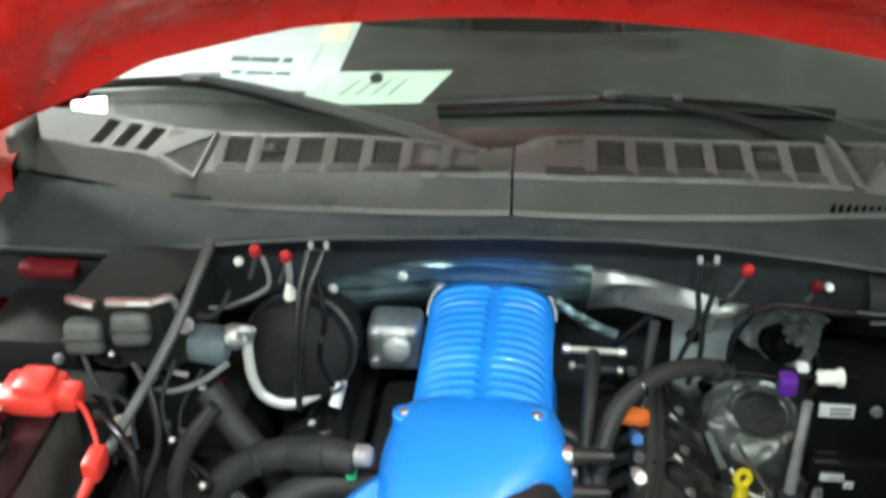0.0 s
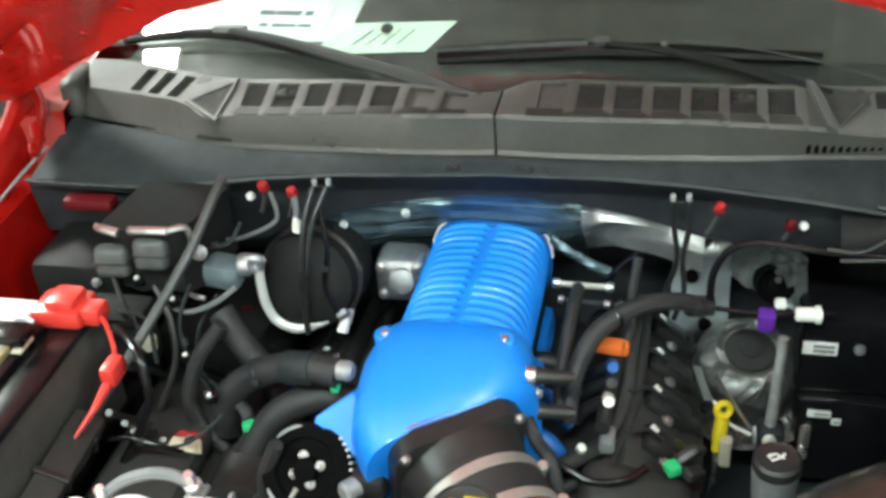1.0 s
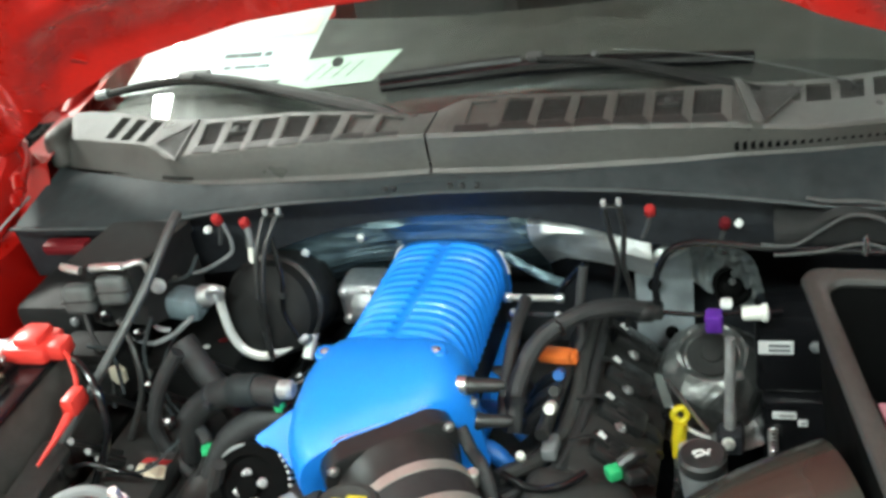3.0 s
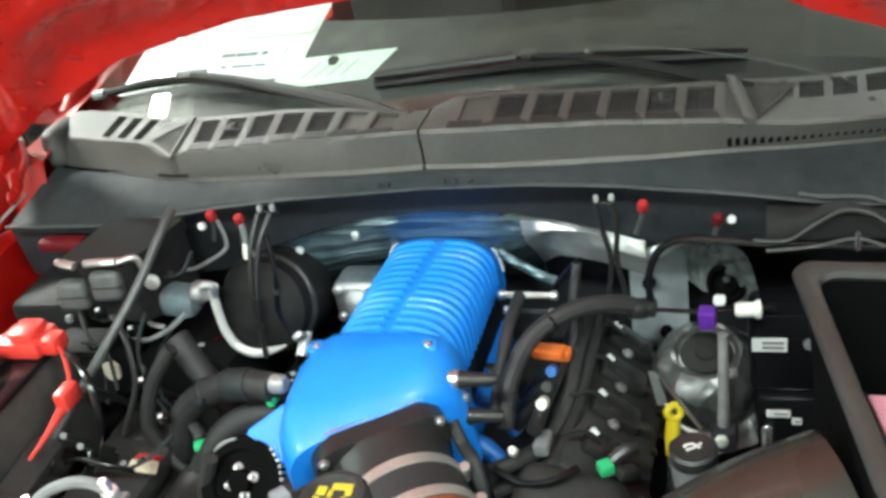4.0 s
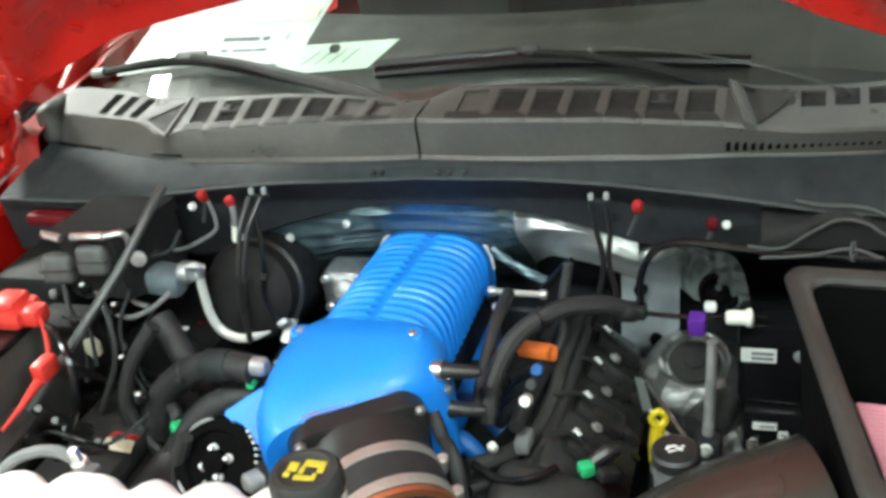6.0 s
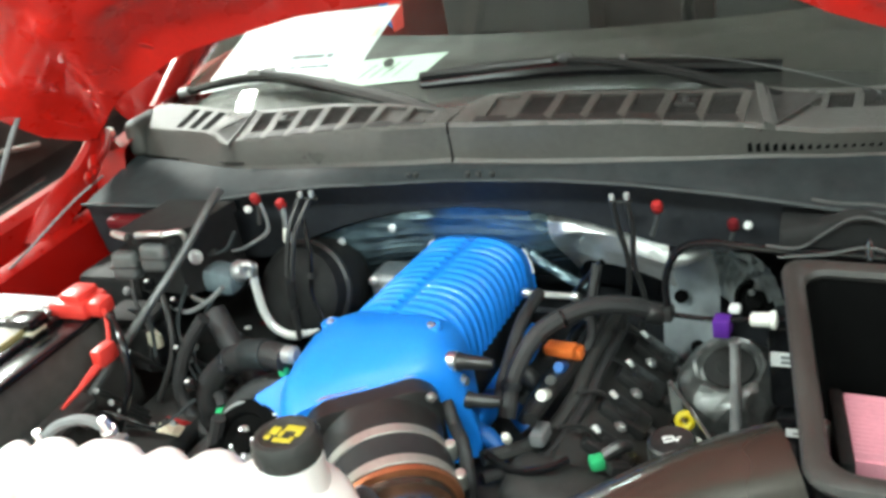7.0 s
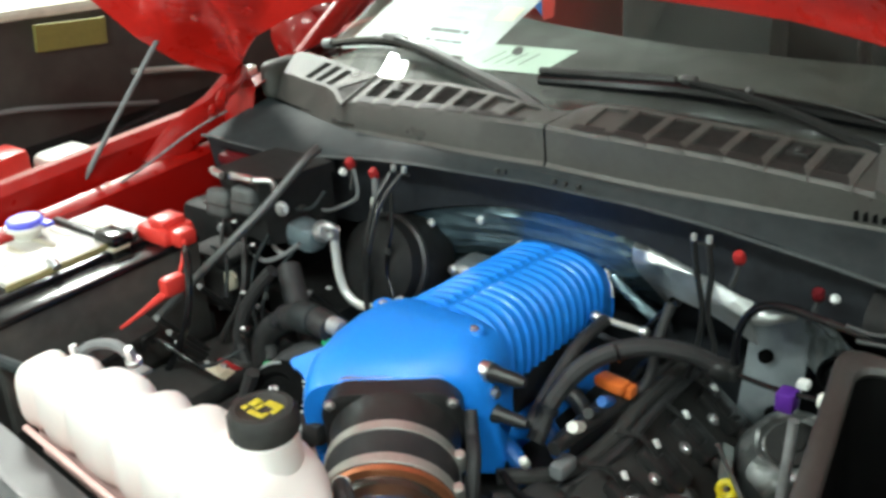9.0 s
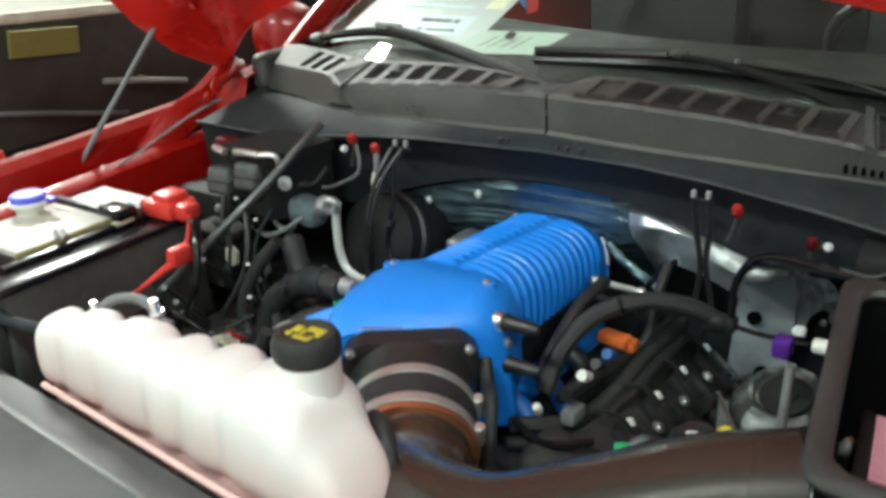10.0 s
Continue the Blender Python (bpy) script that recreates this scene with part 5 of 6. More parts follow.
part("block", box((-0.24, -0.34, 0.45), (0.24, 0.14, 0.72), 0.03), BLACK_MATT, engine)
part("front_cover", box((-0.3, -0.40, 0.5), (0.3, -0.34, 0.76), 0.03), BLACK_MATT, engine)


def valve_cover(m, label):
    t = thing("valve_cover", m.translation, label, "valve cover")

    def put(name, bm, material, parent=None):
        bm.transform(m)
        return part(name, bm, material, parent or t)

    put("cover", box((-0.085, -0.235, -0.04), (0.085, 0.2, 0.0), 0.018), BLACK_MATT)
    put("flange", box((-0.1, -0.245, -0.06), (0.1, 0.21, -0.042), 0.006), BLACK_MATT)
    for k in range(4):
        y = 0.14 - 0.1 * k
        coil = put("ignition_coil", box((-0.055, y - 0.028, -0.004), (0.035, y + 0.028, 0.022), 0.01), BLACK)
        put("connector", box((-0.03, y - 0.02, 0.012), (0.008, y + 0.008, 0.027), 0.006), BLACK, coil)
        put("tag", box((-0.052, y + 0.004, 0.018), (-0.037, y + 0.014, 0.0255), 0.0015, m=pose(0, 0, 0, 0, 0, -30)), LABEL, coil)
        put("bolt", disc_bolt((-0.02 + 0.012, y - 0.03, 0.006), (0, 0, 1), 0.008, 0.008), CHROME, coil)
        put("wire", tube([V((-0.03, y - 0.01, 0.024)), V((-0.07, y - 0.02, 0.034)), V((-0.10, y - 0.04, 0.02))], 0.004, 6), BLACK, coil)
        put("boot", tube([V((0.03, y, 0.004)), V((0.05, y, 0.006)), V((0.07, y - 0.004, 0.0))], [0.012, 0.013, 0.009], 10), BLACK, coil)
    for y in (-0.2, -0.09, 0.01, 0.11, 0.19):
        put("cover_bolt", disc_bolt((0.075, y, -0.002), (0, 0, 1), 0.006, 0.006), BLACK_GLOSS)
    return t


valve_cover(VC, "black plastic valve cover with four ignition coils")
valve_cover(Matrix.Translation((-0.36, -0.09, 0.70)) @ Matrix.Rotation(radians(-38), 4, "Y") @ Matrix.Rotation(math.pi, 4, "Z"), "black valve cover half hidden below hoses")
plate = thing("bracket_plate", (0.36, -0.03, 0.7), "grey-green metal bracket plate on the valve cover", "bracket")
bm = loft([[V((x, y, z)) + V((0, 0, d)) for x, y, z in ((0.338, 0.0, 0.735), (0.352, 0.01, 0.725), (0.376, -0.05, 0.70), (0.36, -0.065, 0.712))] for d in (0, 0.003)])
part("plate", bm, GREY_GREEN, plate)
fcov = thing("timing_cover", (0.25, -0.34, 0.7), "domed dark grey plastic timing cover", "cover")
part("dome", box((0.16, -0.40, 0.66), (0.34, -0.29, 0.782), 0.035, seg=4, m=pose(0, 0, 0, 12, 14, 0)), BLACK_MATT, fcov)
part("sensor", box((0.325, -0.325, 0.77), (0.36, -0.30, 0.79), 0.006, m=pose(0, 0, 0, 0, 20, 40)), BLACK, fcov)
part("rib", box((0.2, -0.41, 0.70), (0.21, -0.39, 0.76), 0.004), BLACK_MATT, fcov)

OC = V((0.453, -0.385, 0.877))
oil = thing("oil_filler", OC, "round black oil filler cap with a worn white symbol", "cap")
part("neck", lathe([(0.026, -0.19), (0.028, -0.09), (0.032, -0.03), (0.034, 0.0)], OC, (0, 0, 1), 20), GREY_PLASTIC, oil)
knob = part("knob", lathe([(0.031, 0.0), (0.034, 0.004), (0.034, 0.02), (0.03, 0.024), (0.027, 0.022), (0.005, 0.022)], OC, (0, -0.05, 1), 28), BLACK, oil)
for dx, dy, w, a_ in ((-0.006, 0.004, 0.007, 20), (0.005, 0.001, 0.006, -35), (-0.003, -0.005, 0.007, 30), (0.009, 0.006, 0.003, 60), (-0.011, -0.001, 0.003, -60)):
    p = OC + V((dx, dy, 0.0235))
    part("symbol", box(p - V((w, 0.0022, 0.001)), p + V((w, 0.0022, 0.001)), 0.0008, m=pose(0, 0, 0, 0, 0, a_), seg=1), LABEL, knob)
part("bracket", box((0.40, -0.43, 0.69), (0.5, -0.33, 0.70), 0.004), BLACK_MATT, oil)
dip = thing("dipstick", (0.39, -0.11, 0.6), "yellow dipstick handle on a thin tube", "dipstick")
ringb = lathe([(0.0115 + 0.0065 * math.cos(a), 0.006 * math.sin(a)) for a in np.linspace(0, 2 * math.pi, 9)], (0.392, -0.100, 0.728), (0.3, -1, 0.4), 20, caps=False)
part("ring", ringb, YELLOW, dip)
part("handle", tube([V((0.391, -0.105, 0.714)), V((0.388, -0.115, 0.69)), V((0.383, -0.125, 0.655))], [0.012, 0.013, 0.008], 10), YELLOW, dip)
part("tube", tube([V((0.383, -0.125, 0.655)), V((0.38, -0.14, 0.6)), V((0.36, -0.16, 0.52))], 0.005, 8), CHROME, dip)
part("collar", box((0.388, -0.14, 0.63), (0.408, -0.12, 0.69), 0.004), CREAM, dip)
thin = thing("thin_metal_rod", (0.4, -0.1, 0.72), "thin bright metal line above the valve cover", "rod")
part("rod", tube([V((0.372, -0.10, 0.805)), V((0.40, -0.105, 0.76)), V((0.437, -0.12, 0.71))], 0.0035, 8), CHROME, thin)

# ---- hoses, lines and plugs on the driver's side ----


def line(name, pts, r, material, label, category="hose", ends=None, n=10):
    t = thing(name, pts[0], label, category)
    part("tube", tube([V(p) for p in pts], r, n), material, t)
    if ends:
        em, er, el = ends
        for a, b in ((pts[0], pts[1]), (pts[-1], pts[-2])):
            d = (V(b) - V(a)).normalized()
            part("end_fitting", lathe([(er * 0.8, 0), (er, 0.003), (er, el - 0.003), (er * 0.8, el)], V(a), d, 14), em, t)
    return t


bh = line("breather_hose", [(0.344, -0.025, 0.889), (0.30, -0.06, 0.922), (0.238, -0.1, 0.934), (0.178, -0.15, 0.914), (0.148, -0.21, 0.868), (0.142, -0.255, 0.81)], 0.0155, HOSE, "thick grey rubber hose arching over the valve cover")
part("end_sleeve", lathe([(0.017, 0), (0.0185, 0.003), (0.0185, 0.03), (0.016, 0.034)], (0.348, -0.022, 0.886), (-0.75, -0.55, 0.4), 18), BLACK, bh)
part("spring_clamp", lathe([(0.0162, -0.006), (0.0175, -0.005), (0.0175, 0.005), (0.0162, 0.006)], (0.146, -0.225, 0.853), (0.1, 0.5, 0.85), 18), STEEL_DARK, bh)
part("cable_tie", lathe([(0.016, -0.003), (0.017, 0), (0.016, 0.003)], (0.209, -0.123, 0.9265), (0.75, 0.62, 0.25), 18), BLACK_GLOSS, bh)
vac = line("vacuum_line", [(0.335, -0.022, 0.889), (0.40, -0.032, 0.889), (0.453, -0.036, 0.89), (0.50, -0.033, 0.892), (0.56, -0.028, 0.893)], 0.0045, BLACK_GLOSS, "thin black plastic line with a purple and a white connector", "line")
part("joint_block", box((0.335, -0.037, 0.876), (0.368, -0.007, 0.902), 0.006), BLACK, vac)
pc = part("purple_connector", box((0.437, -0.053, 0.862), (0.466, -0.022, 0.896), 0.005), PURPLE, vac)
part("clip", box((0.462, -0.04, 0.902), (0.482, -0.02, 0.916), 0.005), LABEL, pc)
part("white_connector", lathe([(0.009, 0), (0.0125, 0.004), (0.0125, 0.03), (0.016, 0.034), (0.016, 0.041), (0.006, 0.044)], (0.496, -0.034, 0.892), (1, 0.05, 0.01), 16), WHITE_PLASTIC, vac)
line("cable_loop", [(0.358, -0.02, 0.885), (0.36, -0.02, 0.955), (0.385, -0.02, 1.005), (0.43, -0.025, 1.024), (0.5, -0.035, 1.024), (0.58, -0.045, 1.022), (0.66, -0.06, 1.028), (0.75, -0.08, 1.03)], 0.0065, BLACK_GLOSS, "black cable looped over the silver shield", "cable")
line("hose_drop", [(0.236, 0.0, 0.965), (0.228, -0.027, 0.907), (0.228, -0.053, 0.852), (0.211, -0.08, 0.821)], 0.009, HOSE, "thin rubber hose running down to an orange clip")
oc = thing("orange_clip", (0.2, -0.08, 0.83), "orange plastic locking clip on the fuel line", "clip")
part("body", box((0.165, -0.125, 0.848), (0.222, -0.095, 0.868), 0.006, m=pose(0, 0, 0, 0, 0, -8)), ORANGE, oc)
part("latch", box((0.208, -0.115, 0.838), (0.23, -0.09, 0.86), 0.006), ORANGE, oc)
line("bent_cable", [(0.238, 0.02, 0.958), (0.222, 0.03, 0.942), (0.2, 0.03, 0.918), (0.174, 0.03, 0.886)], 0.006, BLACK_GLOSS, "short bent black cable", "cable")
line("fuel_line", [(0.088, 0.0, 0.902), (0.14, 0.0, 0.9), (0.195, 0.0, 0.899)], 0.006, STEEL, "short steel fuel line with bright fittings", "line", (CHROME, 0.009, 0.014))
line("fuel_line", [(0.10, -0.02, 0.882), (0.14, -0.02, 0.878), (0.19, -0.02, 0.876)], 0.006, STEEL_DARK, "short dark fuel line with bright fittings", "line", (CHROME, 0.008, 0.01))
line("foil_wrapped_pipe", [(0.075, 0.09, 0.935), (0.11, 0.085, 0.912), (0.15, 0.08, 0.89), (0.182, 0.08, 0.876)], 0.009, FOIL, "pipe wrapped in bright foil", "pipe")
line("side_hose", [(0.138, -0.04, 0.925), (0.132, -0.12, 0.91), (0.126, -0.2, 0.86), (0.128, -0.25, 0.83)], 0.011, HOSE, "black hose along the side of the supercharger")
for z, y in ((0.948, -0.308), (0.875, -0.305)):
    f = thing("side_nozzle", (0.1, y, z), "black nozzle with a bright collar on the supercharger", "nozzle", "side nozzles")
    part("nozzle", lathe([(0.013, 0.012), (0.015, 0.02), (0.012, 0.03), (0.011, 0.06), (0.007, 0.075)], (0.085, y, z), (1, 0.1, -0.05), 14), BLACK, f)
    part("collar", lathe([(0.011, -0.004), (0.016, 0.0), (0.016, 0.014), (0.012, 0.018)], (0.085, y, z), (1, 0.1, -0.05), 14), CHROME, f)
part("screw", disc_bolt((0.1, -0.302, 0.908), (1, 0, 0), 0.008, 0.01), CHROME, thing("side_screw", (0.1, -0.302, 0.908), "bright screw on the supercharger flank", "screw"))
rail = thing("fuel_rail", (0.2, -0.18, 0.8), "black fuel rail with blue and white injector plugs", "fuel rail")
part("rail", tube([V((0.218, 0.06, 0.826)), V((0.212, -0.08, 0.826)), V((0.205, -0.2, 0.835)), V((0.2, -0.29, 0.838))], 0.012, 12), BLACK, rail)
for k, y in enumerate((0.02, -0.15, -0.19, -0.235)):
    m_ = (BLACK, BLUE_PLASTIC, BLACK, WHITE_PLASTIC)[k]
    part("injector_plug", lathe([(0.008, -0.026), (0.0105, -0.022), (0.0105, 0.012), (0.009, 0.018)], (0.205, y, 0.848), (0.1, -0.8, 0.5), 14), m_, rail)
    part("injector", tube([V((0.2, y + 0.01, 0.84)), V((0.17, y + 0.02, 0.81)), V((0.15, y + 0.02, 0.78))], 0.010, 10), BLACK, rail)
part("end_plug", lathe([(0.006, 0), (0.008, 0.004), (0.0075, 0.018), (0.004, 0.022)], (0.17, -0.32, 0.815), (0.1, -0.5, 0.8), 12), WHITE_PLASTIC, rail)
part("grey_plug", box((0.195, -0.3, 0.79), (0.22, -0.255, 0.815), 0.006), GREY_PLASTIC, rail)
line("wiring_loom", [(0.237, 0.08, 0.82), (0.232, -0.07, 0.822), (0.228, -0.16, 0.80), (0.2, -0.26, 0.78), (0.13, -0.34, 0.79)], 0.013, BLACK_MATT, "taped black wiring loom beside the fuel rail", "wiring loom")
line("wiring_loom", [(0.252, 0.06, 0.812), (0.25, -0.08, 0.806), (0.242, -0.18, 0.785), (0.21, -0.29, 0.765), (0.14, -0.37, 0.775)], 0.010, HOSE, "corrugated black wiring loom beside the valve cover", "wiring loom")
line("drain_hose", [(0.092, -0.35, 0.90), (0.11, -0.37, 0.872), (0.135, -0.40, 0.86), (0.15, -0.43, 0.80), (0.155, -0.45, 0.7)], 0.011, HOSE, "black hose dropping in front of the engine")
line("front_loop", [(0.14, -0.34, 0.80), (0.19, -0.36, 0.79), (0.24, -0.36, 0.80), (0.27, -0.33, 0.80)], 0.007, BLACK_GLOSS, "glossy black cable loop over the timing cover", "cable")
gr = thing("green_plug", (0.31, -0.31, 0.78), "green and black electrical plug", "plug")
part("green_latch", box((0.298, -0.325, 0.778), (0.322, -0.3, 0.798), 0.005, m=pose(0, 0, 0, 0, 0, 30)), GREEN, gr)
part("body", tube([V((0.318, -0.30, 0.79)), V((0.34, -0.285, 0.80)), V((0.355, -0.275, 0.797))], [0.011, 0.012, 0.008], 10), BLACK, gr)

# rail and stepped bracket at the driver's side wing
shelf = thing("inner_wing_shelf", (0.75, -0.1, 1.0), "black pressed inner wing shelf with a stepped edge", "shelf")
rows = [[V((x, y, z + 0.03 * math.exp(-((x - 0.66) / 0.05) ** 2) * (k in (1, 2)))) for x in np.linspace(0.55, 0.92, 20)] for k, (y, z) in enumerate(((0.0, 1.075), (-0.03, 1.06), (-0.04, 1.05), (-0.044, 1.038), (-0.044, 1.03)))]
part("pressing", sheet(rows, 0.003, (0, 1, -0.2)), DULL, shelf)
part("edge_line", tube([V(p) for p in ((0.53, -0.05, 1.034), (0.58, -0.05, 1.032), (0.62, -0.052, 1.06), (0.66, -0.054, 1.085), (0.70, -0.054, 1.08), (0.74, -0.056, 1.058), (0.85, -0.056, 1.05))], 0.0028, 8), ROD_GREY, shelf)
part("lower_rail", tube([V(p) for p in ((0.55, -0.06, 1.02), (0.62, -0.066, 1.03), (0.68, -0.07, 1.045), (0.74, -0.075, 1.03), (0.86, -0.08, 1.02))], 0.003, 8), ROD_GREY, shelf)
part("upper_rail", tube([V(p) for p in ((0.598, -0.03, 1.104), (0.635, -0.035, 1.1), (0.70, -0.035, 1.096), (0.76, -0.04, 1.07), (0.86, -0.05, 1.05))], 0.0026, 8), ROD_GREY, shelf)
part("peg", lathe([(0.004, -0.016), (0.006, 0), (0.004, 0.016)], (0.682, -0.068, 1.04), (0, 0, 1), 10), CHROME, shelf)

# pegs and caps under the cowl
for x, y, z, m_ in ((-0.393, -0.064, 1.112, CAP_RED), (-0.349, -0.05, 1.095, CAP_RED), (0.362, -0.035, 1.092, CAP_RED), (0.475, -0.012, 1.052, DARK_RED)):
    c = thing("red_plug", (x, y, z), "small red plastic cap under the cowl", "cap", "red caps")
    part("cap", lathe([(0.007, -0.012), (0.0095, -0.008), (0.0095, 0.005), (0.006, 0.010)], (x, y, z), (0.1, -0.5, 0.85), 14), m_, c)
    part("stem", tube([V((x, y + 0.005, z - 0.01)), V((x - 0.008, y + 0.01, z - 0.035)), V((x - 0.018, y + 0.015, z - 0.06))], 0.0038, 8), ROD_GREY, c)
for x, y, z in ((0.496, -0.006, 1.047), (-0.425, -0.055, 1.085)):
    c = thing("white_button", (x, y, z), "round white plastic button clip", "clip", "white buttons")
    part("head", lathe([(0.0074, -0.006), (0.0076, 0.0), (0.005, 0.004)], (x, y, z), (0, -1, 0.4), 16), LABEL, c)
for s, x0 in ((-1, -0.3), (1, 0.3)):
    c = thing("cowl_latch", (x0, -0.03, 1.11), "small bright latch bracket under the cowl", "latch", "cowl latches")
    part("left_tab", box((x0 - 0.016, -0.04, 1.101), (x0 - 0.007, -0.03, 1.114), 0.003), PALE_GREY, c)
    part("right_tab", box((x0 + 0.009, -0.04, 1.102), (x0 + 0.018, -0.03, 1.116), 0.003), PALE_GREY, c)
    part("bridge", box((x0 - 0.016, -0.034, 1.094), (x0 + 0.02, -0.026, 1.1), 0.002), BLACK, c)
    for dx, low in ((-0.012, 0.0), (0.012, 0.03)):
        pts = ([(x0 + dx, -0.036, 1.1), (x0 + dx + 0.004, -0.03, 1.05), (x0 + dx * 0.4 + 0.004, -0.02, 0.98), (x0 - 0.016 + low, 0.0, 0.9), (x0 - 0.03 + low, 0.0, 0.84)] if s > 0 else
               [(x0 + dx - 0.003, -0.04, 1.1), (x0 + dx * 0.6 - 0.018, -0.08, 1.05), (x0 + dx * 0.4 - 0.026, -0.105, 0.98), (x0 + dx * 0.3 - 0.032, -0.112, 0.92), (x0 - 0.036, -0.115, 0.84)])
        line("hanging_cable", pts, 0.0048, BLACK, "black cable hanging from the cowl latch", "cable")

# ---- passenger side: boxes, drum, hoses ----
drum = thing("vacuum_drum", (-0.35, 0.0, 0.85), "round black drum with a raised seam", "drum")
part("shell", lathe([(0.03, 0.085), (0.062, 0.08), (0.086, 0.06), (0.092, 0.03), (0.092, -0.06), (0.08, -0.08)], (-0.345, -0.01, 0.9), (0.0, -0.93, 0.3), 32), DULL, drum)
part("seam", lathe([(0.092, 0.02), (0.097, 0.024), (0.097, 0.032), (0.092, 0.036)], (-0.345, -0.01, 0.9), (0.0, -0.93, 0.3), 32), BLACK, drum)
ap = line("silver_pipe", [(-0.401, -0.112, 0.995), (-0.41, -0.108, 0.968), (-0.412, -0.106, 0.93), (-0.41, -0.105, 0.892), (-0.395, -0.104, 0.856), (-0.358, -0.102, 0.84), (-0.316, -0.088, 0.85), (-0.278, -0.071, 0.868)], 0.0088, PALE_METAL, "bent bright aluminium refrigerant pipe", "pipe")
part("flange_nut", lathe([(0.014, 0), (0.017, 0.004), (0.017, 0.018), (0.012, 0.022)], (-0.274, -0.07, 0.87), (-0.6, -0.2, -0.3), 8), ALU, ap)
part("elbow", tube([V((-0.428, -0.12, 0.99)), V((-0.415, -0.121, 1.002)), V((-0.402, -0.116, 0.996)), V((-0.406, -0.11, 0.975))], 0.008, 12), ALU, ap)
valve = thing("expansion_valve", (-0.48, -0.12, 0.96), "greenish grey cast valve body", "valve")
vb = box((-0.542, -0.15, 0.948), (-0.432, -0.09, 1.0), 0.018, m=pose(0, 0, 0, 0, 10, 0))
part("body", vb, mat("aged_cast_alloy", (0.13, 0.17, 0.19), 0.5, 0.35, 60, 0.25, 0.3, 300), valve)
part("rim", tube([V((-0.535, -0.155, 0.965)), V((-0.52, -0.16, 0.945)), V((-0.495, -0.16, 0.938))], 0.005, 8), ALU, valve)
part("nose", lathe([(0.02, 0), (0.022, 0.008), (0.018, 0.02)], (-0.434, -0.12, 0.985), (1, 0, 0.3), 16), ALU, valve)

FUSE_GREY = mat("dusty_grey_plastic", (0.075, 0.078, 0.078), 0.5, 0.0, 60, 0.25, 0.3, 400)
fuse = thing("fuse_box", (-0.56, -0.12, 0.98), "glossy black fuse box with two rounded bays", "fuse box")
part("lid", loft([[V((x, y, z)) for x, y in ((-0.648, -0.172), (-0.60, -0.19), (-0.575, -0.176), (-0.515, -0.186), (-0.49, -0.15), (-0.47, -0.03), (-0.63, -0.03))] for z in (1.07, 1.092)]), DULL, fuse)
part("case", loft([[V((x, y, z)) for x, y in ((-0.64, -0.165), (-0.60, -0.18), (-0.575, -0.168), (-0.515, -0.178), (-0.495, -0.15), (-0.475, -0.035), (-0.625, -0.035))] for z in (0.96, 1.07)]), DULL, fuse)
for x, z in ((-0.636, 1.038), (-0.56, 1.058)):
    part("bay", box((x - 0.03, -0.2, z - 0.042), (x + 0.03, -0.165, z + 0.014), 0.012, m=pose(0, 0, 0, -12, 0, 4), seg=3), FUSE_GREY, fuse)
    part("bay_seam", box((x - 0.031, -0.2015, z - 0.016), (x + 0.031, -0.18, z - 0.012), 0.001, m=pose(0, 0, 0, -12, 0, 4), seg=1), BLACK, fuse)
for a, b in (((-0.652, -0.178, 1.088), (-0.605, -0.196, 1.09)), ((-0.59, -0.184, 1.088), (-0.52, -0.192, 1.096))):
    part("lip", tube([V(a), (V(a) + V(b)) / 2 + V((0, -0.006, 0.004)), V(b)], 0.0075, 8), CHROME, fuse)
part("corner_lip", tube([V((-0.52, -0.192, 1.096)), V((-0.497, -0.17, 1.09)), V((-0.492, -0.165, 1.062))], 0.006, 8), CHROME, fuse)
part("screw", disc_bolt((-0.487, -0.16, 1.035), (0.3, -1, 0.2), 0.01, 0.01), ALU, fuse)
line("support_rod", [(-0.455, -0.08, 1.136), (-0.462, -0.115, 1.118), (-0.49, -0.2, 1.05), (-0.535, -0.29, 0.975), (-0.59, -0.37, 0.895), (-0.66, -0.46, 0.80)], 0.0085, ROD_GREY, "long dark grey rod leaning across the bay", "rod")
wb = thing("wing_box", (-0.78, -0.05, 0.95), "dark plastic housing in the corner of the bay", "box")
part("case", box((-0.86, -0.12, 0.75), (-0.69, 0.06, 0.96), 0.02), DULL, wb)
part("red_cover", box((-0.80, -0.05, 1.03), (-0.70, -0.015, 1.056), 0.01), DARK_RED, wb)
part("side_clip", lathe([(0.008, 0), (0.01, 0.006), (0.006, 0.012)], (-0.72, -0.122, 0.93), (0, -1, 0.3), 12), GREY_PLASTIC, wb)
low_box = thing("relay_box", (-0.66, -0.16, 0.85), "flat matt black relay box behind the battery", "box")
part("lid", box((-0.72, -0.22, 0.90), (-0.60, -0.14, 0.925), 0.01), DULL, low_box)
part("case", box((-0.715, -0.215, 0.80), (-0.605, -0.145, 0.90), 0.01), BLACK, low_box)
tagp = thing("cream_plate", (-0.615, -0.195, 0.86), "cream plastic plate on the inner wing", "plate")
part("plate", loft([[V((x, y + d, z)) for x, z in ((-0.598, 0.88), (-0.586, 0.868), (-0.568, 0.876), (-0.566, 0.9), (-0.576, 0.91), (-0.596, 0.904))] for y, d in ((-0.233, 0), (-0.233, 0.008))]), CREAM, tagp)

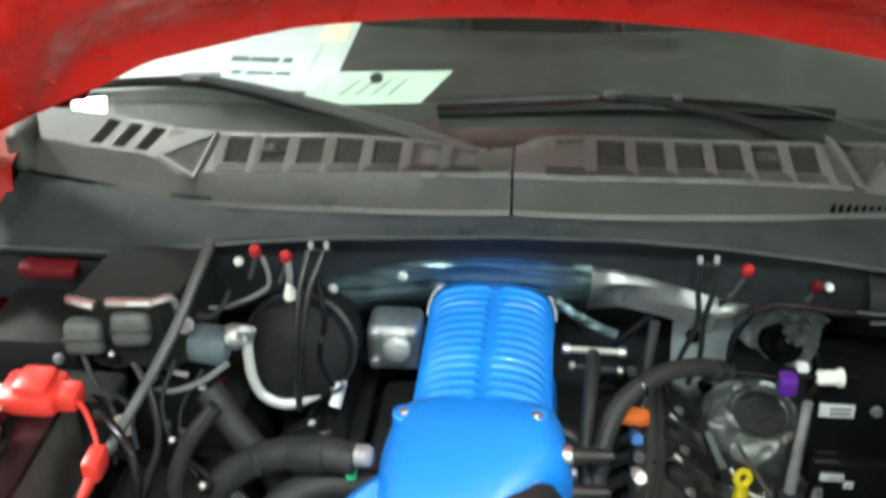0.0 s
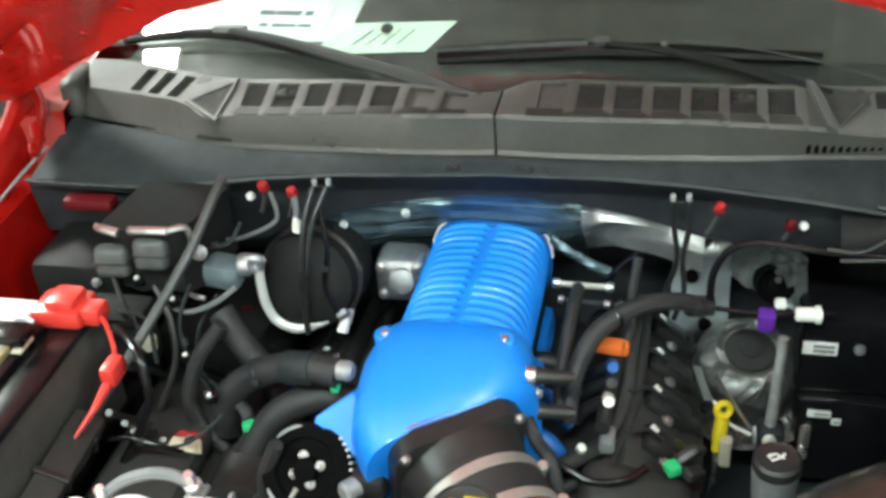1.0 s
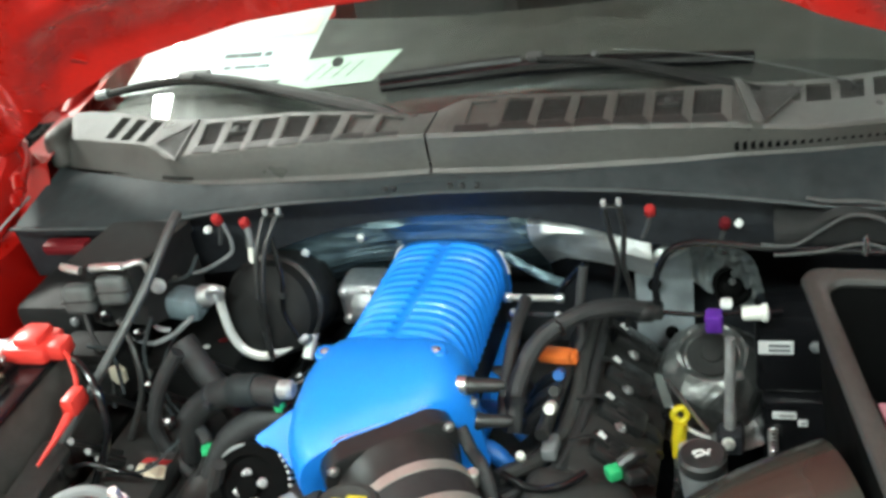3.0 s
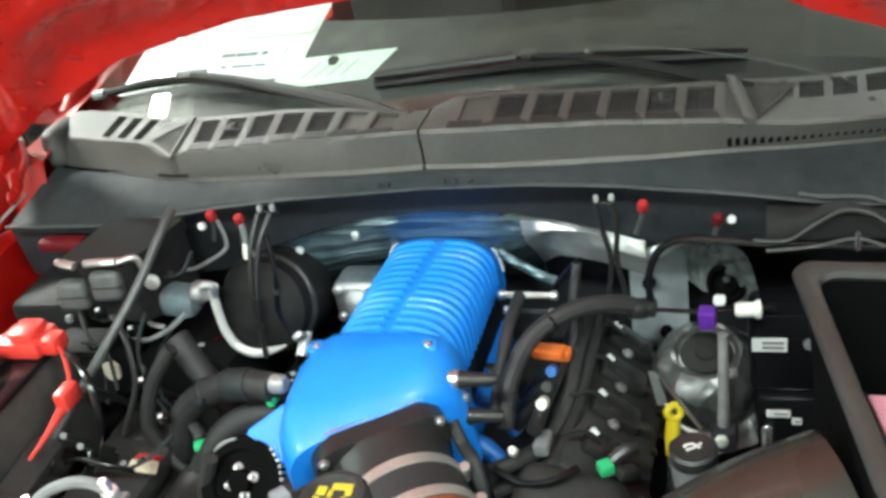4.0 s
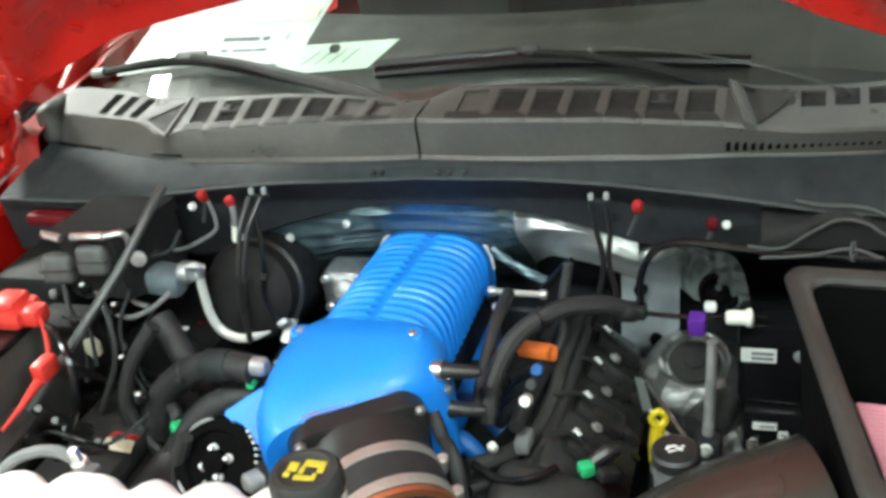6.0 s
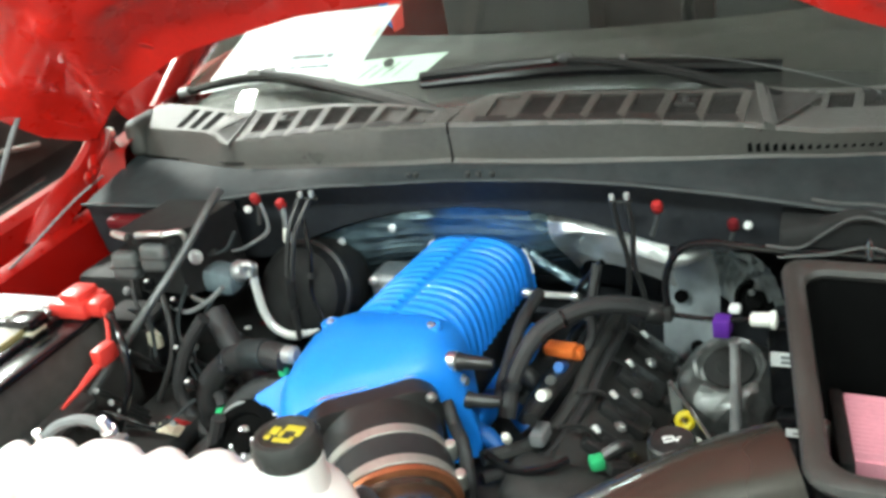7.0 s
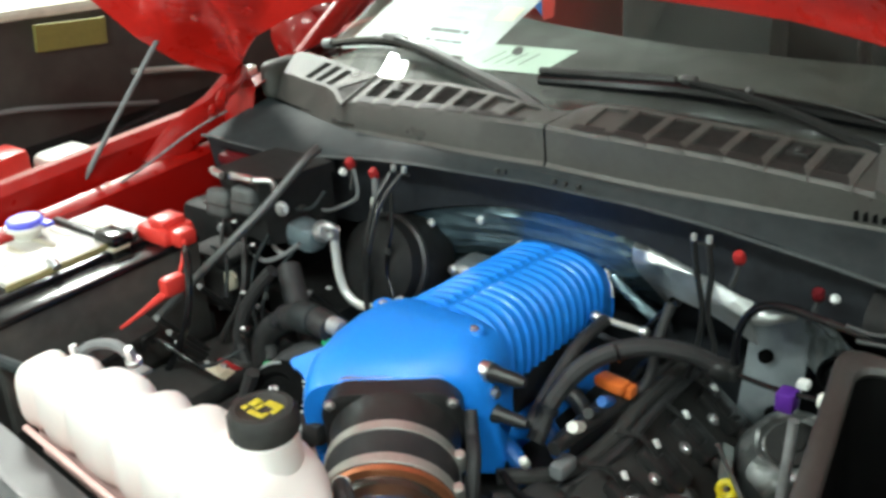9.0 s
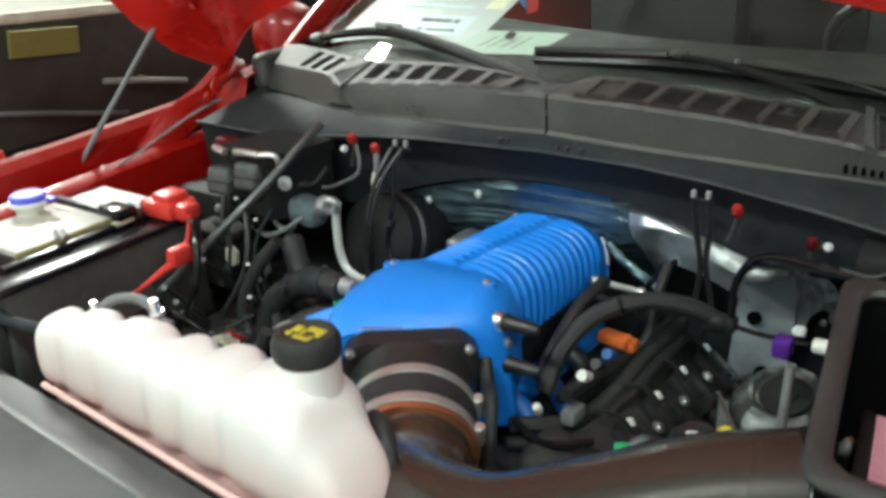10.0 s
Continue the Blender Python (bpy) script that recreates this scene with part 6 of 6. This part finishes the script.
ch = line("coolant_hose", [(-0.2, -0.335, 0.945), (-0.25, -0.325, 0.943), (-0.31, -0.31, 0.925), (-0.37, -0.3, 0.89), (-0.415, -0.3, 0.845), (-0.43, -0.3, 0.77)], 0.024, HOSE, "thick black coolant hose bending down", ends=None, n=16)
part("hose_clamp", lathe([(0.0245, -0.006), (0.0255, -0.005), (0.0255, 0.005), (0.0245, 0.006)], (-0.345, -0.304, 0.908), (-0.8, 0.15, -0.5), 20), STEEL_DARK, ch)
part("clamp_ear", box((-0.352, -0.34, 0.905), (-0.338, -0.326, 0.917), 0.003), STEEL_DARK, ch)
fit_ = thing("hose_fitting", (-0.19, -0.336, 0.95), "bright hose fitting with a green clip", "fitting")
part("collar", lathe([(0.011, -0.01), (0.016, -0.004), (0.016, 0.014), (0.011, 0.02)], (-0.186, -0.336, 0.953), (-1, 0.1, -0.05), 16), GREY_ROD, fit_)
part("green_clip", box((-0.215, -0.35, 0.915), (-0.2, -0.325, 0.932), 0.004), GREEN, fit_)
part("sleeve", lathe([(0.026, 0), (0.0275, 0.003), (0.0275, 0.05), (0.026, 0.053)], (-0.243, -0.327, 0.944), (-1, 0.16, -0.18), 18), RUBBER, fit_)
line("heater_hose", [(-0.455, -0.19, 0.935), (-0.413, -0.217, 0.89), (-0.374, -0.233, 0.845), (-0.33, -0.25, 0.78)], 0.023, HOSE, "thick black heater hose", n=16)
line("thin_hose", [(-0.42, -0.26, 0.965), (-0.462, -0.28, 0.91), (-0.487, -0.3, 0.84), (-0.47, -0.31, 0.78), (-0.43, -0.32, 0.74)], 0.013, HOSE, "thin black hose curving down")
line("lower_hose", [(-0.18, -0.30, 0.86), (-0.25, -0.31, 0.87), (-0.32, -0.33, 0.84), (-0.36, -0.36, 0.78)], 0.026, HOSE, "fat black hose below the supercharger", n=16)
line("thin_wire", [(-0.417, -0.19, 0.99), (-0.459, -0.2, 0.96), (-0.51, -0.2, 0.938), (-0.545, -0.2, 0.95)], 0.0048, GREY_PLASTIC, "thin grey sheathed wire", "wire")
line("thin_wire", [(-0.381, -0.068, 1.104), (-0.374, -0.07, 1.067), (-0.386, -0.07, 1.041), (-0.45, -0.07, 1.008), (-0.493, -0.06, 0.997)], 0.0037, GREY_PLASTIC, "thin grey sheathed wire", "wire")
line("wire_loop", [(-0.57, -0.33, 1.0), (-0.54, -0.35, 1.0), (-0.505, -0.38, 0.97), (-0.502, -0.4, 0.9), (-0.545, -0.41, 0.82), (-0.59, -0.42, 0.75)], 0.007, BLACK_GLOSS, "black cable loop beside the battery", "cable")
line("wire_loop", [(-0.56, -0.20, 0.99), (-0.53, -0.23, 0.95), (-0.52, -0.26, 0.88), (-0.55, -0.3, 0.80)], 0.006, BLACK, "thin black cable beside the fuse box", "cable")
line("drum_side_hose", [(-0.272, -0.02, 0.945), (-0.268, -0.03, 0.905), (-0.275, -0.05, 0.86), (-0.285, -0.08, 0.82)], 0.011, PALE_METAL, "bright ribbed metal hose beside the drum")
cone = thing("white_plug", (-0.347, -0.056, 1.03), "small white conical plug on a cable", "plug")
part("cone", lathe([(0.012, -0.012), (0.008, 0.004), (0.004, 0.016)], (-0.347, -0.056, 1.034), (0, -0.2, 1), 12), WHITE_PLASTIC, cone)
part("cable", tube([V((-0.347, -0.05, 1.09)), V((-0.345, -0.054, 1.06)), V((-0.347, -0.055, 1.045))], 0.006, 8), GREY_PLASTIC, cone)
blk = thing("throttle_actuator", (-0.2, 0.06, 0.85), "cast aluminium actuator housing beside the supercharger", "actuator")
part("housing", box((-0.245, 0.02, 0.82), (-0.15, 0.1, 0.91), 0.016, seg=3), ALU, blk)
part("cap", lathe([(0.026, 0), (0.024, 0.012), (0.01, 0.016)], (-0.19, 0.018, 0.875), (0, -1, 0.3), 18), ALU, blk)
for p in ((-0.23, 0.018, 0.9), (-0.165, 0.018, 0.9), (-0.23, 0.018, 0.84)):
    part("bolt", disc_bolt(p, (0, -1, 0.2), 0.007, 0.008), CHROME, blk)

# pulley, tensioner and plugs in front of the engine
pul = thing("belt_pulley", (-0.2, -0.46, 0.9), "black belt pulley with glints on its edge and bright bolts", "pulley")
PA = V((-0.05, -0.75, 0.66)).normalized()
PC = V((-0.226, -0.455, 0.855))
part("wheel", lathe([(0.02, -0.03), (0.07, -0.03), (0.072, -0.026), (0.068, -0.02), (0.068, 0.0), (0.072, 0.006), (0.07, 0.012), (0.05, 0.012), (0.046, 0.004), (0.02, 0.004), (0.018, 0.016), (0.004, 0.018)], PC, PA, 36), DEEP_BLACK, pul)
qp = PA.to_track_quat("Z", "Y").to_matrix().to_4x4()
# pale arcs put glints on two stretches of the pulley's edge
for a0, a1 in ((102, 142), (212, 240)):
    part("edge_glint", tube([PC + qp @ V((0.066 * math.cos(radians(a)), 0.066 * math.sin(radians(a)), 0.0125)) for a in np.linspace(a0, a1, 7)], [0.001, 0.0025, 0.003, 0.003, 0.003, 0.0025, 0.001], 6), PALE_GREY, pul)
for a in range(8, 56, 8):
    c, s_ = math.cos(radians(a)), math.sin(radians(a))
    part("belt_rib", tube([PC + qp @ V((0.0715 * c, 0.0715 * s_, h)) for h in (0.012, 0.0, -0.02)], 0.0024, 6), STEEL, pul)
for k in range(4):
    a = 1.57 * k + 0.4
    part("bolt", disc_bolt(PC + qp @ V((0.022 * math.cos(a), 0.022 * math.sin(a), 0.004)), PA, 0.0055, 0.012), CHROME, pul)
part("spoke", tube([PC + qp @ V((x, y, 0.006)) for x, y in ((-0.012, -0.03), (-0.02, -0.048))], 0.004, 8), STEEL, pul)
part("belt", tube([V((-0.27, -0.455, 0.90)), V((-0.30, -0.46, 0.82)), V((-0.29, -0.47, 0.7))], 0.012, 8), TIRE, pul)
part("snout", lathe([(0.05, -0.1), (0.05, -0.03), (0.03, -0.03)], PC, PA, 24), BLACK, pul)
idl = thing("idler_bracket", (-0.1, -0.44, 0.85), "dark bracket with silver bolts beside the pulley", "bracket")
part("plate", box((-0.16, -0.45, 0.77), (-0.08, -0.42, 0.85), 0.01), BLACK_GLOSS, idl)
for p in ((-0.145, -0.452, 0.835), (-0.128, -0.452, 0.81), (-0.1, -0.452, 0.785), (-0.15, -0.452, 0.785)):
    part("bolt", disc_bolt(p, (0, -1, 0.4), 0.008, 0.012), CHROME, idl)
gl = thing("green_plug", (-0.37, -0.34, 0.82), "green and black electrical plug", "plug")
part("green_latch", box((-0.381, -0.35, 0.81), (-0.359, -0.328, 0.828), 0.005, m=pose(0, 0, 0, 0, 0, 25)), GREEN, gl)
part("body", tube([V((-0.372, -0.33, 0.825)), V((-0.385, -0.315, 0.835)), V((-0.41, -0.3, 0.84))], 0.011, 10), HOSE, gl)
line("wiring_loom", [(-0.365, -0.345, 0.81), (-0.4, -0.39, 0.75), (-0.43, -0.45, 0.71), (-0.47, -0.53, 0.69)], 0.013, DULL, "taped black wiring loom in front of the engine", "wiring loom")
line("wiring_loom", [(-0.28, -0.44, 0.82), (-0.33, -0.47, 0.77), (-0.4, -0.52, 0.73)], 0.011, DULL, "corrugated black wiring loom in front of the engine", "wiring loom")
rw = thing("warning_tag", (-0.52, -0.31, 0.74), "red and cream folded plastic tag", "tag")
A_, B_, C_, D_, E_, F_ = (V((-0.478, -0.368, 0.798)) + (V(p) - V((-0.52, -0.31, 0.749))) * 0.72 for p in ((-0.561, -0.321, 0.737), (-0.472, -0.352, 0.76), (-0.5, -0.292, 0.745), (-0.55, -0.296, 0.752), (-0.532, -0.285, 0.762), (-0.492, -0.274, 0.745)))
THICK = V((0.004, 0.012, -0.012))
part("cream_half", loft([[A_, B_, C_, D_], [p + THICK for p in (A_, B_, C_, D_)]]), mat("cream_plastic", (0.72, 0.66, 0.5), 0.5, 0.0, 60, 0.1), rw)
part("red_half", loft([[D_ + V((0, 0.002, 0)), C_ + V((0, 0.002, 0)), F_, E_], [p + THICK for p in (D_, C_, F_, E_)]]), CAP_RED, rw)
rp = thing("drain_plug", (-0.51, 0.0, 0.78), "dull red plug with a bright tip behind the hoses", "plug")
part("cap", lathe([(0.024, -0.03), (0.024, 0.0), (0.016, 0.008), (0.005, 0.01)], (-0.5, -0.01, 0.783), (0.2, -0.8, 0.5), 18), DARK_RED, rp)
part("tip", box((-0.536, -0.03, 0.79), (-0.522, -0.02, 0.804), 0.003), LABEL, rp)
part("stem", tube([V((-0.5, 0.0, 0.78)), V((-0.5, 0.05, 0.74)), V((-0.5, 0.07, 0.6))], 0.012, 8), BLACK, rp)
alt = thing("alternator", (-0.36, -0.38, 0.7), "dark alternator housing low beside the engine", "alternator")
part("body", lathe([(0.05, -0.06), (0.075, -0.05), (0.075, 0.05), (0.05, 0.06)], (-0.36, -0.4, 0.72), (0, -1, 0), 24), BLACK, alt)
for k in range(8):
    a = 2 * math.pi * k / 8
    part("rib", box((-0.36 + 0.06 * math.cos(a) - 0.004, -0.468, 0.72 + 0.06 * math.sin(a) - 0.01), (-0.36 + 0.06 * math.cos(a) + 0.004, -0.455, 0.72 + 0.06 * math.sin(a) + 0.01), 0.001, seg=1), ALU, alt)
for p in ((-0.585, -0.30, 0.905), (-0.56, -0.42, 0.9), (-0.545, -0.41, 0.87), (-0.54, -0.40, 0.845), (-0.50, -0.24, 0.86), (-0.44, -0.16, 0.87), (-0.52, -0.36, 0.79), (-0.47, -0.36, 0.80)):
    b_ = thing("bright_bolt", p, "small bright bolt head in the bay", "bolt", "bright bolts")
    part("head", disc_bolt(p, (0, -0.6, 0.7), 0.004, 0.007), PALE_GREY, b_)
    part("stud", tube([V(p), V(p) - V((0, -0.12, 0.14))], 0.006, 8), BLACK, b_)
mat_low = thing("lower_harness_tray", (-0.5, -0.3, 0.7), "matt black harness tray low in the bay", "tray")
part("tray", box((-0.64, -0.62, 0.66), (-0.40, -0.1, 0.74), 0.02), BLACK, mat_low)
part("cover", box((-0.60, -0.5, 0.74), (-0.45, -0.2, 0.79), 0.02), BLACK_MATT, mat_low)

# ---- neighbouring black car with its bonnet up ----
nb = thing("black_car", (-2.6, 0.2, 0), "black car alongside with its bonnet raised", "car")
rows = [[V((-2.2 - 0.35 * (z - 0.77) ** 2 - 0.05 * (y - 0.5) ** 2, y, z - 0.025 - 0.08 * (y - 0.3))) for y in np.linspace(-0.3, 1.9, 14)] for z in np.linspace(0.72, 1.16, 7)]
part("raised_bonnet", sheet(rows, 0.03, (-1, 0, 0)), mat("dusty_black_liner", (0.04, 0.037, 0.033), 0.7, 0.0, 12, 0.35, 0.3, 120), nb)
# cream tube puts the highlight along the bonnet edge into colour
part("bonnet_edge", tube([V((-2.19, y, 1.142 - 0.08 * (y - 0.3))) for y in np.linspace(-0.3, 1.9, 6)], 0.02, 8), mat("cream_edge_highlight", (0.66, 0.62, 0.52), 0.35, 0.0, 20, 0.15), nb)
part("yellow_label", box((-2.214, 0.41, 0.99), (-2.20, 0.67, 1.075), 0.001, m=pose(0, 0, 0, -6, 0, 0), seg=1), mat("faded_yellow_label", (0.2, 0.185, 0.045), 0.6), nb)
part("seal", tube([V((-2.17, y, z)) for y, z in ((0.0, 0.865), (0.24, 0.86), (0.45, 0.82), (0.64, 0.775), (0.8, 0.74))], 0.008, 8), GREY_PLASTIC, nb)
part("trim_strip", tube([V((-2.17, y, z)) for y, z in ((0.72, 0.868), (0.9, 0.835), (1.08, 0.795))], 0.010, 8), STEEL, nb)
part("wing", box((-2.9, -1.4, 0.35), (-1.98, 1.9, 0.72), 0.06), BLACK_PAINT, nb)
part("flank", box((-3.9, -1.4, 0.35), (-2.9, 1.9, 0.74), 0.06), BLACK_PAINT, nb)
part("cabin", box((-3.8, 1.9, 0.35), (-2.05, 4.6, 1.55), 0.2, seg=4), BLACK_PAINT, nb)
part("red_cover", box((-1.98, -0.02, 0.74), (-1.86, 0.12, 0.83), 0.015), RED_PLASTIC, nb)
part("white_reservoir", box((-1.95, 0.16, 0.70), (-1.8, 0.32, 0.79), 0.03), WHITE_PLASTIC, nb)
for x, y in ((-2.05, -0.8), (-3.75, -0.8), (-2.05, 3.6), (-3.75, 3.6)):
    w = part("wheel", lathe([(0.2, -0.11), (0.31, -0.11), (0.34, -0.08), (0.34, 0.08), (0.31, 0.11), (0.2, 0.11)], (x, y, 0.34), (1, 0, 0), 24), TIRE, nb)
    part("rim", lathe([(0.05, -0.09), (0.2, -0.1), (0.2, 0.1), (0.05, 0.09)], (x, y, 0.34), (1, 0, 0), 24), ALU, w)

# thin wires, straps and clips in the dark of the passenger side
r2 = random.Random(11)
WIRES = [((-0.64, -0.2, 0.93), (-0.61, -0.24, 0.96), (-0.565, -0.245, 0.95), (-0.55, -0.27, 0.88)),
         ((-0.66, -0.16, 0.98), (-0.63, -0.2, 0.95), (-0.6, -0.22, 0.90), (-0.6, -0.25, 0.83)),
         ((-0.5, -0.19, 0.99), (-0.52, -0.22, 0.93), (-0.5, -0.25, 0.87), (-0.46, -0.28, 0.84)),
         ((-0.47, -0.16, 0.95), (-0.5, -0.2, 0.9), (-0.49, -0.24, 0.85), (-0.45, -0.26, 0.82)),
         ((-0.43, -0.1, 1.06), (-0.45, -0.12, 1.03), (-0.5, -0.12, 1.02), (-0.53, -0.12, 1.04)),
         ((-0.3, -0.06, 1.07), (-0.29, -0.08, 1.0), (-0.3, -0.09, 0.93), (-0.28, -0.1, 0.88)),
         ((-0.56, -0.44, 0.86), (-0.52, -0.45, 0.88), (-0.48, -0.44, 0.86), (-0.45, -0.42, 0.83)),
         ((-0.4, -0.36, 0.86), (-0.43, -0.39, 0.84), (-0.47, -0.4, 0.82), (-0.52, -0.42, 0.83))]
for w in WIRES:
    t_ = line("thin_wire", w, r2.uniform(0.0028, 0.0048), (BLACK_GLOSS, HOSE, RUBBER)[r2.randrange(3)], "thin sheathed wire in the bay", "wire")
    m_ = V(w[1]).lerp(V(w[2]), 0.5)
    part("tape_band", lathe([(0.0055, -0.006), (0.006, 0), (0.0055, 0.006)], m_, V(w[2]) - V(w[1]), 10), BLACK_MATT, t_)
for x, y, z in ((-0.6, -0.18, 0.985), (-0.53, -0.2, 0.96), (-0.49, -0.27, 0.9), (-0.43, -0.33, 0.87)):
    c_ = thing("wire_clip", (x, y, z), "small black wire clip with a pale tip", "clip", "wire clips")
    part("body", box((x - 0.01, y - 0.008, z - 0.012), (x + 0.01, y + 0.008, z + 0.008), 0.003, m=pose(0, 0, 0, 20, 0, 25)), BLACK_GLOSS, c_)
    part("tip", box((x - 0.004, y - 0.01, z + 0.006), (x + 0.004, y - 0.002, z + 0.011), 0.002), LABEL, c_)
